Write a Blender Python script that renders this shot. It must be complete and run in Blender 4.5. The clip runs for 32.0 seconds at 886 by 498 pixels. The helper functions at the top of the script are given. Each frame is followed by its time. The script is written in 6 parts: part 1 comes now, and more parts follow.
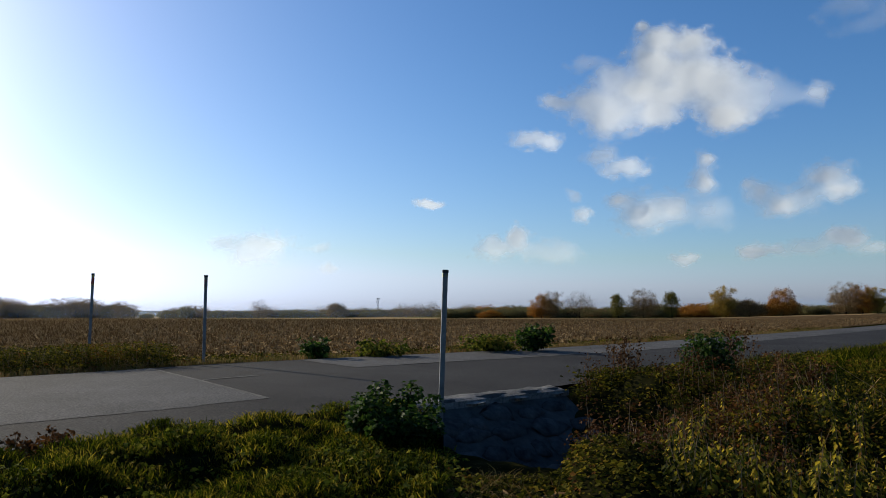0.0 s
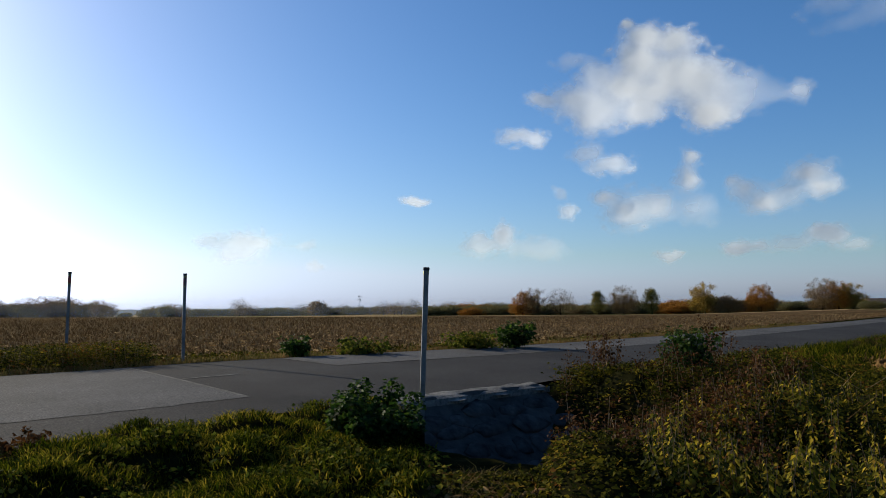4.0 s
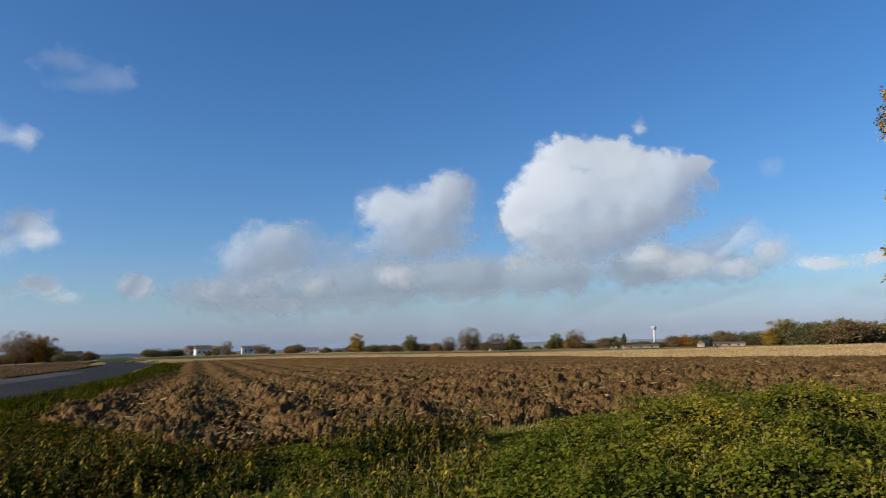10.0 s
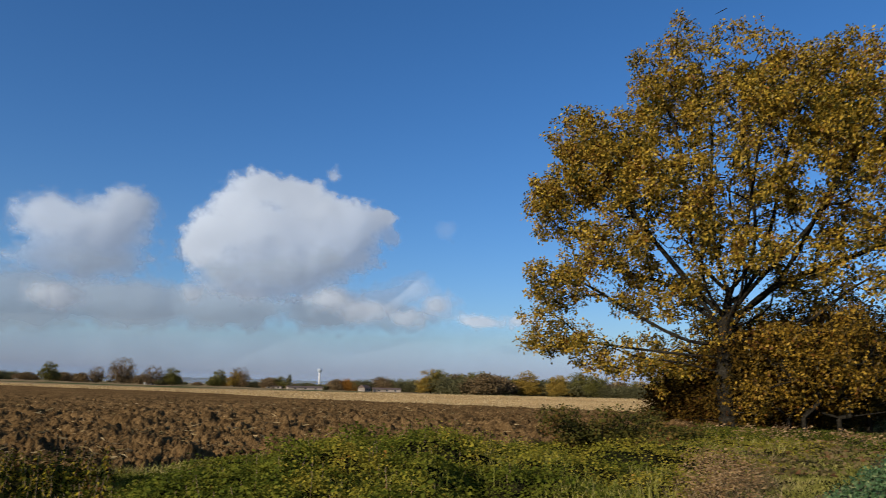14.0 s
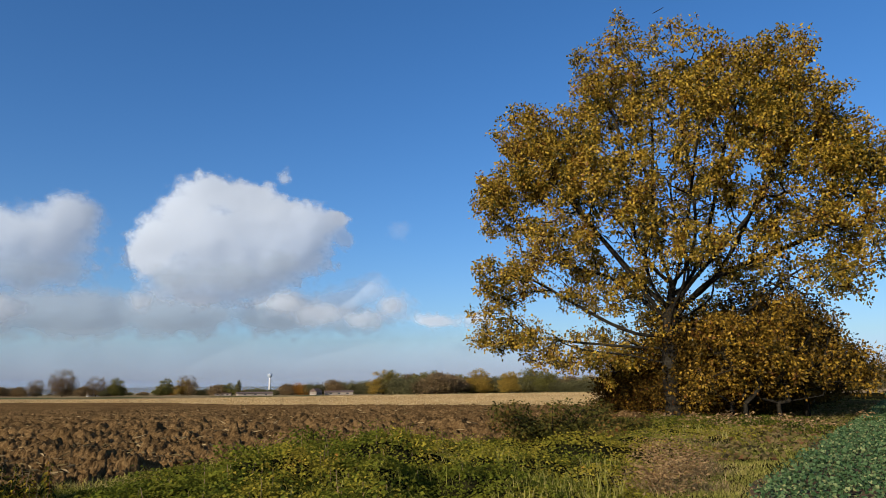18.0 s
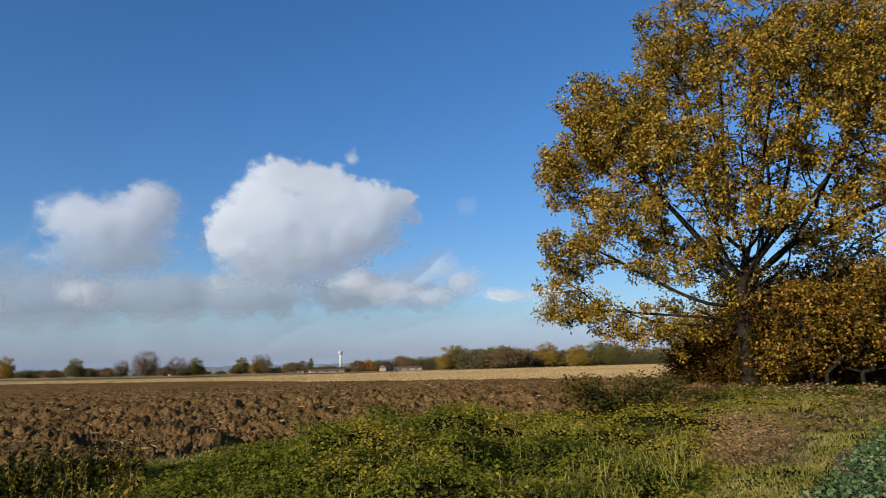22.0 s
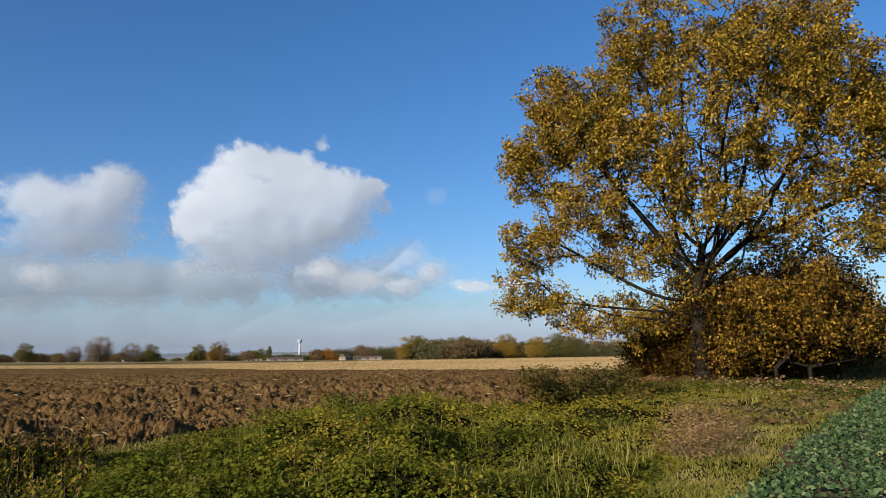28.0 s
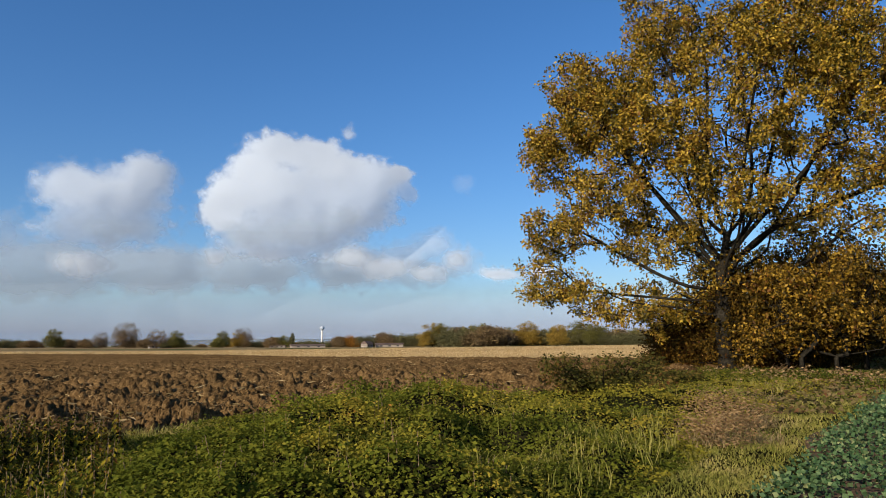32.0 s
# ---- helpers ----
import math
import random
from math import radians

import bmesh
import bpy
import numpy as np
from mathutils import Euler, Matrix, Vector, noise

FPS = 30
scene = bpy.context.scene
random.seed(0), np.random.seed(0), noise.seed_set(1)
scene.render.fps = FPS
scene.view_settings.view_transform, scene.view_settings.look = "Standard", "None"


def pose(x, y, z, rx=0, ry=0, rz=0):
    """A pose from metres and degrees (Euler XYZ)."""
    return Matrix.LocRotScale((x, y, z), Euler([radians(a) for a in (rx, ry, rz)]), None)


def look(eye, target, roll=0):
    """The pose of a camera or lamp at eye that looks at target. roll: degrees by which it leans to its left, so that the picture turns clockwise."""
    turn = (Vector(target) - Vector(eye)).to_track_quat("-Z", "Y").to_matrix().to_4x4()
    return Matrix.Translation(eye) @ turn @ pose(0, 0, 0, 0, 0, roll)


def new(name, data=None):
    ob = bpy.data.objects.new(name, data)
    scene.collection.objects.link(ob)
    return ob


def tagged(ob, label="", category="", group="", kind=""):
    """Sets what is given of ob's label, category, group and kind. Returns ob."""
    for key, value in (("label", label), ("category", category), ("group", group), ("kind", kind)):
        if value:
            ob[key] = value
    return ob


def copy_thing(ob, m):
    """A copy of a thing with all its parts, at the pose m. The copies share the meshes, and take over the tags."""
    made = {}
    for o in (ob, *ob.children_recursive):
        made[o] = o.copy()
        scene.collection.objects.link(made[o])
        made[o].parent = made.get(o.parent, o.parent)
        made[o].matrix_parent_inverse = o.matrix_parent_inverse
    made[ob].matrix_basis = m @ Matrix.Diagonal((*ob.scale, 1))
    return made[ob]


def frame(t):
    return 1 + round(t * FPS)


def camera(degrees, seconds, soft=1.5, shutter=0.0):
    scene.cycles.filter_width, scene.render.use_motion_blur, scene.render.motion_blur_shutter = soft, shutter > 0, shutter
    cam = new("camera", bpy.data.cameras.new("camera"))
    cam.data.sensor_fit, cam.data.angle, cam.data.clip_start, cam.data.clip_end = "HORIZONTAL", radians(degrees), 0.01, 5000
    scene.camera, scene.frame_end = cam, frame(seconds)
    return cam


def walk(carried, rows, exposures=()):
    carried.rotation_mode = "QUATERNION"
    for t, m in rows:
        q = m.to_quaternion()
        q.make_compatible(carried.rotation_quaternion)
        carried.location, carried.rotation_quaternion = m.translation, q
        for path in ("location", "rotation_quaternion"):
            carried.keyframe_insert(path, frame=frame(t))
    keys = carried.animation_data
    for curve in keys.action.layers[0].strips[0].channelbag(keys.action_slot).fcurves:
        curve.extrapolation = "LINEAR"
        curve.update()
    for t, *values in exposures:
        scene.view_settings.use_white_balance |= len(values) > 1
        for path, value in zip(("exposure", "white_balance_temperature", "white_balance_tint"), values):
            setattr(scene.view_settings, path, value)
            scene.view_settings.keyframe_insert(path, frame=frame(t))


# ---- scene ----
cam = camera(62.15, 32.0, soft=0.9, shutter=0.4)
EYE, REACH = 1.5, 0.38   # height of the lens; its distance from the axis about which the holder turns
TURNS = [
    (0, -0.00, 5.02, 0.26), (0.5, 0.09, 5.26, 0.64), (1, -0.39, 5.83, 0.47), (1.5, -0.64, 5.44, 0.51),
    (2, -0.90, 5.02, 0.25), (2.5, -1.46, 4.93, 0.18), (4.5, -1.50, 4.66, 0.68), (5, -4.31, 4.46, -0.29),
    (5.5, -4.47, 4.59, 0.52), (6, -3.50, 5.35, 1.24), (6.5, -2.61, 4.57, 1.22), (7, -1.89, 4.28, 1.66),
    (7.5, -1.51, 4.79, 1.94), (8, -1.98, 5.09, 1.45), (8.5, -17.08, 4.45, 1.39), (9, -41.23, 5.19, -2.03),
    (9.2, -47.97, 5.27, -2.08), (9.5, -53.20, 5.95, -1.70), (9.7, -56.14, 6.83, -1.00), (10, -58.47, 7.75, 1.65),
    (10.2, -62.44, 8.97, -0.31), (10.5, -67.85, 10.93, 0.03), (10.7, -70.42, 11.02, -2.23), (11, -73.24, 10.82, -1.02),
    (11.5, -75.97, 10.15, 0.25), (12, -75.68, 12.08, 0.44), (12.5, -75.96, 11.44, -0.37), (13, -78.02, 10.33, -0.68),
    (13.5, -80.51, 10.48, 0.85), (14, -83.84, 10.72, -1.32), (14.5, -87.30, 10.79, 0.06), (16.5, -87.74, 11.04, 1.26),
    (17, -86.20, 11.59, 0.94), (17.5, -87.32, 11.14, 0.43), (18, -87.47, 10.71, 0.82), (18.5, -86.99, 10.29, 0.60),
    (19, -87.54, 10.20, 0.47), (19.5, -87.31, 9.58, 0.61), (20, -84.54, 9.32, 1.09), (20.5, -82.08, 10.05, 1.01),
    (21, -78.96, 9.79, 2.12), (21.5, -78.29, 9.61, 1.99), (22, -82.26, 8.92, 1.74), (22.5, -82.86, 8.75, 1.57),
    (23, -82.16, 9.46, 1.49), (23.5, -82.75, 9.88, 1.30), (24, -87.02, 8.72, -0.31), (24.5, -88.57, 7.84, 1.09),
    (25, -85.51, 7.20, 2.13), (25.5, -82.65, 7.68, 2.15), (26, -84.51, 8.12, 1.17), (26.5, -85.33, 8.14, 1.32),
    (28.5, -85.17, 8.06, 0.71), (29, -84.58, 7.90, 0.53), (29.5, -84.33, 7.71, 0.68), (30, -84.00, 7.89, 0.59),
    (30.5, -83.94, 7.92, 0.85), (31, -84.18, 7.91, 0.89), (31.5, -84.06, 7.26, 1.03), (32, -83.70, 7.16, 0.73),
]


def held(yaw, pitch, roll):
    a = radians(yaw)
    return pose(-REACH * math.sin(a), REACH * (math.cos(a) - 1), EYE, 90 + pitch, roll, yaw)


walk(cam, [(t, held(yaw, pitch, roll)) for t, yaw, pitch, roll in TURNS],
     exposures=[(0.0, 0.37, 6500, 10), (8.0, 0.37, 6500, 10), (9.5, 0.44, 6400, 12), (11.0, 0.17, 6100, 14), (14.0, 0.15, 6100, 14), (17.0, 0.34, 6200, 14), (20.0, 0.34, 6250, 14), (22.0, 0.32, 6250, 14), (24.0, 0.33, 6350, 14), (25.0, 0.42, 6350, 14), (32.0, 0.42, 6350, 14)])

# ---- world and sun ----
SUN_AZ, SUN_EL = 53.0, 22.0      # degrees to the left of +y, and above the horizon
world = bpy.data.worlds.new("sky")
scene.world = world
world.use_nodes = True
wn = world.node_tree.nodes
wl = world.node_tree.links
sky = wn.new("ShaderNodeTexSky")
sky.sky_type = "NISHITA"
sky.sun_disc = False
sky.sun_elevation = radians(SUN_EL)
sky.sun_rotation = radians(-SUN_AZ)
sky.altitude = 200
sky.air_density, sky.dust_density, sky.ozone_density = 1.0, 1.3, 4.6
bg = wn["Background"]
bg.inputs["Strength"].default_value = 0.105
vivid = wn.new("ShaderNodeHueSaturation")
vivid.inputs["Saturation"].default_value = 1.17
cool = wn.new("ShaderNodeMix")
cool.data_type, cool.blend_type = "RGBA", "MULTIPLY"
cool.inputs["Factor"].default_value = 1.0
cool.inputs["B"].default_value = (1.0, 0.985, 1.01, 1)
wl.new(sky.outputs["Color"], vivid.inputs["Color"])
wl.new(vivid.outputs["Color"], cool.inputs["A"])
grey = wn.new("ShaderNodeRGBToBW")
wl.new(cool.outputs["Result"], grey.inputs["Color"])


def sky_bound(kind, tint, value):
    """Keeps the yellow out of the low sky: a channel bounded by the brightness."""
    scaled, mix = wn.new("ShaderNodeMix"), wn.new("ShaderNodeMix")
    for nd, bl in ((scaled, "MULTIPLY"), (mix, kind)):
        nd.data_type, nd.blend_type = "RGBA", bl
        nd.inputs["Factor"].default_value = 1.0
    wl.new(grey.outputs["Val"], scaled.inputs["A"])
    scaled.inputs["B"].default_value = tint
    wl.new(value, mix.inputs["A"])
    wl.new(scaled.outputs["Result"], mix.inputs["B"])
    return mix.outputs["Result"]


hazy = sky_bound("LIGHTEN", (0, 0, 1.24, 1), cool.outputs["Result"])
hazy = sky_bound("DARKEN", (0.88, 9, 9, 1), hazy)
# pale haze all round the horizon
where = wn.new("ShaderNodeTexCoord")
height_of = wn.new("ShaderNodeSeparateXYZ")
low = wn.new("ShaderNodeMapRange")
low.interpolation_type = "SMOOTHSTEP"
low.inputs["From Min"].default_value, low.inputs["From Max"].default_value = 0.0, 0.15
low.inputs["To Min"].default_value, low.inputs["To Max"].default_value = 1.0, 0.0
pale = wn.new("ShaderNodeMix")
pale.data_type, pale.blend_type = "RGBA", "LIGHTEN"
pale.inputs["B"].default_value = (1.95, 2.45, 3.1, 1)
wl.new(where.outputs["Generated"], height_of.inputs["Vector"])
wl.new(height_of.outputs["Z"], low.inputs["Value"])
wl.new(low.outputs["Result"], pale.inputs["Factor"])
wl.new(hazy, pale.inputs["A"])
wl.new(pale.outputs["Result"], bg.inputs["Color"])
sun_data = bpy.data.lights.new("sun", "SUN")
sun_data.energy, sun_data.angle, sun_data.color = 5.0, radians(0.55), (1.0, 0.88, 0.68)
sun = new("sun", sun_data)
sa, se = radians(SUN_AZ), radians(SUN_EL)
sun.matrix_world = look((-200 * math.sin(sa) * math.cos(se), 200 * math.cos(sa) * math.cos(se), 200 * math.sin(se)), (0, 0, 0))

# ---- noise and mesh helpers ----
RNG = np.random.default_rng(7)
LATTICE = np.random.default_rng(11).random((256, 256))


def value_noise(x, y):
    xi, yi = np.floor(x).astype(int), np.floor(y).astype(int)
    fx, fy = x - xi, y - yi
    fx, fy = fx * fx * (3 - 2 * fx), fy * fy * (3 - 2 * fy)
    a, b = LATTICE[xi & 255, yi & 255], LATTICE[(xi + 1) & 255, yi & 255]
    c, d = LATTICE[xi & 255, (yi + 1) & 255], LATTICE[(xi + 1) & 255, (yi + 1) & 255]
    return (a * (1 - fx) + b * fx) * (1 - fy) + (c * (1 - fx) + d * fx) * fy


def fbm(x, y, octaves=4, gain=0.5):
    total, amp, norm = 0.0, 1.0, 0.0
    for k in range(octaves):
        total = total + amp * value_noise(x * 2 ** k + 17.3 * k, y * 2 ** k + 5.1 * k)
        norm += amp
        amp *= gain
    return total / norm


def smooth(a, b, x):
    t = np.clip((x - a) / (b - a), 0, 1)
    return t * t * (3 - 2 * t)


def cells(x, y, size):
    """Rounded mounds round scattered centres: their height from 0 to 1, and a number for each."""
    gx_, gy_ = np.floor(x / size).astype(int), np.floor(y / size).astype(int)
    best, number = np.full(np.shape(x), 9.0), np.zeros(np.shape(x))
    for i in (-1, 0, 1):
        for j in (-1, 0, 1):
            a, b = (gx_ + i) & 255, (gy_ + j) & 255
            ox, oy = (gx_ + i + LATTICE[a, b]) * size, (gy_ + j + LATTICE[b, a ^ 85]) * size
            d2 = ((x - ox) ** 2 + (y - oy) ** 2) / size ** 2
            number = np.where(d2 < best, LATTICE[(a + 101) & 255, (b + 57) & 255], number)
            best = np.minimum(best, d2)
    return np.clip(1 - best / 0.6, 0, 1) ** 0.6, number


def np_mesh(name, verts, faces, shade=False):
    verts, faces = np.asarray(verts, dtype=np.float32), np.asarray(faces, dtype=np.int32)
    me = bpy.data.meshes.new(name)
    me.vertices.add(len(verts))
    me.vertices.foreach_set("co", verts.ravel())
    n, k = faces.shape
    me.loops.add(n * k)
    me.loops.foreach_set("vertex_index", faces.ravel())
    me.polygons.add(n)
    me.polygons.foreach_set("loop_start", np.arange(0, n * k, k, dtype=np.int32))
    if shade:
        me.polygons.foreach_set("use_smooth", np.ones(n, dtype=bool))
    me.update(calc_edges=True)
    return me


def np_part(name, verts, faces, material, parent=None, label="", shade=False):
    me = np_mesh(name, verts, faces, shade)
    me.materials.append(material)
    ob = new(name, me)
    if parent:
        ob.parent = parent
    return tagged(ob, label)


def part(name, bm, material, parent=None, label="", shade=False):
    me = bpy.data.meshes.new(name)
    bm.to_mesh(me)
    bm.free()
    me.materials.append(material)
    if shade:
        for p in me.polygons:
            p.use_smooth = True
    ob = new(name, me)
    if parent:
        ob.parent = parent
    return tagged(ob, label)


def empty(name, x=0, y=0, z=0, turn=0):
    ob = new(name)
    ob.matrix_basis = pose(x, y, z, 0, 0, turn)
    return ob


def box(bm, size, at=(0, 0, 0), bevel=0.0, turn=None):
    made = bmesh.ops.create_cube(bm, size=1)["verts"]
    bmesh.ops.scale(bm, vec=size, verts=made)
    if turn is not None:
        bmesh.ops.rotate(bm, cent=(0, 0, 0), matrix=turn, verts=made)
    bmesh.ops.translate(bm, vec=at, verts=made)
    if bevel:
        edges = list({e for v in made for e in v.link_edges})
        bmesh.ops.bevel(bm, geom=edges, offset=bevel, segments=2, affect="EDGES")


def grid_faces(rows, cols):
    i = np.arange(rows * cols).reshape(rows, cols)
    return np.stack([i[:-1, :-1], i[:-1, 1:], i[1:, 1:], i[1:, :-1]], -1).reshape(-1, 4)


def leaf_mesh(at, axis, size, slim=0.3, fold=0.12, rng=RNG):
    """Folded pointed leaves at places, along axes: two triangles each."""
    n = len(at)
    axis = axis / (np.linalg.norm(axis, axis=1, keepdims=True) + 1e-9)
    r = rng.normal(size=(n, 3))
    side = np.cross(axis, r)
    side /= np.linalg.norm(side, axis=1, keepdims=True) + 1e-9
    up = np.cross(side, axis)
    size = np.broadcast_to(np.asarray(size, dtype=float).reshape(-1, 1), (n, 1))
    tip = at + axis * size - up * size * 0.08
    mid = at + axis * size * 0.48 + up * size * fold
    verts = np.stack([at, mid + side * size * slim, tip, mid - side * size * slim], 1).reshape(-1, 3)
    base = np.arange(n)[:, None] * 4
    faces = np.concatenate([base + [0, 1, 2], base + [0, 2, 3]], 1).reshape(-1, 3)
    return verts, faces


def blade_mesh(at, lean, height, width, rng=RNG):
    """Bent grass blades: three triangles each."""
    n = len(at)
    ang = rng.random(n) * 6.283
    side = np.stack([np.cos(ang), np.sin(ang), np.zeros(n)], 1) * np.asarray(width).reshape(-1, 1)
    h = np.asarray(height).reshape(-1, 1)
    up = np.array([[0, 0, 1.0]])
    mid = at + up * h * 0.6 + lean * h * 0.3
    tip = at + up * h * 0.92 + lean * h * 0.9
    verts = np.stack([at - side, at + side, mid - side * 0.7, mid + side * 0.7, tip], 1).reshape(-1, 3)
    b = np.arange(n)[:, None] * 5
    faces = np.concatenate([b + [0, 1, 3], b + [0, 3, 2], b + [2, 3, 4]], 1).reshape(-1, 3)
    return verts, faces


def tube_mesh(a, b, ra, rb, sides=6):
    """Tapered pieces of branch from the points a to the points b."""
    n = len(a)
    axis = (b - a) / (np.linalg.norm(b - a, axis=1, keepdims=True) + 1e-9)
    ref = np.where(np.abs(axis[:, 2:3]) > 0.9, np.array([[1.0, 0, 0]]), np.array([[0, 0, 1.0]]))
    u = np.cross(axis, ref)
    u /= np.linalg.norm(u, axis=1, keepdims=True) + 1e-9
    v = np.cross(axis, u)
    t = np.arange(sides) * 2 * np.pi / sides
    ring = u[:, None, :] * np.cos(t)[None, :, None] + v[:, None, :] * np.sin(t)[None, :, None]
    low = a[:, None, :] + ring * np.asarray(ra).reshape(-1, 1, 1)
    top = b[:, None, :] + ring * np.asarray(rb).reshape(-1, 1, 1)
    verts = np.concatenate([low, top], 1).reshape(-1, 3)
    k = np.arange(sides)
    one = np.stack([k, (k + 1) % sides, (k + 1) % sides + sides, k + sides], 1)
    faces = (np.arange(n)[:, None, None] * 2 * sides + one[None]).reshape(-1, 4)
    return verts, faces


def joined(pieces):
    verts, faces, off = [], [], 0
    for v, f in pieces:
        verts.append(v)
        faces.append(f + off)
        off += len(v)
    return np.concatenate(verts), np.concatenate(faces)


def bearing(az, d):
    """The place at d metres from the viewpoint, az degrees to the left of +y."""
    return -d * math.sin(radians(az)), d * math.cos(radians(az))


# ---- materials ----
def material(name, rough=0.8, spec=0.3, metal=0.0):
    m = bpy.data.materials.new(name)
    m.use_nodes = True
    p = m.node_tree.nodes["Principled BSDF"]
    p.inputs["Roughness"].default_value = rough
    p.inputs["Specular IOR Level"].default_value = spec
    p.inputs["Metallic"].default_value = metal
    return m, m.node_tree.nodes, m.node_tree.links, p


def ramp(nodes, stops):
    r = nodes.new("ShaderNodeValToRGB")
    e = r.color_ramp.elements
    while len(e) < len(stops):
        e.new(0.5)
    for k, (at, colour) in enumerate(stops):
        e[k].position, e[k].color = at, (*colour, 1)
    return r


def noise_tex(nodes, links, scale, detail=4, rough=0.55, coords="Object"):
    tc = nodes.new("ShaderNodeTexCoord")
    n = nodes.new("ShaderNodeTexNoise")
    n.inputs["Scale"].default_value, n.inputs["Detail"].default_value, n.inputs["Roughness"].default_value = scale, detail, rough
    links.new(tc.outputs[coords], n.inputs["Vector"])
    return n


def two_scale(name, stops, fine, coarse, tint=((0.35, (0.75, 0.75, 0.75)), (0.65, (1.15, 1.15, 1.15))), rough=0.9, spec=0.2, bump=0.3, depth=0.02, metal=0.0):
    m, n, l, p = material(name, rough, spec, metal)
    f, c = noise_tex(n, l, fine, 6, 0.65), noise_tex(n, l, coarse, 3)
    r1, r2 = ramp(n, stops), ramp(n, tint)
    l.new(f.outputs["Fac"], r1.inputs["Fac"])
    l.new(c.outputs["Fac"], r2.inputs["Fac"])
    mix = n.new("ShaderNodeMix")
    mix.data_type, mix.blend_type = "RGBA", "MULTIPLY"
    mix.inputs["Factor"].default_value = 1.0
    l.new(r1.outputs["Color"], mix.inputs["A"])
    l.new(r2.outputs["Color"], mix.inputs["B"])
    l.new(mix.outputs["Result"], p.inputs["Base Color"])
    if bump:
        b = n.new("ShaderNodeBump")
        b.inputs["Strength"].default_value, b.inputs["Distance"].default_value = bump, depth
        l.new(f.outputs["Fac"], b.inputs["Height"])
        l.new(b.outputs["Normal"], p.inputs["Normal"])
    return m


def leaf_material(name, stops, through_light=0.35, rough=0.55, gloss=0.25, patches=0.0, vary=1.0):
    """Leaves, each with its own shade, that let some light through; patches: metres of a slow change of shade from place to place."""
    m, n, l, p = material(name, rough, gloss)
    geo = n.new("ShaderNodeNewGeometry")
    r = ramp(n, stops)
    if patches:
        c = noise_tex(n, l, 1 / patches, 2)
        mth = n.new("ShaderNodeMath")
        mth.operation = "MULTIPLY_ADD"
        mth.inputs[1].default_value, mth.inputs[2].default_value = 1.6, -0.8
        l.new(c.outputs["Fac"], mth.inputs[0])
        add = n.new("ShaderNodeMath")
        add.operation, add.use_clamp = "ADD", True
        own = n.new("ShaderNodeMath")
        own.operation = "MULTIPLY_ADD"
        own.inputs[1].default_value, own.inputs[2].default_value = vary, 0.5 - vary / 2
        l.new(geo.outputs["Random Per Island"], own.inputs[0])
        l.new(own.outputs[0], add.inputs[0])
        l.new(mth.outputs[0], add.inputs[1])
        l.new(add.outputs[0], r.inputs["Fac"])
    else:
        l.new(geo.outputs["Random Per Island"], r.inputs["Fac"])
    l.new(r.outputs["Color"], p.inputs["Base Color"])
    tr = n.new("ShaderNodeBsdfTranslucent")
    l.new(r.outputs["Color"], tr.inputs["Color"])
    mix = n.new("ShaderNodeMixShader")
    mix.inputs["Fac"].default_value = through_light
    l.new(p.outputs["BSDF"], mix.inputs[1])
    l.new(tr.outputs["BSDF"], mix.inputs[2])
    l.new(mix.outputs["Shader"], n["Material Output"].inputs["Surface"])
    return m


ASPHALT = two_scale("asphalt", [(0.32, (0.00972, 0.01003, 0.01071)), (0.5, (0.02484, 0.02503, 0.026)), (0.68, (0.0594, 0.05808, 0.05508))], 45, 0.45,
                    tint=((0.3, (0.68, 0.68, 0.7)), (0.7, (1.3, 1.3, 1.27))), rough=0.95, spec=0.06, bump=0.5, depth=0.01)
PATCH = two_scale("worn_asphalt_patch", [(0.32, (0.0276, 0.0276, 0.02847)), (0.5, (0.06555, 0.06555, 0.06555)), (0.68, (0.1294, 0.1276, 0.1225))], 40, 0.6, rough=0.95, spec=0.06, bump=0.4, depth=0.01)
SEAM = two_scale("pale_joint_grit", [(0.35, (0.0544, 0.0544, 0.0528)), (0.65, (0.16, 0.1568, 0.144))], 25, 3.0, rough=0.95, spec=0.05, bump=0.1)
EARTH = two_scale("field_earth", [(0.25, (0.0455, 0.02925, 0.0182)), (0.5, (0.0975, 0.065, 0.0403)), (0.8, (0.1625, 0.1137, 0.0715))], 5.0, 0.08, bump=0.6, depth=0.05, rough=1.0, spec=0.0)
CLODS = two_scale("ploughed_clods", [(0.3, (0.05204, 0.02812, 0.01057)), (0.5, (0.1249, 0.07397, 0.02882)), (0.72, (0.2289, 0.1458, 0.06053))], 13.0, 0.25, bump=0.9, depth=0.05, rough=1.0, spec=0.0)
# soil and grass, near black: deep shade between the plants is in the colour
GRASSY = two_scale("shade_dark_soil_and_grass", [(0.25, (0.005, 0.005, 0.002)), (0.5, (0.014, 0.014, 0.005)), (0.8, (0.036, 0.031, 0.012))], 4.0, 0.05, bump=0.6, depth=0.05, rough=1.0, spec=0.0)
STUBBLE_GROUND = two_scale("maize_stubble_ground", [(0.35, (0.0289, 0.01785, 0.00935)), (0.5, (0.0697, 0.04624, 0.02414)), (0.65, (0.17, 0.1173, 0.0612))], 1.6, 0.03, bump=0.9, depth=0.1, rough=1.0, spec=0.0)
STRAW = two_scale("pale_straw_ground", [(0.3, (0.336, 0.2184, 0.092)), (0.55, (0.4928, 0.336, 0.1437)), (0.8, (0.6272, 0.448, 0.207))], 1.2, 0.02, bump=0.3, depth=0.04, rough=1.0, spec=0.0)
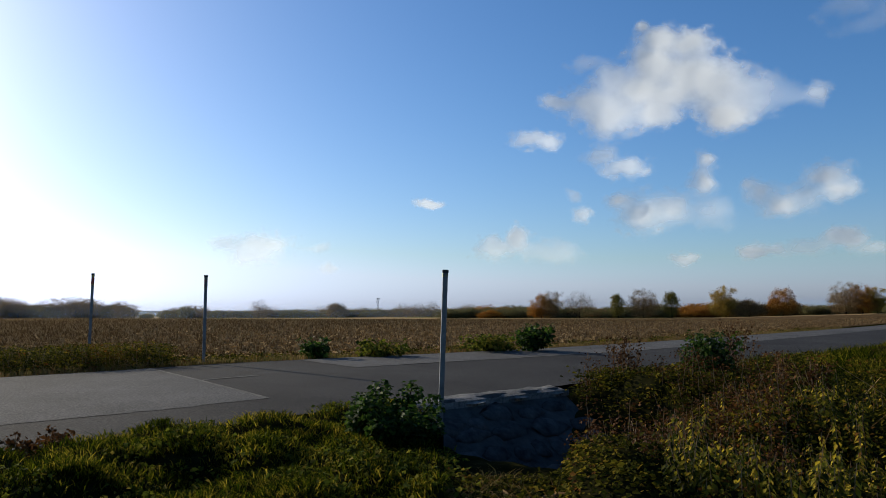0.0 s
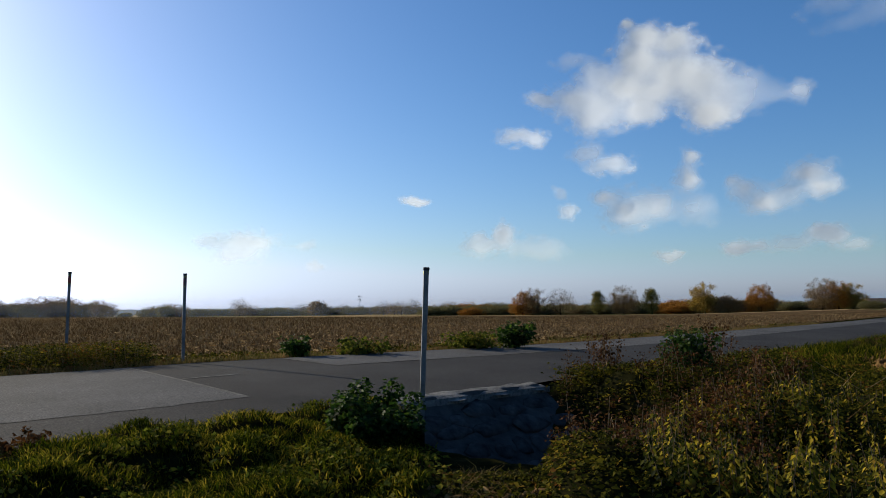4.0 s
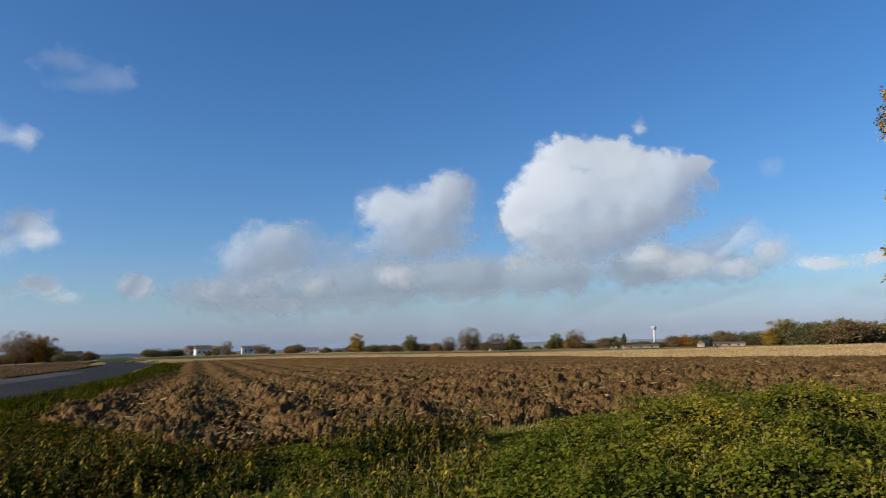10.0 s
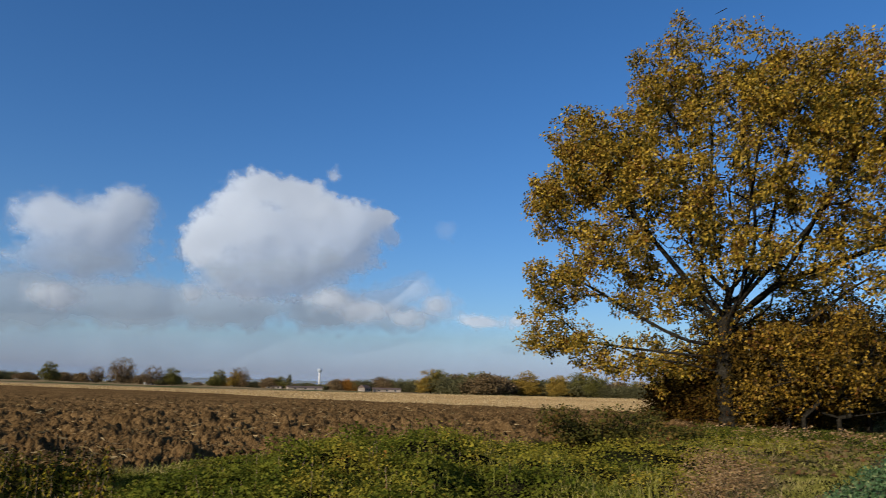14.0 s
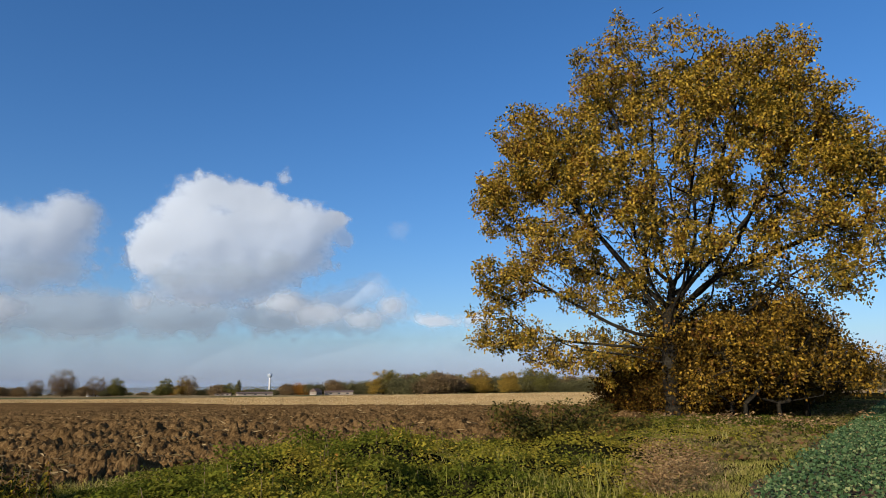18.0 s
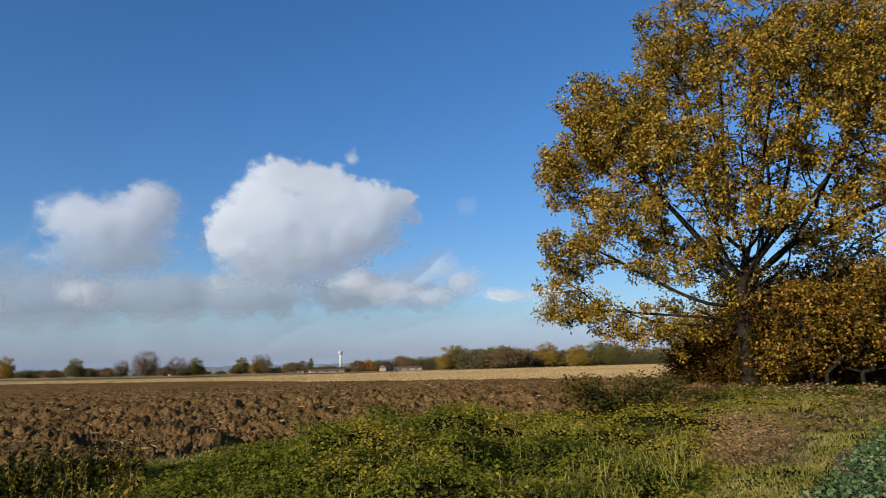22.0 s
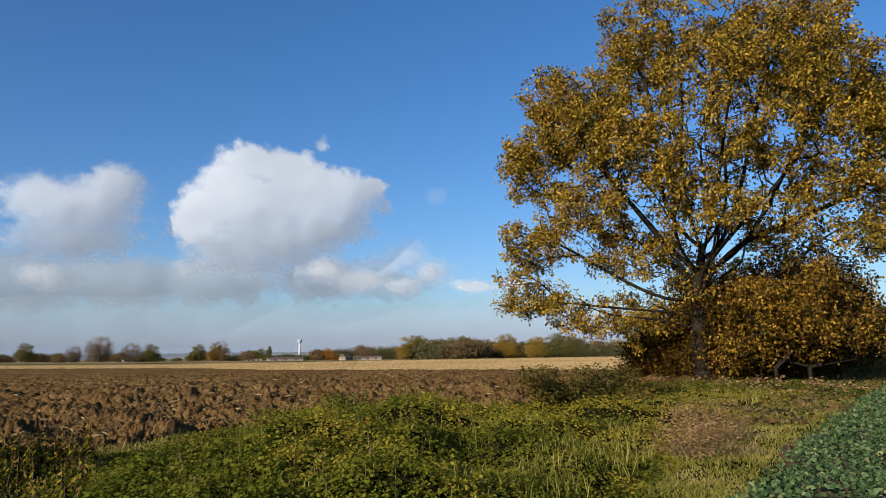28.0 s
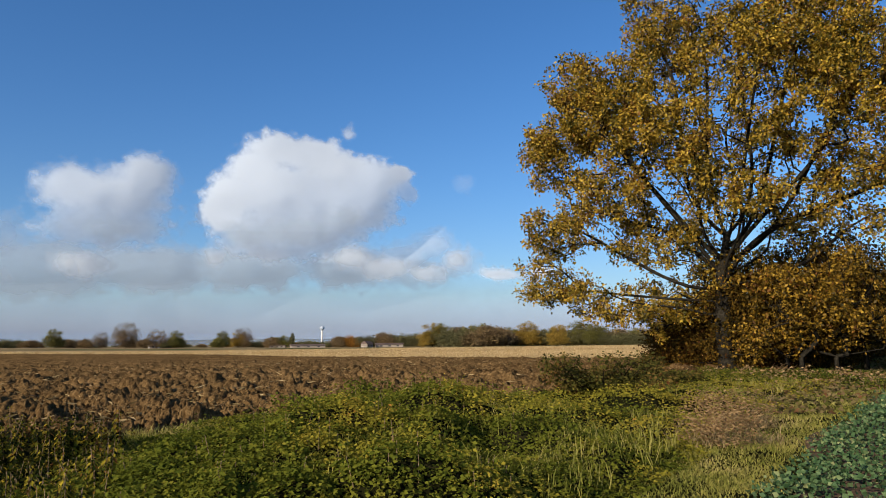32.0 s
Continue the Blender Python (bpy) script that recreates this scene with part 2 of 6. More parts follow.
FARMLAND = two_scale("far_farmland", [(0.36, (0.045, 0.07, 0.022)), (0.44, (0.07, 0.085, 0.03)), (0.48, (0.26, 0.18, 0.09)), (0.66, (0.34, 0.25, 0.13))], 0.008, 0.05, bump=0.0, rough=1.0, spec=0.0)
FAR_GREEN = two_scale("far_green_field", [(0.3, (0.039, 0.065, 0.0195)), (0.7, (0.0715, 0.104, 0.0325))], 0.2, 0.01, bump=0.0, rough=1.0, spec=0.0)
CONCRETE = two_scale("pale_concrete", [(0.3, (0.0465, 0.0465, 0.04371)), (0.5, (0.1302, 0.1274, 0.1181)), (0.75, (0.2046, 0.1981, 0.1813))], 14, 1.6, bump=0.6, depth=0.03, spec=0.1)
MORTAR = two_scale("pale_weathered_mortar", [(0.25, (0.0198, 0.0198, 0.0194)), (0.45, (0.04752, 0.04752, 0.04554)), (0.8, (0.0792, 0.07841, 0.07445))], 5, 1.3, bump=0.6, depth=0.03, rough=1.0, spec=0.0)
STONE = two_scale("grey_rubble_stone", [(0.25, (0.0207, 0.0207, 0.02139)), (0.5, (0.0483, 0.0483, 0.04761)), (0.8, (0.0897, 0.08763, 0.08142))], 7, 1.5, bump=0.5, depth=0.02, rough=1.0, spec=0.0)
STEEL = two_scale("galvanised_steel", [(0.3, (0.0936, 0.09828, 0.103)), (0.7, (0.1544, 0.1591, 0.1638))], 25, 3, rough=0.5, spec=0.4, bump=0.05, metal=0.5)
BARK = two_scale("oak_bark", [(0.3, (0.009, 0.0075, 0.005)), (0.5, (0.021, 0.018, 0.0125)), (0.8, (0.05, 0.043, 0.03))], 9, 1.2, bump=1.0, depth=0.06, rough=1.0, spec=0.0)
OAK_LEAF = leaf_material("oak_leaf", [(0.0, (0.04435, 0.04588, 0.005207)), (0.22, (0.1134, 0.08297, 0.007438)), (0.45, (0.212, 0.1288, 0.009666)), (0.68, (0.3352, 0.2099, 0.01786)), (0.82, (0.4929, 0.3445, 0.03758)), (0.92, (0.2366, 0.09761, 0.009666)), (1.0, (0.09857, 0.04392, 0.005951))], 0.25, 0.5, 0.2, patches=0.9, vary=0.8)
SCRUB_LEAF = leaf_material("oak_scrub_leaf", [(0.0, (0.02755, 0.02204, 0.003116)), (0.3, (0.07806, 0.04592, 0.004674)), (0.6, (0.1837, 0.101, 0.00779)), (0.82, (0.349, 0.2158, 0.02337)), (0.93, (0.1561, 0.0597, 0.00779)), (1.0, (0.06429, 0.02755, 0.004674))], 0.25, 0.55, 0.15, patches=0.8, vary=0.8)
# brown hedge leaves, darkened to paint the shaded hollow under the oak
SHADED_HEDGE_LEAF = leaf_material("shaded_hedge_leaf", [(0.0, (0.024, 0.018, 0.004)), (0.5, (0.065, 0.038, 0.006)), (0.85, (0.125, 0.07, 0.009)), (1.0, (0.05, 0.02, 0.005))], 0.2, 0.8, 0.03, patches=1.2)
# grass darkened for the backlit verge; its front-lit copy follows below
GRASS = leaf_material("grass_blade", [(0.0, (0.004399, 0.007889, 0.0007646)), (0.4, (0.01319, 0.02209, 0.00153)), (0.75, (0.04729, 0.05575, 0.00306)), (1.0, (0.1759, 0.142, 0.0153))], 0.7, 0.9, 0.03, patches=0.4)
DRY_GRASS = leaf_material("dry_grass_blade", [(0.0, (0.0585, 0.0585, 0.0117)), (0.4, (0.13, 0.104, 0.0325)), (0.8, (0.208, 0.1495, 0.065)), (1.0, (0.143, 0.0715, 0.02925))], 0.4, 0.85, 0.03, patches=2.0)
NETTLE = leaf_material("nettle_leaf", [(0.0, (0.008337, 0.01294, 0.002175)), (0.4, (0.02501, 0.03328, 0.00435)), (0.62, (0.09379, 0.09243, 0.008696)), (0.85, (0.4169, 0.3143, 0.0261)), (1.0, (0.1459, 0.0684, 0.01595))], 0.45, 0.7, 0.05, patches=0.6)
DARK_LEAF = leaf_material("dark_green_leaf", [(0.0, (0.0078, 0.0208, 0.0039)), (0.6, (0.0221, 0.052, 0.0065)), (1.0, (0.0585, 0.0975, 0.013))], 0.45, 0.6, 0.12)
BRAMBLE = leaf_material("bramble_leaf", [(0.0, (0.02002, 0.03218, 0.005005)), (0.4, (0.0572, 0.07508, 0.01001)), (0.75, (0.132, 0.1375, 0.0154)), (1.0, (0.165, 0.1265, 0.0242))], 0.4, 0.85, 0.03, patches=1.5)
BANK_LEAF = leaf_material("bank_weed_leaf", [(0.0, (0.01176, 0.01436, 0.00245)), (0.4, (0.03136, 0.03326, 0.00441)), (0.75, (0.08232, 0.0756, 0.00784)), (0.93, (0.1764, 0.1285, 0.01372)), (1.0, (0.1176, 0.04838, 0.01176))], 0.4, 0.85, 0.03, patches=1.2)
RUST_LEAF = leaf_material("rusty_weed", [(0.0, (0.02438, 0.01092, 0.00364)), (0.5, (0.05687, 0.02389, 0.00676)), (1.0, (0.1056, 0.04777, 0.01456))], 0.25, 0.8, 0.1)
DEAD_LEAF = leaf_material("dead_tan_weed", [(0.0, (0.14, 0.08, 0.035)), (0.5, (0.26, 0.16, 0.07)), (1.0, (0.36, 0.24, 0.11))], 0.3, 0.85, 0.03)
CROP_LEAF = leaf_material("rape_leaf", [(0.0, (0.03024, 0.0672, 0.0224)), (0.5, (0.06272, 0.112, 0.04032)), (0.85, (0.112, 0.1624, 0.0616)), (1.0, (0.2464, 0.2576, 0.1008))], 0.25, 0.6, 0.12)
MAIZE = leaf_material("maize_straw", [(0.0, (0.085, 0.05, 0.02)), (0.5, (0.19, 0.12, 0.052)), (1.0, (0.36, 0.26, 0.135))], 0.3, 0.8, 0.03)
FAR_OCHRE = leaf_material("far_ochre_foliage", [(0.0, (0.1519, 0.1046, 0.02025)), (1.0, (0.405, 0.2616, 0.04219))], 0.3, 0.7, 0.1)
FAR_OLIVE = leaf_material("far_olive_foliage", [(0.0, (0.0675, 0.07088, 0.01688)), (1.0, (0.2194, 0.1856, 0.0405))], 0.3, 0.7, 0.1)
FAR_RUST = leaf_material("far_rust_foliage", [(0.0, (0.1435, 0.06413, 0.0135)), (1.0, (0.4219, 0.1941, 0.027))], 0.3, 0.7, 0.1)
FAR_BROWN = leaf_material("far_brown_foliage", [(0.0, (0.08438, 0.0595, 0.02812)), (1.0, (0.2625, 0.175, 0.07812))], 0.3, 0.7, 0.1)
FAR_DUSKY = leaf_material("far_dusky_foliage", [(0.0, (0.085, 0.083, 0.036)), (1.0, (0.165, 0.147, 0.062))], 0.35, 0.75, 0.04)
# front-lit copy of the grass: sunshine put into a paler, yellower colour
STRIP_GRASS = leaf_material("sunlit_tint_grass_blade", [(0.0, (0.112, 0.1232, 0.02016)), (0.4, (0.224, 0.2184, 0.04032)), (0.75, (0.3696, 0.3192, 0.084)), (1.0, (0.4704, 0.3696, 0.1456))], 0.4, 0.85, 0.03, patches=1.2, vary=0.5)
# lit and shaded copies of one bramble leaf: the light is in the colour
STRIP_LEAF = leaf_material("sunlit_tint_bramble_leaf", [(0.0, (0.13, 0.125, 0.014)), (0.35, (0.23, 0.205, 0.022)), (0.65, (0.31, 0.255, 0.028)), (0.9, (0.4, 0.29, 0.038)), (1.0, (0.34, 0.16, 0.03))], 0.4, 0.8, 0.04, patches=0.7, vary=0.35)
STRIP_DARK = leaf_material("shade_tint_bramble_leaf", [(0.0, (0.04502, 0.06061, 0.006734)), (0.35, (0.09504, 0.11, 0.01122)), (0.65, (0.1501, 0.1515, 0.01571)), (0.9, (0.2101, 0.1796, 0.02245)), (1.0, (0.1801, 0.07857, 0.01796))], 0.4, 0.78, 0.05, patches=0.6, vary=0.35)
RUDDY_LEAF = leaf_material("ruddy_bramble_leaf", [(0.0, (0.025, 0.028, 0.007)), (0.45, (0.07, 0.066, 0.012)), (0.75, (0.12, 0.085, 0.018)), (1.0, (0.14, 0.055, 0.018))], 0.3, 0.75, 0.06, patches=0.6, vary=0.6)
YELLOW_LEAF = leaf_material("yellow_nettle_leaf", [(0.0, (0.03, 0.036, 0.005)), (0.4, (0.12, 0.11, 0.012)), (0.75, (0.32, 0.25, 0.025)), (1.0, (0.42, 0.3, 0.04))], 0.5, 0.7, 0.05, patches=0.5)
STRAW_STALK = leaf_material("straw_stalk", [(0.0, (0.26, 0.17, 0.07)), (0.5, (0.44, 0.31, 0.14)), (1.0, (0.62, 0.47, 0.24))], 0.3, 0.85, 0.03)
PALE_GRASS = leaf_material("bleached_grass_blade", [(0.0, (0.12, 0.09, 0.035)), (0.5, (0.25, 0.18, 0.08)), (1.0, (0.38, 0.28, 0.14))], 0.3, 0.9, 0.03)

# ---- the lie of the land ----
NEAR_EDGE = np.array([(-40, -25), (-20, -6.8), (-12, 0.3), (-7.6, 4.0), (-3.7, 6.9), (-0.43, 10.3), (1.5, 12.0), (8.9, 18.6), (19, 29.5), (40, 54), (70, 92), (112, 158), (150, 235)], dtype=float)
FAR_EDGE = np.array([(-44.4, -20.2), (-24, -1.8), (-16, 5.0), (-11.0, 8.5), (-7.2, 12.0), (-4.75, 15.0), (-2.7, 16.8), (4.3, 22.6), (14.3, 33.5), (35.5, 58.2), (65.5, 96.5), (107, 161.5), (144, 238)], dtype=float)


def smooth_line(points, n):
    """Catmull-Rom through a few points."""
    p = np.vstack([2 * points[0] - points[1], points, 2 * points[-1] - points[-2]])
    t = np.linspace(0, len(points) - 1 - 1e-6, n)
    i, f = t.astype(int), (t % 1)[:, None]
    a, b, c, d = p[i], p[i + 1], p[i + 2], p[i + 3]
    return 0.5 * (2 * b + (c - a) * f + (2 * a - 5 * b + 4 * c - d) * f ** 2 + (3 * b - a - 3 * c + d) * f ** 3)


ROAD_N, ROAD_F = smooth_line(NEAR_EDGE, 140), smooth_line(FAR_EDGE, 140)
ROAD_C = (ROAD_N + ROAD_F) / 2
ROAD_ACROSS = (ROAD_F - ROAD_N) / np.linalg.norm(ROAD_F - ROAD_N, axis=1, keepdims=True)
HALF = 3.1


def road_offset(x, y):
    """Metres from the road's middle, positive beyond it."""
    q = np.stack([np.ravel(x), np.ravel(y)], 1)
    out = np.empty(len(q))
    for k in range(0, len(q), 20000):
        d = q[k:k + 20000, None, :] - ROAD_C[None]
        i = np.argmin((d ** 2).sum(2), 1)
        rows = np.arange(len(i))
        along = d[rows, i] - ROAD_ACROSS[i] * (d[rows, i] * ROAD_ACROSS[i]).sum(1, keepdims=True)
        out[k:k + 20000] = (d[rows, i] * ROAD_ACROSS[i]).sum(1) + 0 * along[:, 0]
    return out.reshape(np.shape(x))


DITCH = np.array([(1.7, 8.2), (3.2, 6.3), (6.5, 4.6), (12, 2.6), (20, -1.5)])
DITCH_DEPTH = np.array([0.9, 0.55, 0.35, 0.25, 0.15])


def ditch_drop(x, y):
    best = np.zeros(np.shape(x))
    for k in range(len(DITCH) - 1):
        a, b = DITCH[k], DITCH[k + 1]
        ab = b - a
        t = np.clip(((x - a[0]) * ab[0] + (y - a[1]) * ab[1]) / (ab @ ab), 0, 1)
        d2 = (x - a[0] - t * ab[0]) ** 2 + (y - a[1] - t * ab[1]) ** 2
        depth = DITCH_DEPTH[k] * (1 - t) + DITCH_DEPTH[k + 1] * t
        best = np.maximum(best, depth * np.exp(-d2 / 0.75))
    return best


def far_fall(x, y):
    """The fields sink gently away, and rise a little towards the village."""
    az = np.degrees(np.arctan2(-x, y))
    slope = np.interp(-az, [20, 29, 38, 48, 60, 75, 84], [0.0045, 0.0, -0.0045, -0.004, 0.0, 0.0038, 0.0045])
    return slope * np.clip(np.hypot(x, y) - 45, 0, 355)


WALL_A, WALL_B = np.array([-1.25, 9.45]), np.array([1.7, 12.05])


def land(x, y):
    """Height of the ground."""
    x, y = np.asarray(x, dtype=float), np.asarray(y, dtype=float)
    r2 = x ** 2 + y ** 2
    base = 0.35 - 0.28 * np.exp(-((x - 1) ** 2 + (y - 1) ** 2) / 60.0) + 0.16 * (fbm(x * 0.9, y * 0.9, 2) - 0.5) * np.exp(-r2 / 160) + 0.10 * (fbm(x / 5, y / 5, 3) - 0.5) * np.exp(-r2 / 1600)
    s = road_offset(x, y)
    on_road = 0.40 + 0.1 * np.clip(s / HALF, -1.2, 1.2) - 0.05
    w = smooth(5.2, 3.3, np.abs(s))
    z = base * (1 - w) + on_road * w
    z = z - ditch_drop(x, y) * smooth(-2.9, -3.6, s)
    # the hollow before the culvert head wall
    along = (WALL_B - WALL_A) / np.linalg.norm(WALL_B - WALL_A)
    u = ((x - WALL_A[0]) * along[0] + (y - WALL_A[1]) * along[1]) / np.linalg.norm(WALL_B - WALL_A)
    m = (x - WALL_A[0]) * along[1] - (y - WALL_A[1]) * along[0] - 0.25
    floor = np.where(m < 1.35, 0.16 - 0.68 * m, -0.76 + 0.32 * (m - 1.35)) + 0.05 * (fbm(x * 2, y * 2, 2) - 0.5)
    inside = smooth(-0.1, 0.06, u) * smooth(1.16, 0.98, u) * smooth(-0.08, 0.0, m) * smooth(4.2, 3.0, m)
    return z * (1 - inside) + np.minimum(z, floor) * inside - far_fall(x, y)


def polar(azs, r0, r1, n, power=1.0):
    """Places on rays between two radii, spaced evenly in ratio."""
    s = np.linspace(0, 1, n) ** power
    r = np.asarray(r0)[:, None] * (np.asarray(r1) / np.asarray(r0))[:, None] ** s[None]
    a = np.radians(azs)[:, None]
    return -r * np.sin(a), r * np.cos(a), r


azs = np.linspace(-180, 180, 541)
gx, gy, gr = polar(azs, np.full(541, 0.4), np.full(541, 4200.0), 210)
gx, gy = (np.concatenate([np.zeros((541, 1)), g], 1) for g in (gx, gy))
gz = land(gx, gy)
ground = np_part("ground", np.stack([gx, gy, gz], -1).reshape(-1, 3), grid_faces(*gx.shape)[:, ::-1], GRASSY, shade=True)
tagged(ground, "weedy grass verge and open farmland reaching the horizon", "ground", kind="structure")


def road_sheet(name, u0, u1, v0, v1, lift, mat, nv=41, wobble=0.0):
    """A sheet on the road: u along it in stations, v across from -1 at the near edge to 1 at the far one."""
    u = np.linspace(u0, u1, max(2, int((u1 - u0) * 3)))
    i = np.clip(u.astype(int), 0, 138)
    f = (u - i)[:, None]
    n, g = ROAD_N[i] * (1 - f) + ROAD_N[i + 1] * f, ROAD_F[i] * (1 - f) + ROAD_F[i + 1] * f
    v = np.linspace(v0, v1, nv)[None, :, None] * np.ones((len(u), 1, 1))
    if wobble:
        v[:, 0, 0] += wobble * (fbm(u * 2.3, u * 0, 3) - 0.5)
        v[:, -1, 0] += wobble * (fbm(u * 2.3, u * 0 + 9, 3) - 0.5)
    p = n[:, None] * (1 - v) / 2 + g[:, None] * (1 + v) / 2
    z = 0.40 + 0.1 * v[..., 0] + 0.02 * (1 - v[..., 0] ** 2) + lift - far_fall(p[..., 0], p[..., 1])
    return np_part(name, np.concatenate([p, z[..., None]], -1).reshape(-1, 3), grid_faces(len(u), nv), mat, shade=True)


road = tagged(road_sheet("road", 0, 139, -1.0, 1.0, 0.0, ASPHALT, wobble=0.05), "narrow grey asphalt country road with worn surface", "road", kind="structure")

ROAD_PATCHES = ((24.0, 53.6, -0.57, 0.97, "worn pale strip of asphalt resurfacing"), (68.0, 104.0, 0.30, 0.97, "pale worn strip of asphalt resurfacing"))
for u0, u1, v0, v1, label in ROAD_PATCHES:
    sheet = road_sheet("road_patch", u0, u1, v0, v1, 0.004, PATCH, wobble=0.03)
    tagged(sheet, label, "road patch", kind="structure")
for u0, u1, v0, v1, wob in ((53.5, 53.68, -0.57, 0.97, 0.02), (53.8, 57.0, 0.19, 0.215, 0.02), (67.92, 68.08, 0.3, 0.97, 0.02), (68.0, 96.0, 0.29, 0.305, 0.03)):
    tagged(road_sheet("road_seam", u0, u1, v0, v1, 0.008, SEAM, 41 if u1 - u0 < 1 else 3, wob), "pale gritty joint in the asphalt", "road seam", kind="structure")

# ---- fields ----
# maize stubble beyond the road
step = np.concatenate([[2.0], 2.0 * np.geomspace(1.06, 190, 150)])
edge = ROAD_F[::1]
fx = edge[:, None, 0] + ROAD_ACROSS[:, None, 0] * step[None]
fy = edge[:, None, 1] + ROAD_ACROSS[:, None, 1] * step[None]
fz = land(fx, fy) + 0.03 + 0.12 * (fbm(fx * 1.7, fy * 1.7, 4) - 0.4) * np.exp(-step / 60)[None] + 0.12 * smooth(2.0, 6.0, step)[None]
stubble_field = np_part("stubble_field", np.stack([fx, fy, fz], -1).reshape(-1, 3), grid_faces(*fx.shape), STUBBLE_GROUND, shade=True)
tagged(stubble_field, "harvested maize field of brown soil and pale stubble", "field", kind="structure")

# far farmland, a patchwork of green crops and pale stubble
faz = np.linspace(-180, 180, 361)
hx, hy, hr = polar(faz, np.full(361, 118.0), np.full(361, 4100.0), 60)
far_farmland = np_part("far_farmland", np.stack([hx, hy, land(hx, hy) + 0.02], -1).reshape(-1, 3), grid_faces(*hx.shape)[:, ::-1], FARMLAND, shade=True)
tagged(far_farmland, "far patchwork of green crops and pale stubble fields", "field", kind="structure")

# ploughed field and the pale strip behind it
paz = np.linspace(-29.5, -108, 760)
START = np.interp(-paz, [29.5, 33, 37, 41, 45, 52, 65, 73, 84, 92, 100, 108], [17.5, 13.4, 11.2, 10.0, 9.8, 10.4, 11.4, 13.2, 14.2, 15.2, 19.0, 32.0])
TURNOVER = np.interp(-paz, [29.5, 31, 33, 35, 36.3, 37.3, 40, 45, 52, 65, 73, 84, 95, 108], [18.2, 24, 34, 48, 63, 95, 125, 125, 116, 93, 64, 50, 43, 37])
FIELD_END = np.interp(-paz, [29.5, 31, 33, 35, 36, 37.3, 40, 46, 52, 65, 73, 84, 108], [18.3, 24.2, 34.3, 48.4, 60.5, 97, 128, 128, 137, 140, 175, 230, 240])
px, py, pr = polar(paz, START, TURNOVER, 350)
wx, wy = px + 0.5 * (fbm(px * 1.9, py * 1.9 + 70, 2) - 0.5), py + 0.5 * (fbm(px * 1.9 + 30, py * 1.9, 2) - 0.5)
rough = fbm(wx * 5.6, wy * 5.6, 5, 0.82)
rows_across = px * math.cos(radians(40)) - py * math.sin(radians(40))
furrow = np.sin(rows_across * 2 * np.pi / 1.9 + 2 * fbm(px / 3, py / 3, 2))
fall = np.clip(22.0 / pr, 0.12, 1.0) ** 0.8
big, big_id = cells(wx + 0.12 * (rough - 0.5), wy, 0.36)
small, small_id = cells(wx + 5, wy + 0.1 * (rough - 0.5), 0.15)
lumps = 0.17 * big ** 1.8 * (0.05 + big_id ** 2.0) + 0.085 * small ** 1.6 * (0.15 + small_id)
pz = land(px, py) + 0.02 + fall * (0.26 * (rough - 0.45) + lumps + 0.14 * (fbm(px * 0.9, py * 0.9, 2) - 0.5)) + 0.085 * furrow * fall ** 0.5
pz[:, 0] -= 0.25
ploughed = np_part("ploughed_field", np.stack([px, py, pz], -1).reshape(-1, 3), grid_faces(*px.shape), CLODS)
tagged(ploughed, "freshly ploughed brown field with rough clods", "field", kind="structure")
qx, qy, qr = polar(paz, TURNOVER * 0.995, FIELD_END, 40)
qz = land(qx, qy) + 0.06
straw_strip = np_part("straw_strip", np.stack([qx, qy, qz], -1).reshape(-1, 3), grid_faces(*qx.shape), STRAW, shade=True)
tagged(straw_strip, "pale unploughed straw stubble behind the ploughed field", "field", kind="structure")

# short straw standing on the pale strip
n = 42000
ta = -40 - 68 * RNG.random(n)
t0, t1 = np.interp(-ta, -paz, TURNOVER), np.interp(-ta, -paz, FIELD_END)
tr = t0 * 0.99 + (t1 - t0) * RNG.random(n) ** 1.3
tx, ty = -tr * np.sin(np.radians(ta)), tr * np.cos(np.radians(ta))
lean = RNG.normal(size=(n, 2)) * 0.35
v, f = leaf_mesh(np.stack([tx, ty, land(tx, ty) + 0.04], 1), np.stack([lean[:, 0], lean[:, 1], np.ones(n)], 1), (0.06 + 0.08 * RNG.random(n)) * (0.7 + tr / 110), 0.16, 0.1)
tagged(np_part("straw_stubble", v, f, STRAW_STALK), "short pale straw stubble standing on the unploughed strip", "stubble", kind="stuff")

# loose clods on the ploughed field
n = 15000
ca = -30 - 66 * RNG.random(n)
c0 = np.interp(-ca, -paz, START)
cr = c0 * 1.02 * (4.2 ** (RNG.random(n) ** 1.3))
keep = cr < np.interp(-ca, -paz, TURNOVER) * 0.98
ca, cr = np.radians(ca[keep]), cr[keep]
cx, cy = -cr * np.sin(ca), cr * np.cos(ca)
size = (0.02 + 0.09 * RNG.random(len(cx)) ** 2.5)
octa = np.array([(1, 0, 0), (0, 1, 0), (-1, 0, 0), (0, -1, 0), (0, 0, 0.9), (0, 0, -0.7)])
cv = octa[None] * (0.25 + 1.15 * RNG.random((len(cx), 6, 3))) * size[:, None, None]
cv += np.stack([cx, cy, land(cx, cy) + 0.05 + size * 0.5], 1)[:, None]
of = np.array([(0, 1, 4), (1, 2, 4), (2, 3, 4), (3, 0, 4), (1, 0, 5), (2, 1, 5), (3, 2, 5), (0, 3, 5)])
clods = np_part("soil_clods", cv.reshape(-1, 3), (np.arange(len(cx))[:, None, None] * 6 + of[None]).reshape(-1, 3), CLODS)
tagged(clods, "loose lumps of turned brown soil", "soil", kind="stuff")

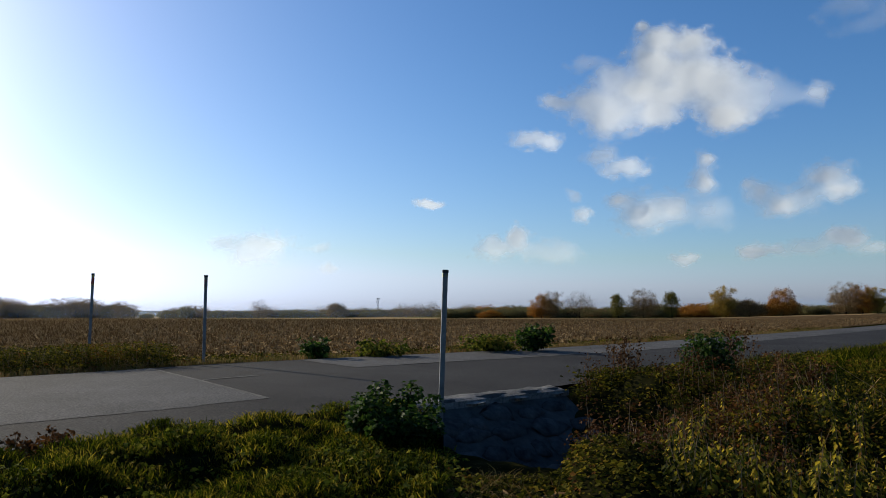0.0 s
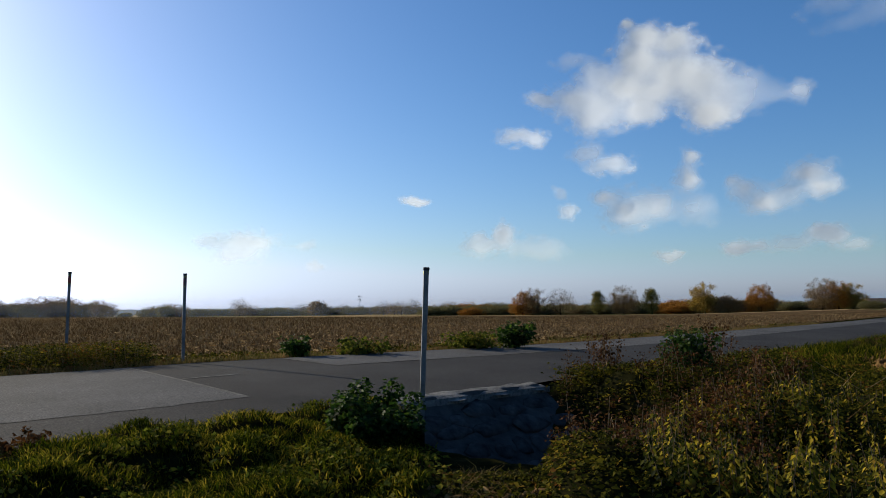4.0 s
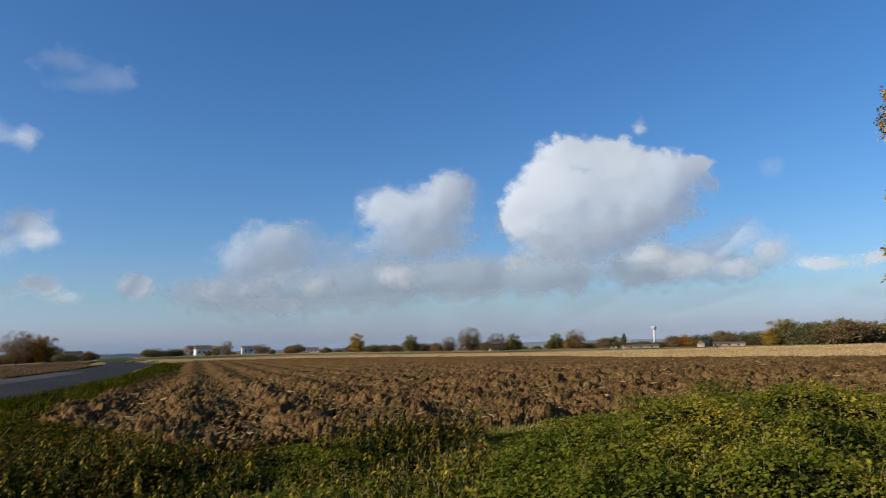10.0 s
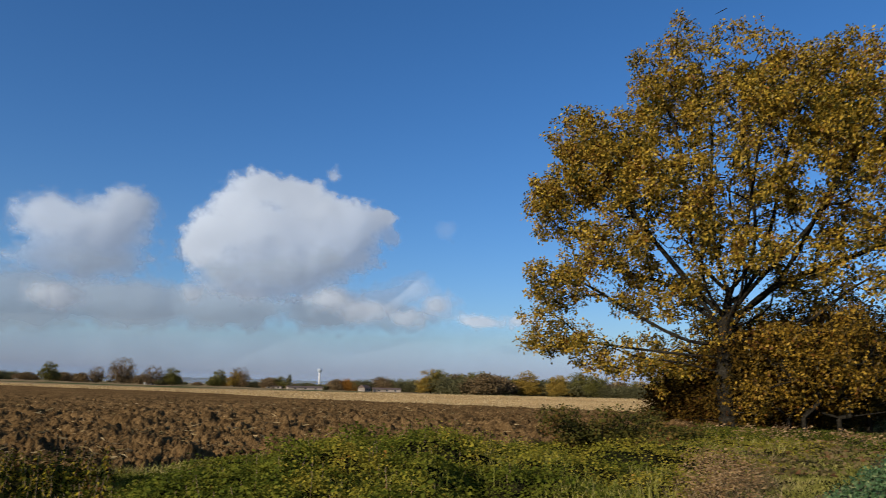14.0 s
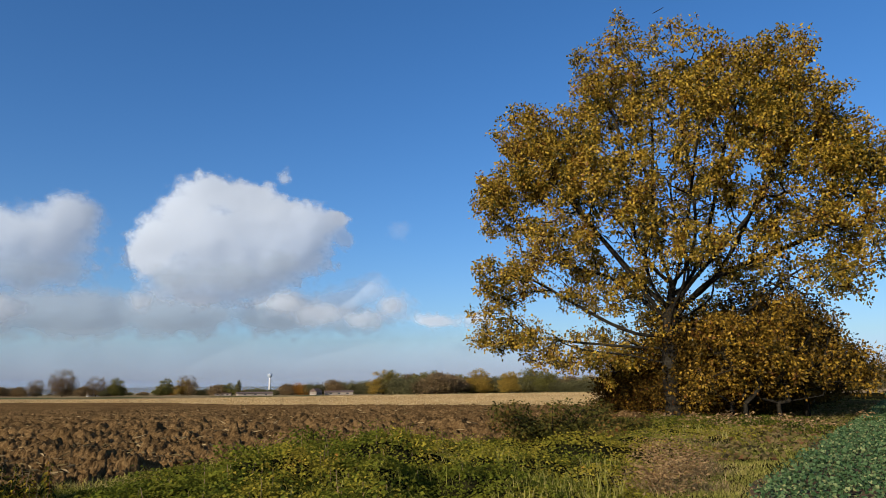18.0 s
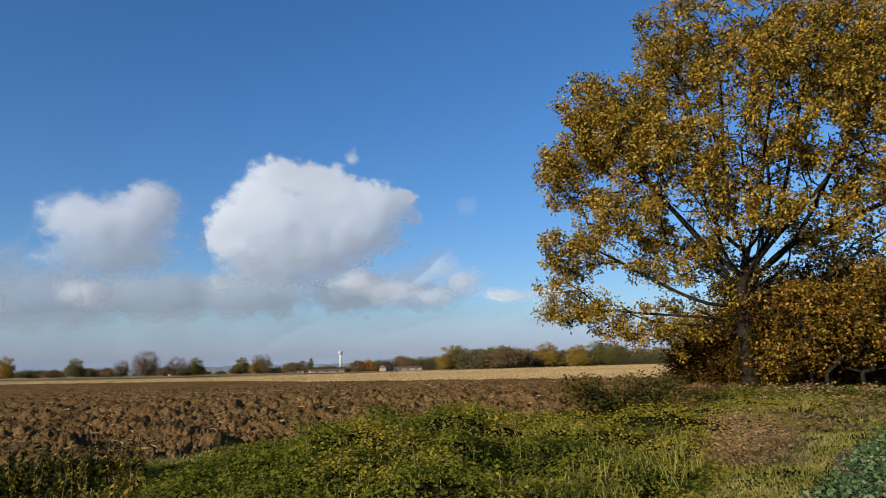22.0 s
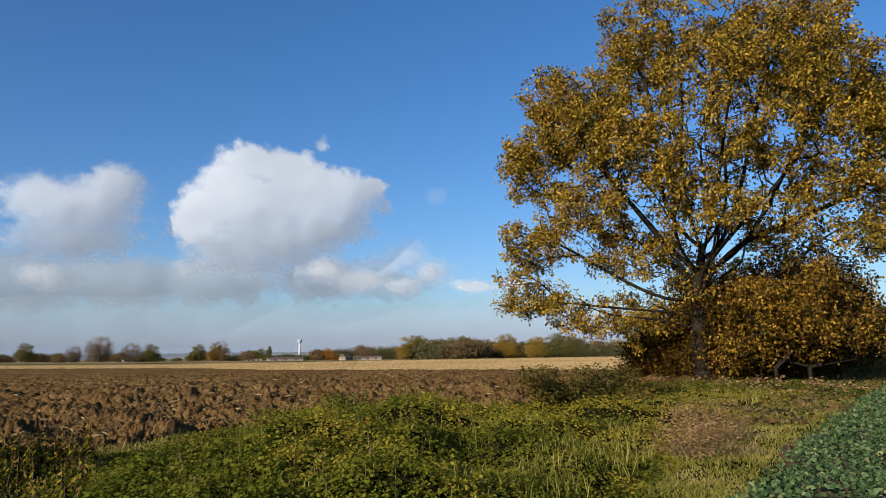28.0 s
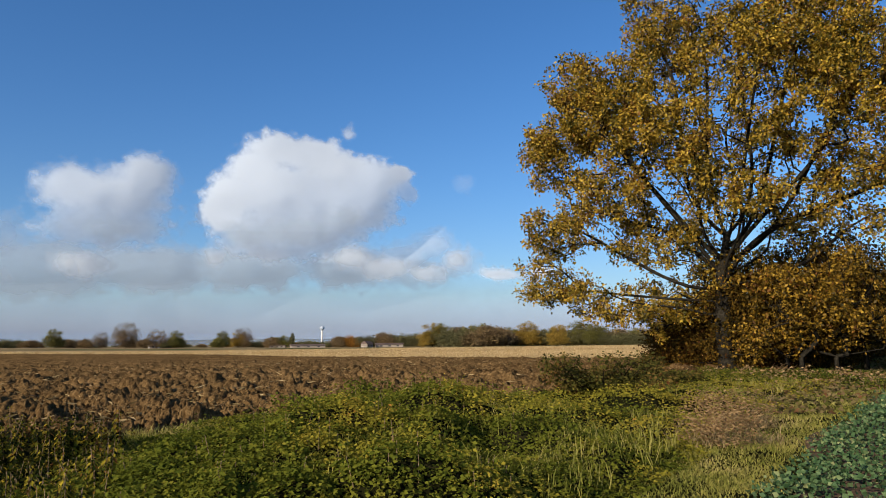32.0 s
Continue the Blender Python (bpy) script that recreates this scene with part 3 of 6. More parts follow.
# bits of straw left on the ploughed field
n = 3200
ta = -33 - 72 * RNG.random(n)
tr = np.interp(-ta, -paz, START) * 1.03 * 3.4 ** RNG.random(n)
tr = np.minimum(tr, np.interp(-ta, -paz, TURNOVER) * 0.98)
tx, ty = -tr * np.sin(np.radians(ta)), tr * np.cos(np.radians(ta))
turned = RNG.random(n) * 6.283
v, f = leaf_mesh(np.stack([tx, ty, land(tx, ty) + 0.16], 1), np.stack([np.cos(turned), np.sin(turned), 0.25 * RNG.normal(size=n)], 1), 0.1 + 0.22 * RNG.random(n) ** 2, 0.07, 0.05)
tagged(np_part("straw_bits", v, f, PALE_GRASS), "pale straw bits strewn over the turned soil", "straw", kind="stuff")

# rape crop beside the grass strip
CROP_A, CROP_B = np.array([6.0, -1.8]), np.array([24.6, -12.4])
crop_dir = (CROP_B - CROP_A) / np.linalg.norm(CROP_B - CROP_A)
crop_out = np.array([crop_dir[1], -crop_dir[0]])


def crop_place(u, v):
    return CROP_A[0] + crop_dir[0] * u + crop_out[0] * v, CROP_A[1] + crop_dir[1] * u + crop_out[1] * v


uu, vv = np.meshgrid(np.concatenate([np.linspace(-4.5, 60, 110), np.geomspace(61, 330, 30)]), np.concatenate([[0.0], np.geomspace(0.3, 90, 40)]), indexing="ij")
kx, ky = crop_place(uu, vv + 0.25 * np.sin(uu * 1.1) * (vv < 1))
kz = land(kx, ky) + 0.03 + 0.05 * (fbm(kx * 2, ky * 2, 3) - 0.5) * np.exp(-uu / 80)
crop_field = np_part("crop_field_soil", np.stack([kx, ky, kz], -1).reshape(-1, 3), grid_faces(*kx.shape)[:, ::-1], EARTH, shade=True)
tagged(crop_field, "soil under the young green rape crop", "field", kind="structure")
n = 60000
cu = -4.0 + 79 * RNG.random(n) ** 1.8
cvv = 0.05 + 16 * RNG.random(n) ** 1.1
lx, ly = crop_place(cu, cvv)
per = 7
lx, ly = np.repeat(lx, per) + RNG.normal(size=n * per) * 0.06, np.repeat(ly, per) + RNG.normal(size=n * per) * 0.06
lz = land(lx, ly) + 0.05 + 0.1 * RNG.random(n * per)
ang = RNG.random(n * per) * 6.283
axis = np.stack([np.cos(ang), np.sin(ang), 0.25 + 0.5 * RNG.random(n * per)], 1)
v, f = leaf_mesh(np.stack([lx, ly, lz], 1), axis, 0.03 + 0.036 * RNG.random(n * per), 0.4, 0.12)
tagged(np_part("rape_crop", v, f, CROP_LEAF), "low blue-green rape plants covering the field", "crop", kind="stuff")
n = 2600
cu, cvv = 60 + 260 * RNG.random(n), 60 * RNG.random(n) ** 1.3
lx, ly = crop_place(cu, cvv)
ang = RNG.random(n) * 6.283
v, f = leaf_mesh(np.stack([lx, ly, land(lx, ly) + 0.12], 1), np.stack([np.cos(ang), np.sin(ang), 0.2 + 0 * ang], 1), 0.9, 0.45, 0.15)
tagged(np_part("far_rape_crop", v, f, CROP_LEAF), "distant green rape crop", "crop", kind="stuff")

# ---- culvert head wall ----
def head_wall():
    wall = empty("head_wall", 0, 0, 0)
    tagged(wall, "sloping rubble stone culvert head wall with pale concrete cap", "wall")
    a, b = WALL_A, WALL_B
    along = (b - a) / np.linalg.norm(b - a)
    out = np.array([along[1], -along[0]])
    length = np.linalg.norm(b - a)

    def at(u, w, lift=0.0):
        """u along the wall, w down its face: 0 at the cap, 1 at the foot."""
        p = a + along * u * length + out * (0.25 + 1.25 * w)
        return np.array([p[0], p[1], 0.27 - 0.85 * w + lift])
    u, w = np.meshgrid(np.linspace(0, 1, 40), np.linspace(-0.05, 1.1, 24), indexing="ij")
    verts = np.array([at(p, q, 0.03 * (noise.noise((p * 9, q * 5, 1)))) for p, q in zip(u.ravel(), w.ravel())])
    np_part("mortar_face", verts, grid_faces(40, 24)[:, ::-1], MORTAR, wall, "weathered dark grey mortar", True)
    rng = random.Random(5)
    m = Matrix(((along[0], out[0] * 0.82, 0.0), (along[1], out[1] * 0.82, 0.0), (0, -0.57, 1.0)))
    for row in range(4):
        p = 0.03 + 0.04 * (row % 2)
        while p < 0.95:
            width = rng.uniform(0.3, 0.8)
            tall = rng.uniform(0.22, 0.36)
            bm = bmesh.new()
            bmesh.ops.create_icosphere(bm, subdivisions=2, radius=0.5)
            for vert in bm.verts:
                vert.co *= 1 + 0.55 * noise.noise(vert.co * 2.6 + Vector((row * 7, p * 31, 0)))
                vert.co = Vector((vert.co.x * width * 0.98, vert.co.y * tall, vert.co.z * 0.13))
            bm.transform(m.to_4x4())
            c = at(p + width / 2 / length, 0.26 + row * 0.24 + rng.uniform(-0.06, 0.06), 0.0)
            bmesh.ops.translate(bm, vec=Vector(c), verts=bm.verts)
            part("stone", bm, STONE, wall, shade=True)
            p += (width + 0.035) / length
    # cap
    u, w = np.meshgrid(np.linspace(-0.02, 1.02, 50), np.linspace(0, 1, 9), indexing="ij")
    verts = []
    for p, q in zip(u.ravel(), w.ravel()):
        c = a + along * p * length + out * (q * (0.42 + 0.16 * noise.noise((p * 9, 1, 2))) - 0.06 + 0.05 * noise.noise((p * 11, 3, q)))
        verts.append((c[0], c[1], 0.325 - 0.07 * q ** 2.2 + 0.022 * noise.noise((p * 14, q * 3, 8))))
    np_part("cap", verts, grid_faces(50, 9)[:, ::-1], CONCRETE, wall, "pale rough concrete cap", True)
    skirt = [(*(a + along * p * length + out * 0.36), z) for p in np.linspace(-0.02, 1.02, 30) for z in (0.29, 0.2)]
    np_part("cap_front", skirt, grid_faces(30, 2), CONCRETE, wall)
    return wall


head_wall()
WATER, wn2, wl2, wp = material("ditch_water", 0.06, 0.5)
wp.inputs["Base Color"].default_value = (0.02, 0.025, 0.025, 1)
wa = np.linspace(0, 6.283, 25)[:-1]
water = bmesh.new()
water.faces.new([water.verts.new((1.25 + 0.75 * math.cos(t) * (1 + 0.2 * math.sin(3 * t)), 8.75 + 0.75 * math.sin(t), -0.47)) for t in wa])
tagged(part("ditch_water", water, WATER), "shallow still water in the ditch", "water", kind="structure")

# ---- marker posts ----
YELLOW = two_scale("yellow_reflector", [(0.3, (0.5, 0.42, 0.04)), (0.7, (0.62, 0.54, 0.07))], 30, 4, rough=0.35, spec=0.5, bump=0)
RED = two_scale("red_reflector", [(0.3, (0.3, 0.02, 0.015)), (0.7, (0.42, 0.04, 0.025))], 30, 4, rough=0.35, spec=0.5, bump=0)
BLACK = two_scale("black_plastic", [(0.3, (0.012, 0.012, 0.012)), (0.7, (0.03, 0.03, 0.03))], 20, 4, rough=0.5, bump=0)


def marker_post(x, y, z, height, lean_x, lean_y, turn, red, label):
    post = new("marker_post")
    post.matrix_basis = pose(x, y, z, lean_x, lean_y, turn)
    tagged(post, label, "post", "roadside marker posts")
    w, d, t = 0.062, 0.045, 0.006
    bm = bmesh.new()
    box(bm, (w, t, height + 0.4), (0, -d / 2, height / 2 - 0.2), 0.001)
    box(bm, (t, d, height + 0.4), (-w / 2 + t / 2, 0.003, height / 2 - 0.2), 0.001)
    box(bm, (t, d, height + 0.4), (w / 2 - t / 2, 0.003, height / 2 - 0.2), 0.001)
    part("channel", bm, STEEL, post)
    bm = bmesh.new()
    box(bm, (w + 0.014, d + 0.016, 0.04), (0, 0, height + 0.004), 0.004)
    part("cap", bm, BLACK, post, "black plastic cap")
    for name, mat, top, tall in (("yellow_band", YELLOW, 0.02, 0.05), ("dark_band", RED if red else BLACK, 0.07, 0.16), ("lower_yellow_band", YELLOW, 0.23, 0.03)):
        if name != "yellow_band" and not red:
            continue
        bm = bmesh.new()
        box(bm, (w + 0.006, d + 0.006, tall - 0.004), (0, 0, height - top - tall / 2), 0.001)
        part(name, bm, mat, post)
    for zz in (0.35, 0.85, 1.35):
        bm = bmesh.new()
        bmesh.ops.create_cone(bm, cap_ends=True, segments=8, radius1=0.006, radius2=0.006, depth=0.006)
        bmesh.ops.rotate(bm, cent=(0, 0, 0), matrix=Matrix.Rotation(radians(90), 3, "X"), verts=bm.verts)
        bmesh.ops.translate(bm, vec=(0, -d / 2 - t / 2 - 0.002, zz), verts=bm.verts)
        part("bolt", bm, STEEL, post)
    return post


p1, p2, p3 = bearing(0.26, 9.3), bearing(17.9, 16.0), bearing(25.55, 19.0)
marker_post(*p1, 0.05, 1.98, 0, 2.2, 8, False, "galvanised steel marker post leaning beside the culvert wall")
marker_post(*p2, 0.46, 1.83, 0, 0.3, 20, True, "galvanised marker post with red and yellow bands beside the road")
marker_post(*p3, 0.50, 1.95, 0, 0.9, 26, True, "galvanised marker post with red and yellow bands in rough grass")

# ---- trees ----
def grow(blobs, seeds, trunk_top, base_radius, rng, spread=0.35, step_len=0.45, droop=0.0, spine=None, limbs=(), shell=0.42):
    """A branching skeleton through points scattered in ellipsoids (x, y, z, rx, ry, rz, share). Gives nodes, parents, radii and the twig ends."""
    share = np.array([b[6] for b in blobs], dtype=float)
    pick = rng.choice(len(blobs), seeds, p=share / share.sum())
    d = rng.normal(size=(seeds, 3))
    d /= np.linalg.norm(d, axis=1, keepdims=True)
    d *= (rng.random(seeds) ** shell)[:, None]
    b = np.array([q[:6] for q in blobs], dtype=float)[pick]
    goal = b[:, :3] + d * b[:, 3:]
    goal[:, 2] = np.maximum(goal[:, 2], 0.35)
    spine = spine if spine is not None else [(0, 0, 0), (0, 0, trunk_top * 0.5), (0, 0, trunk_top)]
    nodes, parent, length = [np.array(spine[0], dtype=float)], [-1], [0.0]
    for a, e in zip(spine[:-1], spine[1:]):
        a, e = np.array(a, dtype=float), np.array(e, dtype=float)
        k = max(2, int(np.linalg.norm(e - a) / step_len))
        for j in range(1, k + 1):
            nodes.append(a + (e - a) * j / k)
            parent.append(len(nodes) - 2)
            length.append(length[-1] + np.linalg.norm(e - a) / k)
    low = max(1, int(len(nodes) * 0.3))
    bough, stem = [-1] * len(nodes), len(nodes)
    for number, (start, end) in enumerate(limbs):
        j = min(range(stem), key=lambda q: abs(nodes[q][2] - start))
        a, e = nodes[j], np.array(end, dtype=float)
        k = max(2, int(np.linalg.norm(e - a) / step_len))
        side = rng.normal(size=3) * 0.42
        for m in range(1, k + 1):
            t = m / k
            q = a + (e - a) * np.array([t ** 0.85, t ** 0.85, t ** 1.1]) + side * np.sin(t * 6.0) * 0.6
            nodes.append(q)
            parent.append(j if m == 1 else len(nodes) - 2)
            length.append(length[parent[-1]] + np.linalg.norm(e - a) / k)
            bough.append(number)
    arr, count = np.zeros((40000, 3)), len(nodes)
    arr[:count] = nodes
    par, lng = np.zeros(40000, dtype=int), np.zeros(40000)
    par[:count], lng[:count] = parent, length
    own = np.full(40000, -1)
    own[:count] = bough
    top = arr[stem - 1] * [1, 1, 0.6]
    ends = []
    for g in goal[np.argsort(np.linalg.norm(goal - top, axis=1))]:
        dist = np.linalg.norm(arr[low:count] - g, axis=1) + spread * lng[low:count] * 0.5 + 0.4 * np.maximum(0, arr[low:count, 2] - g[2])
        j = low + int(np.argmin(dist))
        a = arr[j].copy()
        gap = np.linalg.norm(g - a)
        k = max(1, int(gap / step_len))
        bend = rng.normal(size=3) * gap * 0.08 + np.array([0, 0, gap * (0.1 - droop)])
        last = j
        for m in range(1, k + 1):
            t = m / k
            q = a + (g - a) * t + bend * 4 * t * (1 - t) * 0.5
            arr[count], par[count], lng[count], own[count] = q, last, lng[last] + gap / k, own[last]
            last = count
            count += 1
        ends.append(last)
    arr, par = arr[:count], par[:count]
    weight = np.zeros(count)
    weight[ends] += 1
    for i in range(count - 1, 0, -1):
        weight[par[i]] += weight[i]
    radius = base_radius * (np.maximum(weight, 0.6) / weight[0]) ** 0.46
    return arr, par, radius, np.array(ends), own[:count]


def skeleton_mesh(arr, par, radius, cut, sides=6, flare=0.0):
    i = np.array([k for k in range(1, len(arr)) if radius[k] > cut])
    ra, rb = radius[par[i]].copy(), radius[i].copy()
    ra = np.minimum(ra, rb * 1.25)
    if flare:
        ra = ra * (1 + flare * np.exp(-arr[par[i], 2] / 0.35))
        rb = rb * (1 + flare * np.exp(-arr[i, 2] / 0.35))
    return tube_mesh(arr[par[i]], arr[i], ra, rb, sides)


def leaves_round(ends, per, spread, size, rng, slim, sag=0.3):
    n = len(ends) * per
    off = rng.normal(size=(n, 3)) * spread
    at = np.repeat(ends, per, 0) + off
    axis = off / (np.linalg.norm(off, axis=1, keepdims=True) + 1e-6) + rng.normal(size=(n, 3)) * 0.7 + [0, 0, -sag]
    return leaf_mesh(at, axis, size * (0.6 + 0.8 * rng.random(n)), slim, 0.15, rng)


# the oak: x runs to the right of a viewer who faces it, y away from him
OAK_AT = bearing(-104.6, 26.0)
OAK_X, OAK_Y = OAK_AT[0] + 0.37, OAK_AT[1] - 0.38
OAK_Z = float(land(OAK_X, OAK_Y)) - 0.05
OAK_BLOBS = [
    (0.2, 0, 12.0, 2.6, 2.7, 2.6, 100), (2.5, 0.3, 11.3, 2.1, 2.4, 1.9, 74), (-1.5, 0.2, 12.0, 1.6, 2.0, 1.6, 46), (4.0, 0.2, 11.8, 1.5, 1.7, 1.2, 40), (-4.6, 0, 10.5, 1.2, 1.6, 1.0, 34),
    (-4.2, -0.2, 9.7, 1.8, 2.3, 1.8, 76), (-2.6, 0.2, 10.6, 1.2, 1.6, 1.0, 22), (-5.4, 0.2, 7.9, 1.4, 2.0, 1.3, 58), (-2.8, -1.0, 8.4, 2.0, 2.0, 1.8, 50),
    (-5.5, 0.2, 5.1, 1.5, 1.9, 1.2, 46), (-3.4, -0.6, 6.2, 1.8, 1.9, 1.2, 60), (-5.8, 0, 3.2, 1.3, 1.5, 0.8, 26), (-4.0, -0.2, 2.5, 1.5, 1.4, 0.7, 15),
    (-0.8, -2.5, 7.4, 2.4, 1.3, 1.9, 66), (1.2, -2.3, 9.4, 2.4, 1.4, 1.8, 46), (0.6, -2.2, 5.4, 1.7, 1.1, 0.9, 34), (0.8, 2.3, 9.0, 3.4, 1.5, 2.6, 40), (0.4, 0.2, 6.8, 2.6, 2.0, 1.8, 60), (2.6, 0.6, 5.4, 2.0, 2.0, 1.1, 52), (-1.9, 0.4, 4.6, 1.7, 1.7, 1.0, 50),
    (4.4, 0, 10.0, 1.8, 2.2, 1.7, 76), (6.1, 0.2, 8.5, 1.5, 1.9, 1.4, 66), (6.1, 0, 6.4, 1.5, 2.1, 1.2, 48), (3.6, -1.2, 7.8, 1.8, 1.6, 1.3, 36), (5.5, 0.3, 4.7, 1.5, 1.8, 0.8, 30), (4.2, -0.4, 6.4, 1.4, 1.8, 1.0, 34),
    (-1.9, 0.9, 2.3, 1.4, 1.0, 1.0, 18), (0.3, 1.0, 3.2, 1.9, 1.4, 1.4, 50), (-2.6, -0.2, 1.9, 1.2, 1.0, 0.5, 4)]


def clumps(ends, tufts_per, per, reach, spread, size, rng):
    """Leaves in tight tufts round the twig ends."""
    mid = np.repeat(ends, tufts_per, 0)
    mid = mid + np.clip(rng.normal(size=mid.shape), -1.6, 1.6) * reach
    return leaves_round(mid, per, spread, size, rng, 0.32)


def oak():
    rng = np.random.default_rng(21)
    tree = empty("oak_tree", OAK_X, OAK_Y, OAK_Z, -104.6)
    tagged(tree, "broad oak in yellow and rust autumn leaf beside the field", "tree")
    spine = [(0, 0, -0.2), (-0.1, 0, 1.4), (-0.02, 0.05, 2.9), (0.16, 0, 4.6)]
    limbs = [(4.6, (-0.5, 0.3, 12.9)), (4.6, (1.6, -0.3, 12.6)), (4.2, (3.1, 0.6, 11.4)), (4.4, (-2.0, -0.5, 11.6)), (3.6, (-4.3, -0.4, 9.9)), (3.8, (4.8, 0.3, 9.8)),
             (3.3, (-5.2, 0.3, 7.4)), (3.4, (5.9, -0.3, 7.6)), (3.0, (-5.4, -0.2, 5.2)), (3.0, (5.6, 0.5, 5.4)), (2.3, (-5.9, 0.1, 3.1)), (2.0, (-3.6, -0.7, 2.7)),
             (3.9, (-1.1, -2.3, 7.8)), (4.1, (1.4, -2.2, 9.6)), (4.2, (0.9, 2.4, 9.4)), (3.0, (0.6, -2.1, 5.2)), (3.7, (3.4, -1.3, 7.9)), (3.5, (-3.0, -0.9, 8.2)), (2.2, (-1.8, 0.9, 2.6)), (2.6, (1.2, 1.4, 3.6)), (3.4, (2.6, 0.8, 5.6)), (3.2, (-2.0, 0.5, 4.9)), (4.0, (0.7, 0.3, 7.2))]
    arr, par, radius, ends, own = grow(OAK_BLOBS, 2500, 5, 0.27, rng, 0.3, 0.4, 0.02, spine, limbs, 0.36)
    radius = np.maximum(radius * np.interp(radius, [0.04, 0.2], [0.85, 1.0]), 0.013)

    def wood(pick, sides, flare=0.0):
        i = np.array([k for k in range(1, len(arr)) if pick[k]])
        ra, rb = np.minimum(radius[par[i]], radius[i] * 1.25), radius[i]
        grow_a, grow_b = 1 + flare * np.exp(-arr[par[i], 2] / 0.35), 1 + flare * np.exp(-arr[i, 2] / 0.35)
        return tube_mesh(arr[par[i]], arr[i], ra * grow_a, rb * grow_b, sides)
    v, f = wood(own == -1, 10, 0.35)
    np_part("trunk", v, f, BARK, tree, "short furrowed grey-brown trunk", True)
    # leafy shoots that clothe the trunk
    k = 90
    z, a, out = 0.9 + 3.4 * rng.random(k) ** 1.2, rng.random(k) * 6.283, 0.35 + 0.5 * rng.random(k)
    foot = np.stack([0.2 * np.cos(a), 0.2 * np.sin(a), z], 1)
    shoot = np.stack([out * np.cos(a), out * np.sin(a), z + 0.35 * rng.normal(size=k)], 1)
    v, f = tube_mesh(foot, shoot, np.full(k, 0.012), np.full(k, 0.006), 4)
    tagged(np_part("trunk_shoots", v, f, BARK, tree), "thin twiggy shoots on the trunk", kind="stuff")
    # dark leaf colour puts shade round the trunk
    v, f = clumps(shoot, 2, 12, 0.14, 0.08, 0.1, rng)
    tagged(np_part("trunk_leaves", v, f, SHADED_HEDGE_LEAF, tree), "leaves in shade-dark brown close to the trunk", kind="stuff")
    # each limb with its own leaves, hung from where it leaves the trunk
    boughs = []
    for number in range(len(limbs)):
        mine = own == number
        start = arr[par[np.argmax(mine)]]
        v, f = wood(mine & ((radius > 0.03) | (np.arange(len(arr)) == np.argmax(mine))), 8)
        limb = np_part("limb", v - start, f, BARK, tree, "", True)
        limb.location = start
        e = ends[own[ends] == number]
        lush = value_noise(arr[e, 0] * 0.85 + arr[e, 1] * 0.45 + 40, arr[e, 2] * 0.95 - arr[e, 1] * 0.3 + 20)
        leafy = (lush > 0.27) | (rng.random(len(e)) < 0.3)
        leafy &= rng.random(len(e)) < np.interp(np.abs(arr[e, 0] - 1.2), [0.5, 3.5], [0.7, 1.0]) * np.interp(arr[e, 2], [2.5, 3.5, 7.0, 8.5], [1.0, 0.7, 0.8, 1.0])
        bare = ~leafy & ((arr[e, 2] > 9.5) | (np.abs(arr[e, 0] - 0.8) > 3.0))
        dropped = np.zeros(len(arr), dtype=bool)
        dropped[e[bare]] = True
        fine = mine & (radius <= 0.03) & ~dropped
        e = e[leafy]
        if fine.any():
            v, f = wood(fine, 4)
            tagged(np_part("twigwork", v - start, f, BARK, limb), kind="stuff")
        if len(e):
            t, back = arr[e], arr[par[e]]
            v, f = joined([clumps(t, 3, 23, 0.16, 0.08, 0.108, rng), clumps(t * 0.4 + back * 0.6, 1, 14, 0.2, 0.08, 0.108, rng)])
            tagged(np_part("foliage", v - start, f, OAK_LEAF, limb), kind="stuff")
        boughs.append((limb, start))
    e = ends[own[ends] == -1]
    if len(e):
        v, f = clumps(arr[e], 3, 9, 0.2, 0.06, 0.12, rng)
        np_part("foliage", v, f, OAK_LEAF, tree)
    return boughs


OAK_BOUGHS = oak()


def simple_tree(name, label, blobs, height, seeds, per, size, spread, mat, seed, girth=0.02, cut=0.0):
    """A far tree, height metres tall, its crown given in parts of its height."""
    rng = np.random.default_rng(seed)
    blobs = [tuple(q * height for q in b[:6]) + (b[6],) for b in blobs]
    arr, par, radius, ends, own = grow(blobs, seeds, height * 0.3, height * girth, rng, 0.3, height * 0.06, 0.0)
    tree = empty(name)
    tagged(tree, label, "tree")
    v, f = skeleton_mesh(arr, par, np.maximum(radius, height * 0.0022), cut, 3, 0.4)
    np_part("trunk", v, f, BARK, tree)
    if per:
        v, f = leaves_round(arr[ends], per, spread * height, size * height, rng, 0.4)
        np_part("crown", v, f, mat, tree)
    return tree


ROUND = [(0, 0, 0.6, 0.36, 0.36, 0.4, 6), (-0.24, 0, 0.36, 0.26, 0.26, 0.3, 4), (0.22, 0.04, 0.33, 0.28, 0.28, 0.28, 4), (0.05, -0.1, 0.2, 0.3, 0.3, 0.16, 2)]
WIDE = [(0, 0, 0.6, 0.42, 0.4, 0.4, 6), (-0.3, 0, 0.4, 0.27, 0.27, 0.3, 3), (0.3, 0, 0.4, 0.27, 0.27, 0.3, 3), (0, 0, 0.16, 0.4, 0.4, 0.14, 2)]
TALL = [(0, 0, 0.52, 0.26, 0.26, 0.46, 6), (0.06, 0, 0.78, 0.15, 0.15, 0.2, 2)]
BUSHY = [(0, 0, 0.42, 0.5, 0.45, 0.42, 5), (-0.4, 0.1, 0.3, 0.4, 0.4, 0.3, 3), (0.45, 0, 0.33, 0.4, 0.4, 0.3, 3)]
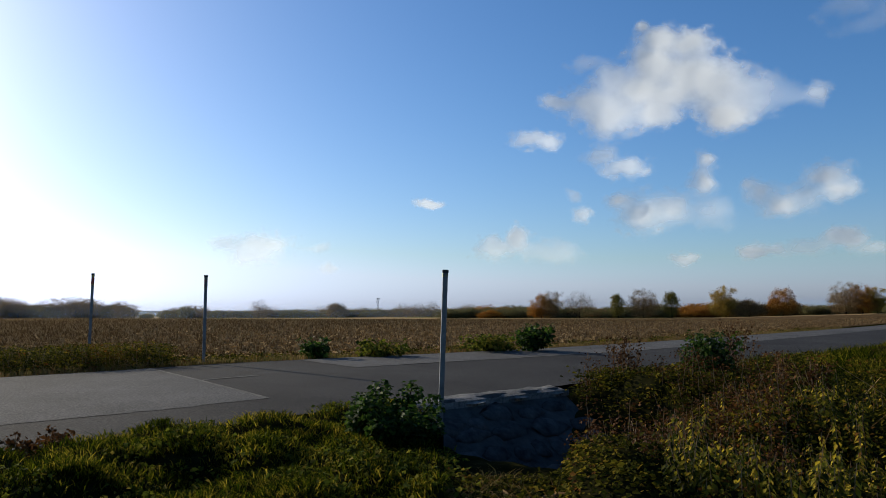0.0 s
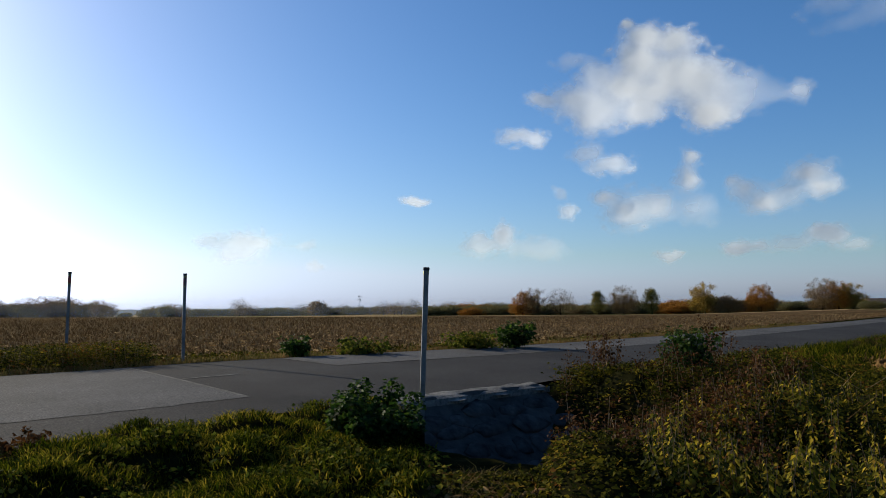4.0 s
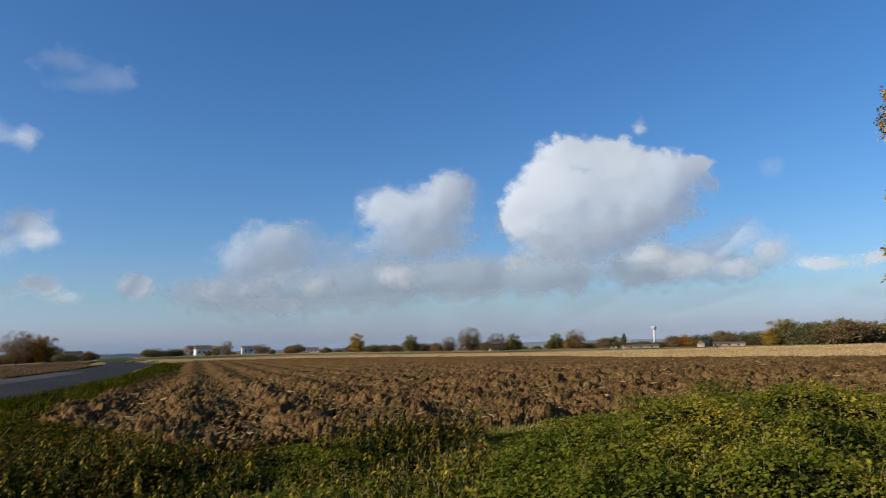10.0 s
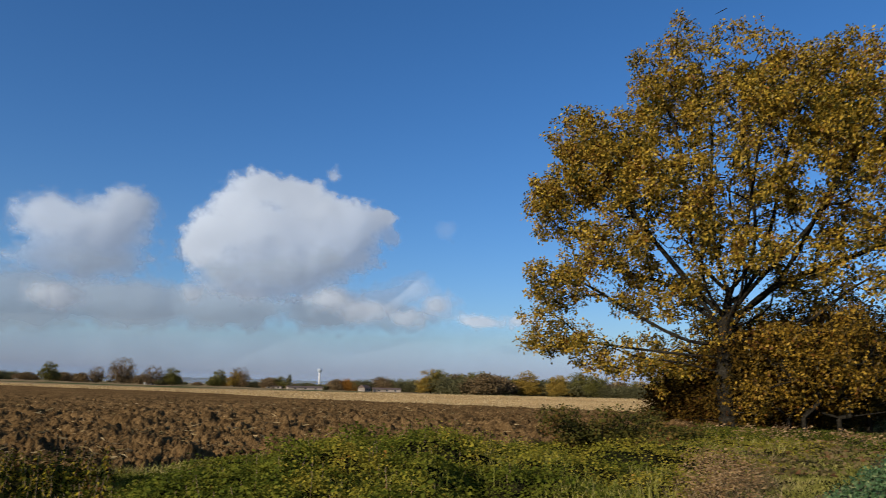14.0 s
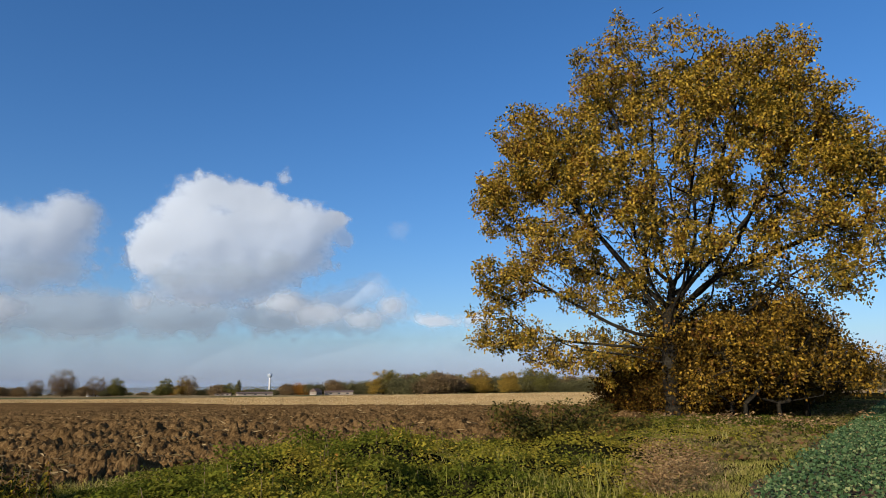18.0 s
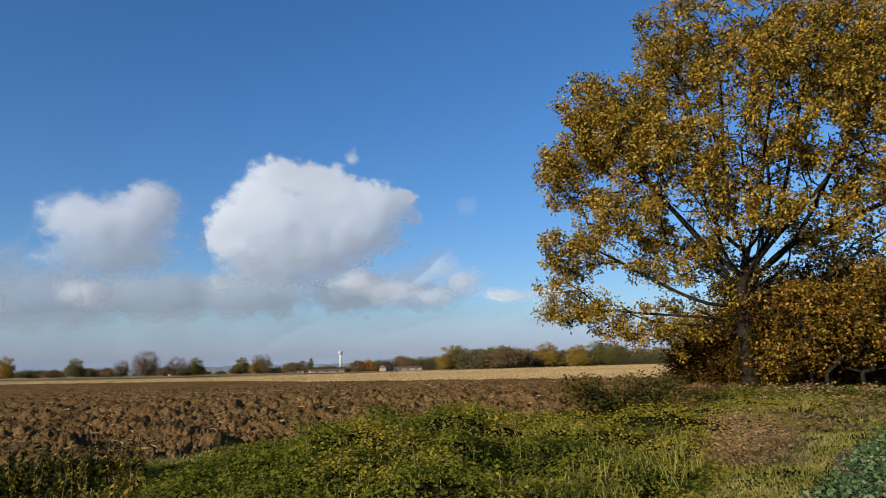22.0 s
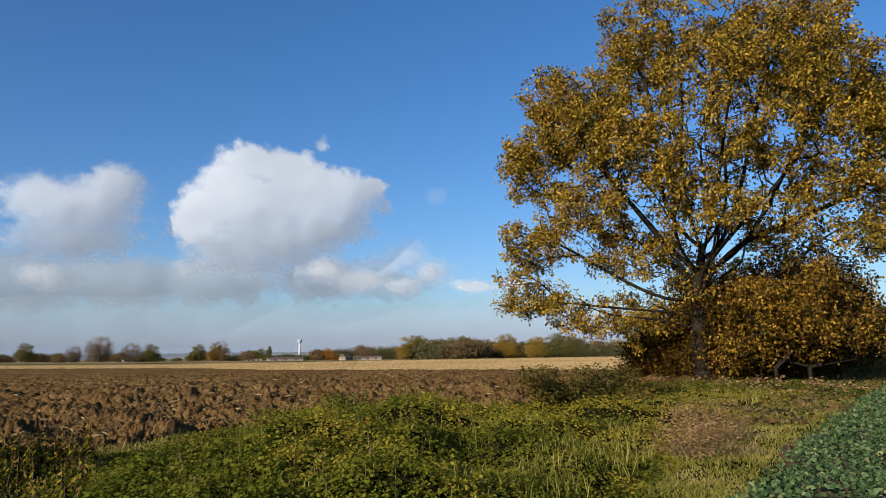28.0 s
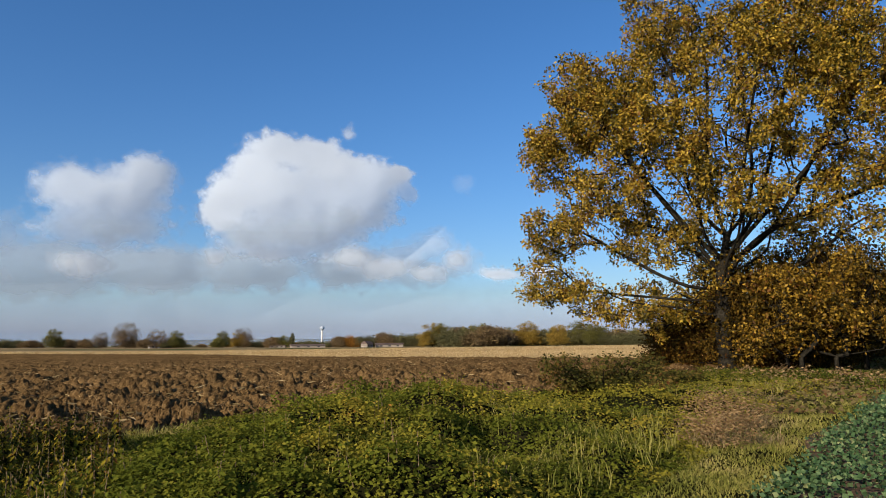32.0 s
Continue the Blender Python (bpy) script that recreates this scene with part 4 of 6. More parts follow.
KINDS = {
    "ochre": simple_tree("autumn_tree", "field tree with ochre autumn leaves", ROUND, 10, 210, 60, 0.024, 0.036, FAR_OCHRE, 1),
    "rust": simple_tree("autumn_tree", "field tree with rust-orange autumn leaves", ROUND, 10, 210, 60, 0.024, 0.036, FAR_RUST, 2),
    "olive": simple_tree("autumn_tree", "field tree with thinning olive-green leaves", ROUND, 10, 210, 60, 0.024, 0.036, FAR_OLIVE, 3),
    "brown": simple_tree("autumn_tree", "half-bare field tree with brown leaves", WIDE, 10, 330, 34, 0.02, 0.034, FAR_BROWN, 4),
    "bare": simple_tree("bare_tree", "leafless field tree with fine twigs", WIDE, 10, 520, 7, 0.018, 0.04, FAR_BROWN, 5, 0.018),
    "tall": simple_tree("autumn_tree", "slim field tree with thin olive leaves", TALL, 10, 200, 40, 0.022, 0.036, FAR_OLIVE, 6),
    "wood": simple_tree("hedgerow_tree", "dusky bushy tree in a distant hedgerow", BUSHY, 6, 150, 46, 0.05, 0.07, FAR_DUSKY, 7),
    "wood_brown": simple_tree("hedgerow_tree", "brown bushy tree in a distant hedgerow", BUSHY, 6, 150, 46, 0.05, 0.07, FAR_BROWN, 8),
    "wood_rust": simple_tree("hedgerow_tree", "rust-coloured bushy tree in a distant hedgerow", BUSHY, 6, 150, 46, 0.05, 0.07, FAR_RUST, 9),
    "fir": simple_tree("fir_tree", "dark slim evergreen tree", [(0, 0, 0.3, 0.2, 0.2, 0.25, 4), (0, 0, 0.6, 0.12, 0.12, 0.25, 3), (0, 0, 0.88, 0.05, 0.05, 0.12, 1)], 10, 90, 18, 0.05, 0.03, FAR_DUSKY, 10),
}
TRUE_HEIGHT = {k: (6.0 if k.startswith("wood") else 10.0) for k in KINDS}
USED = {}
TREE_RNG = random.Random(3)


def stand(kind, az, el, d, wide=1.0):
    """A tree whose top shows el degrees above eye height at the bearing az, d metres off."""
    x, y = bearing(az, d)
    base = float(land(x, y)) - 0.1
    top = EYE + d * math.tan(radians(el))
    s = 1.12 * max(0.5, top - base) / TRUE_HEIGHT[kind]
    m = pose(x, y, base, 0, 0, TREE_RNG.uniform(0, 360))
    ob = KINDS[kind]
    if kind in USED:
        ob = copy_thing(ob, m)
    else:
        ob.matrix_basis = m
        USED[kind] = ob
    ob.scale = (s * wide * 1.2, s * wide * 1.2, s)
    return ob


# single trees behind the maize field
for kind, az, el in (("brown", -8.35, 1.49), ("bare", -10.49, 1.5), ("tall", -13.34, 1.23), ("brown", -15.21, 1.58), ("tall", -17.23, 1.34), ("ochre", -20.98, 1.7),
                     ("wood_brown", -22.54, 0.92), ("rust", -24.78, 1.52), ("brown", -28.66, 1.83), ("rust", -29.65, 1.6), ("ochre", -30.5, 1.5), ("rust", -7.6, 1.3)):
    stand(kind, az, el, 380)
for k in range(60):
    az = -1.0 - 31.5 * k / 59 + TREE_RNG.uniform(-0.4, 0.4)
    el = 0.32 + 0.5 * TREE_RNG.random() ** 1.5 + (0.1 if az < -20 else 0)
    stand(TREE_RNG.choice(["wood", "wood_brown", "wood", "wood_rust"] if az < -3 else ["wood"]), az, el, TREE_RNG.uniform(400, 440), 1.5)
# dusky hedgerows farther off
for k in range(64):
    az = 38 - 38.5 * k / 63 + TREE_RNG.uniform(-0.4, 0.4)
    el = 0.25 + 0.3 * TREE_RNG.random() ** 1.2 + (0.3 + 0.3 * TREE_RNG.random() if az > 22.5 else 0)
    if 20.5 < az < 22.3:
        el = 0.15
    stand(TREE_RNG.choice(["wood", "wood", "brown"]), az, el, TREE_RNG.uniform(600, 660), TREE_RNG.uniform(1.1, 1.6))
for k in range(26):
    stand(TREE_RNG.choice(["brown", "bare", "wood", "brown"]), TREE_RNG.uniform(22.8, 38), TREE_RNG.uniform(0.55, 1.15), TREE_RNG.uniform(590, 650), 1.3)
for k in range(26):
    stand(TREE_RNG.choice(["brown", "bare", "wood", "bare"]), TREE_RNG.uniform(-2, 20.3), TREE_RNG.uniform(0.3, 0.65), TREE_RNG.uniform(590, 650), 1.4)
for kind, az, el in (("brown", 30.9, 1.15), ("bare", 26.5, 0.95), ("bare", 14.0, 1.0), ("wood", 19.2, 0.75), ("wood_brown", 8.2, 0.85), ("bare", 3.2, 0.75), ("bare", 0.9, 0.85), ("bare", 1.8, 0.75)):
    stand(kind, az, el, 590)
# along the ploughed field's far end
for kind, az, el in (("wood", -31.6, 0.6), ("wood_brown", -33.0, 0.55), ("wood", -37.2, 0.75), ("wood", -38.6, 0.7), ("brown", -39.5, 0.65), ("brown", -42.3, 0.95), ("wood", -41.0, 0.4), ("wood_brown", -45.6, 0.35), ("wood_rust", -46.9, 0.4),
                     ("wood_brown", -49.6, 0.4), ("ochre", -51.95, 1.25), ("wood", -53.5, 0.35), ("olive", -56.1, 1.05), ("brown", -59.0, 0.85), ("brown", -60.6, 1.45), ("wood_brown", -58.0, 0.5),
                     ("brown", -62.7, 1.0), ("olive", -64.0, 0.9), ("wood", -63.3, 0.3)):
    stand(kind, az, el, 320)
for k in range(18):
    stand(TREE_RNG.choice(["wood_brown", "olive", "wood", "wood_brown", "brown"]), TREE_RNG.uniform(-37, -72), TREE_RNG.uniform(0.3, 0.7), TREE_RNG.uniform(330, 380), 1.4)
for kind, az, el in (("olive", -67.2, 0.85), ("ochre", -68.3, 0.8), ("brown", -68.7, 1.05), ("wood", -70.0, 0.3), ("fir", -72.25, 0.66), ("wood_brown", -75.7, 0.5), ("wood_rust", -76.5, 0.6), ("wood", -77.9, 0.7),
                     ("wood_brown", -79.2, 0.75), ("wood", -80.2, 0.8), ("wood", -81.4, 0.75), ("wood", -82.2, 0.8), ("wood", -73.2, 0.25), ("wood", -74.9, 0.1)):
    stand(kind, az, el, 400)
for k in range(52):
    az = -83 - 34 * k / 51 + TREE_RNG.uniform(-0.4, 0.4)
    el = 0.85 + 0.45 * TREE_RNG.random() - (0.25 if az < -96 else 0)
    stand(TREE_RNG.choice(["wood_brown", "olive", "olive", "wood", "ochre"]), az, el, TREE_RNG.uniform(300, 340), 1.25)
for k in range(44):
    az = -31 - 52 * k / 43 + TREE_RNG.uniform(-0.6, 0.6)
    if -36.6 < az < -33.4:
        continue
    stand(TREE_RNG.choice(["wood", "wood", "wood_brown", "wood_rust"]), az, TREE_RNG.uniform(-0.02, 0.28), TREE_RNG.uniform(430, 560), 1.6)
for kind, az, el in (("bare", -117.4, 1.9), ("bare", -118.3, 1.7), ("wood", -117, 0.4), ("wood", -118.6, 0.4), ("wood", -120, 0.5), ("wood_brown", -122, 0.5), ("bare", -119.6, 1.5)):
    stand(kind, az, el, 260)

# ---- far buildings ----
PLASTER = two_scale("white_plaster", [(0.3, (0.48, 0.472, 0.44)), (0.7, (0.6, 0.592, 0.56))], 2, 0.3, bump=0)
TILE = two_scale("brown_roof_tile", [(0.3, (0.096, 0.064, 0.0475)), (0.7, (0.162, 0.112, 0.0855))], 3, 0.4, bump=0)
PANE, pn, pl, pp = material("dark_window_glass", 0.1, 0.5)
pp.inputs["Base Color"].default_value = (0.03, 0.035, 0.04, 1)


BARN = two_scale("weathered_barn_wall", [(0.3, (0.2, 0.165, 0.125)), (0.7, (0.34, 0.29, 0.23))], 1.5, 0.3, bump=0)


def house(az, d, w, h, roof, turn, label, walls=PLASTER):
    x, y = bearing(az, d)
    ob = empty("house", x, y, float(land(x, y)) - 0.1, az + turn)
    tagged(ob, label, "house", "far village houses")
    dep = w * 0.7
    bm = bmesh.new()
    box(bm, (w, dep, h), (0, 0, h / 2))
    part("wall", bm, walls, ob)
    bm = bmesh.new()
    o = 0.35
    pts = [bm.verts.new(q) for q in ((-w / 2 - o, -dep / 2 - o, h), (w / 2 + o, -dep / 2 - o, h), (w / 2 + o, dep / 2 + o, h), (-w / 2 - o, dep / 2 + o, h), (-w / 2 - o, 0, h + roof), (w / 2 + o, 0, h + roof))]
    for q in ((0, 1, 5, 4), (2, 3, 4, 5), (3, 0, 4), (1, 2, 5), (3, 2, 1, 0)):
        bm.faces.new([pts[i] for i in q])
    part("roof", bm, TILE, ob)
    for k in range(3):
        bm = bmesh.new()
        box(bm, (min(1.1, w * 0.12), 0.1, min(1.3, h * 0.45)), (w * (k - 1) * 0.3, -dep / 2 - 0.02, h * 0.55))
        part("window", bm, PANE, ob)
    return ob


house(-40.6, 450, 9, 3.6, 2.2, 12, "white plastered village house with brown tiled roof")
house(-41.6, 455, 7, 3.2, 2.2, -20, "white plastered village house with brown tiled roof")
house(-40.0, 470, 10, 3.6, 2.4, 30, "white plastered village house with brown tiled roof")
house(-44.0, 430, 10, 3.8, 1.0, 5, "long white building with a low roof")
house(-44.9, 440, 7, 2.6, 1.2, 15, "white plastered village house with brown tiled roof")
house(-48.5, 500, 8, 1.8, 1.8, 0, "small white house behind the field")
house(-54.6, 480, 9, 1.2, 1.0, 10, "low white house far behind the field")
house(-32.0, 420, 9, 3.0, 2.0, 20, "pale house among the trees")
house(-73.4, 345, 15, 1.2, 0.6, 6, "long low farm building with weathered walls", BARN)
house(-71.2, 350, 7, 1.1, 0.5, -8, "low weathered farm shed behind the stubble", BARN)
house(-77.9, 350, 5, 1.7, 1.4, 60, "farm house with weathered gable and brown roof", BARN)
house(-79.6, 360, 13, 1.4, 0.7, 3, "long low farm building with weathered walls", BARN)
house(-62.6, 330, 5, 1.4, 0.8, 15, "small white house behind the field")
house(-79.9, 640, 12, 4.0, 2.6, 20, "farm house with brown roof")
house(-81.0, 650, 40, 4.4, 2.4, 2, "long low farm shed with pale walls")


def water_tower(az, d, top):
    x, y = bearing(az, d)
    ob = empty("water_tower", x, y, float(land(x, y)) - 0.1)
    tagged(ob, "slim white water tower with a rounded tank", "tower")
    bm = bmesh.new()
    bmesh.ops.create_cone(bm, cap_ends=True, segments=20, radius1=1.4, radius2=1.1, depth=top - 5)
    bmesh.ops.translate(bm, vec=(0, 0, (top - 5) / 2), verts=bm.verts)
    part("column", bm, PLASTER, ob, shade=True)
    prof = [(1.1, top - 5.2), (2.0, top - 4.0), (2.8, top - 2.6), (2.9, top - 1.4), (2.3, top - 0.4), (0.05, top)]
    t = np.linspace(0, 2 * np.pi, 21)
    verts = [(r * math.cos(a), r * math.sin(a), z) for r, z in prof for a in t]
    np_part("tank", verts, grid_faces(6, 21), TANK, ob, "pale blue-grey tank", True)
    bm = bmesh.new()
    box(bm, (0.2, 0.2, 3), (0, 0, top + 1.4))
    part("aerial", bm, STEEL, ob)


TANK = two_scale("tank_paint", [(0.3, (0.3, 0.36, 0.42)), (0.7, (0.45, 0.5, 0.55))], 1, 0.2, bump=0, rough=0.5)
water_tower(-74.45, 900, 22.4)


def mast(az, d, top):
    x, y = bearing(az, d)
    ob = empty("radio_mast", x, y, float(land(x, y)) - 0.1)
    tagged(ob, "slender steel lattice radio mast with antennas", "mast")
    for k in range(3):
        a = k * 2.094
        bm = bmesh.new()
        box(bm, (0.28, 0.28, top), (0.75 * math.cos(a), 0.75 * math.sin(a), top / 2))
        part("leg", bm, STEEL, ob)
    for k in range(12):
        bm = bmesh.new()
        box(bm, (1.7, 0.16, 0.16), (0, 0, top * (k + 0.5) / 12), turn=Matrix.Rotation(k * 1.05, 3, "Z"))
        part("brace", bm, STEEL, ob)
    for k in range(6):
        a = k * 1.047
        bm = bmesh.new()
        box(bm, (0.5, 0.5, 2.2), (2.1 * math.cos(a), 2.1 * math.sin(a), top - 1.4 - 4.2 * (k % 2)))
        part("antenna", bm, STEEL, ob)
        bm = bmesh.new()
        box(bm, (2.0, 0.15, 0.15), (1.05, 0, top - 1.4 - 4.2 * (k % 2)), turn=None)
        bmesh.ops.rotate(bm, cent=(0, 0, 0), matrix=Matrix.Rotation(a, 3, "Z"), verts=bm.verts)
        part("antenna_arm", bm, STEEL, ob)


mast(5.04, 1000, 24.5)

# a green slope where the road ends
va, vr = np.linspace(-33.6, -35.9, 12), np.linspace(235, 330, 10)
A, R = np.meshgrid(np.radians(va), vr, indexing="ij")
green = np_part("green_slope", np.stack([-R * np.sin(A), R * np.cos(A), 0.5 + (R - 215) * 0.009], -1).reshape(-1, 3), grid_faces(12, 10), FAR_GREEN, shade=True)
tagged(green, "bright green sown slope at the end of the road", "field", kind="structure")

# ---- plants ----
def off_road(x, y, gap=0.12):
    along = (WALL_B - WALL_A) / np.linalg.norm(WALL_B - WALL_A)
    u = (x - WALL_A[0]) * along[0] + (y - WALL_A[1]) * along[1]
    m = (x - WALL_A[0]) * along[1] - (y - WALL_A[1]) * along[0]
    return (np.abs(road_offset(x, y)) > HALF + gap) & ~((u > -0.15) & (u < 4.1) & (m > -0.5) & (m < 1.7))


def scatter(n, az0, az1, d0, d1, seed, power=1.0):
    """Places between two bearings and two distances (d1 may depend on the bearing)."""
    rng = np.random.default_rng(seed)
    az = az0 + (az1 - az0) * rng.random(n)
    far = d1(az) if callable(d1) else np.full(n, float(d1))
    near = d0(az) if callable(d0) else np.full(n, float(d0))
    d = near * (far / near) ** (rng.random(n) ** power)
    a = np.radians(az)
    return -d * np.sin(a), d * np.cos(a), rng


def tufts(name, x, y, rng, per, spread, height, width, mat, label, category="grass", lean=0.5, lift=0.0, clump=True):
    n = len(x) * per
    px_, py_ = np.repeat(x, per) + rng.normal(size=n) * spread, np.repeat(y, per) + rng.normal(size=n) * spread
    ok = off_road(px_, py_, 0.03)
    px_, py_ = px_[ok], py_[ok]
    h = np.repeat(height * (0.55 + 0.9 * rng.random(len(x))), per)[ok] * (0.5 + 0.7 * rng.random(ok.sum()))
    a = rng.random(len(px_)) * 6.283
    bend = np.stack([np.cos(a), np.sin(a), -0.25 + 0 * a], 1) * (lean * (0.3 + rng.random(len(px_))))[:, None]
    v, f = blade_mesh(np.stack([px_, py_, land(px_, py_) + lift], 1), bend, h, width * (0.6 + 0.8 * rng.random(len(px_))), rng)
    return tagged(np_part(name, v, f, mat), label, category, kind="stuff")


def weeds(name, x, y, rng, per, height, spread, size, slim, mat, label, category="weeds", stem=True, droop=0.5, top_heavy=0.6, lift=0.0, rise=0.7):
    """Leafy stems that stand together."""
    ok = off_road(x, y, 0.15)
    x, y = x[ok], y[ok]
    n = len(x)
    h = height(x, y, rng) if callable(height) else height * (0.55 + 0.7 * rng.random(n))
    z = land(x, y) + lift
    sway = rng.normal(size=(n, 2)) * 0.16
    t = rng.random((n, per)) ** top_heavy
    cx_ = x[:, None] + sway[:, :1] * t * h[:, None] + rng.normal(size=(n, per)) * spread
    cy_ = y[:, None] + sway[:, 1:] * t * h[:, None] + rng.normal(size=(n, per)) * spread
    cz_ = z[:, None] + t * h[:, None]
    at = np.stack([cx_, cy_, cz_], -1).reshape(-1, 3)
    a = rng.random(n * per) * 6.283
    axis = np.stack([np.cos(a), np.sin(a), -droop + rise * rng.random(n * per)], 1)
    v, f = leaf_mesh(at, axis, size * (0.55 + 0.9 * rng.random(n * per)), slim, 0.12, rng)
    ob = tagged(np_part(name, v, f, mat), label, category, kind="stuff")
    if stem:
        a0 = np.stack([x, y, z], 1)
        a1 = np.stack([x + sway[:, 0] * h, y + sway[:, 1] * h, z + h], 1)
        v, f = tube_mesh(a0, a1, np.full(n, 0.006), np.full(n, 0.003), 3)
        tagged(np_part("stem", v, f, STALK, ob), "thin weed stems", kind="stuff")
    return ob


def leaf_on(at, axis, nrm, size, slim=0.32, fold=0.1):
    """Folded leaves along axes, that face the way nrm points."""
    axis = axis / (np.linalg.norm(axis, axis=1, keepdims=True) + 1e-9)
    side = np.cross(nrm, axis)
    side /= np.linalg.norm(side, axis=1, keepdims=True) + 1e-9
    up = np.cross(axis, side)
    size = np.asarray(size).reshape(-1, 1)
    mid = at + axis * size * 0.45
    verts = np.stack([at, mid + side * size * slim + up * size * fold, at + axis * size - up * size * 0.1, mid - side * size * slim + up * size * fold], 1).reshape(-1, 3)
    base = np.arange(len(at))[:, None] * 4
    return verts, np.concatenate([base + [0, 1, 2], base + [0, 2, 3]], 1).reshape(-1, 3)


def slope(height, x, y, e=0.06):
    """The way up from a surface of the given height."""
    n = np.stack([-(height(x + e, y) - height(x - e, y)) / (2 * e), -(height(x, y + e) - height(x, y - e)) / (2 * e), np.ones(len(x))], 1)
    return n / np.linalg.norm(n, axis=1, keepdims=True)


def thicket(name, x, y, rng, height, size, slim, mat, label, category="weeds", depth=0.12, loose=0.55, sprig=0.12):
    """A mounded leafy mass: leaves that lie on a surface of mounds, and sprigs that stand out of it."""
    h = height(x, y)
    ok = (h > 0.03) & off_road(x, y, 0.1)
    x, y, h = x[ok], y[ok], h[ok]
    nrm = slope(height, x, y)
    n = len(x)
    z = land(x, y) + h - np.minimum(depth, h * 0.7) * rng.random(n) ** 1.6
    proud = rng.random(n) < 0.1
    z = z + proud * rng.random(n) * sprig * np.clip(h / 0.3, 0, 1)
    tilt = nrm + rng.normal(size=(n, 3)) * loose
    a = rng.random(n) * 6.283
    axis = np.stack([np.cos(a), np.sin(a), -0.5 + 0.5 * rng.random(n)], 1) + nrm * [1, 1, 0] * 0.8
    v, f = leaf_on(np.stack([x, y, z], 1), axis, tilt, size * (0.5 + 0.9 * rng.random(n)), slim)
    return tagged(np_part(name, v, f, mat), label, category, kind="stuff")


def thicket_shade(name, az0, az1, near, far, height, mat, parent, sink=0.07, na=240, nr=90):
    """A dark sheet under the leaves, painting the shade inside a thicket."""
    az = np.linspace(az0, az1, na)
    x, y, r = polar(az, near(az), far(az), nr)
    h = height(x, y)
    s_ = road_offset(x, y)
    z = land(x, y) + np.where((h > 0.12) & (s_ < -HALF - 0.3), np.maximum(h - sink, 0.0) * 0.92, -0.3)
    return tagged(np_part(name, np.stack([x, y, z], -1).reshape(-1, 3), grid_faces(*x.shape)[:, ::-1] if az1 > az0 else grid_faces(*x.shape), mat, parent), "dark sheet standing for the shade between the plants", kind="stuff")


def nettles(name, x, y, rng, height, mat, label, size=0.085, droop=1.0):
    """Upright nettles: pairs of leaves that hang from a stem, smaller towards the tip."""
    ok = off_road(x, y, 0.15)
    x, y = x[ok], y[ok]
    n = len(x)
    h = height(x, y, rng) if callable(height) else height * (0.6 + 0.6 * rng.random(n))
    per = 26
    t = (np.arange(per)[None] // 2 + rng.random((n, per)) * 0.4) / (per // 2)
    t = 0.3 + 0.7 * t
    sway = rng.normal(size=(n, 2)) * 0.14
    turn = rng.random((n, 1)) * 6.283 + (np.arange(per) // 2)[None] * 1.571 + (np.arange(per) % 2)[None] * 3.1416 + rng.normal(size=(n, per)) * 0.3
    ox, oy = np.cos(turn), np.sin(turn)
    at = np.stack([x[:, None] + sway[:, :1] * t * h[:, None] + 0.012 * ox, y[:, None] + sway[:, 1:] * t * h[:, None] + 0.012 * oy, (land(x, y))[:, None] + t * h[:, None]], -1).reshape(-1, 3)
    axis = np.stack([ox, oy, -droop * (0.2 + 1.2 * rng.random((n, per)))], -1).reshape(-1, 3)
    out = np.stack([ox, oy, np.full((n, per), 0.9)], -1).reshape(-1, 3) + rng.normal(size=(n * per, 3)) * 0.25
    big = (size * np.repeat(0.7 + 0.6 * rng.random(n), per).reshape(n, per) * (1.25 - 0.8 * t)).ravel()
    v, f = leaf_on(at, axis, out, big, 0.27, 0.06)
    ob = tagged(np_part(name, v, f, mat), label, "weeds", kind="stuff")
    a0 = np.stack([x, y, land(x, y) - 0.03], 1)
    a1 = np.stack([x + sway[:, 0] * h, y + sway[:, 1] * h, land(x, y) + h], 1)
    v, f = tube_mesh(a0, a1, np.full(n, 0.005), np.full(n, 0.0025), 3)
    tagged(np_part("stem", v, f, STALK, ob), "thin weed stems", kind="stuff")
    return ob


STALK = two_scale("dry_stalk", [(0.3, (0.14, 0.09, 0.045)), (0.7, (0.3, 0.21, 0.12))], 20, 2, bump=0)


def field_start(az):
    return np.interp(-az, -paz, START)


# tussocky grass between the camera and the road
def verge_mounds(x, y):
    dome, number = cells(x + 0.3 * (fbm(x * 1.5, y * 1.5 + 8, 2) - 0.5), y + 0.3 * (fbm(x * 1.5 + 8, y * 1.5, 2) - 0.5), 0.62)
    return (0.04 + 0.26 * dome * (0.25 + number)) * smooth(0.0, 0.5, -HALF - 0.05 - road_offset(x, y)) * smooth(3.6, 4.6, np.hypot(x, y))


x, y, rng = scatter(17000, 0.5, 46, 4.2, 13.8, 31)
h = verge_mounds(x, y)
ok = (road_offset(x, y) < -HALF - 0.06) & off_road(x, y, 0.05) & (rng.random(len(x)) < 0.12 + 3.2 * h)
x, y, h = x[ok], y[ok], h[ok]
per = 9
nrm = np.repeat(slope(verge_mounds, x, y), per, 0)
at = np.stack([np.repeat(x, per), np.repeat(y, per), np.repeat(land(x, y) + h - 0.03, per)], 1) + rng.normal(size=(len(x) * per, 3)) * [0.035, 0.035, 0.01]
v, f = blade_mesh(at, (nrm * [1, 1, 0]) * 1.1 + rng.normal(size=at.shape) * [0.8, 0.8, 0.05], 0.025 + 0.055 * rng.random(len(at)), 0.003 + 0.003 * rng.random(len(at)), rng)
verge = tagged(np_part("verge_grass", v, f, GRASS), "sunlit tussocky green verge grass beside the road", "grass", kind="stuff")
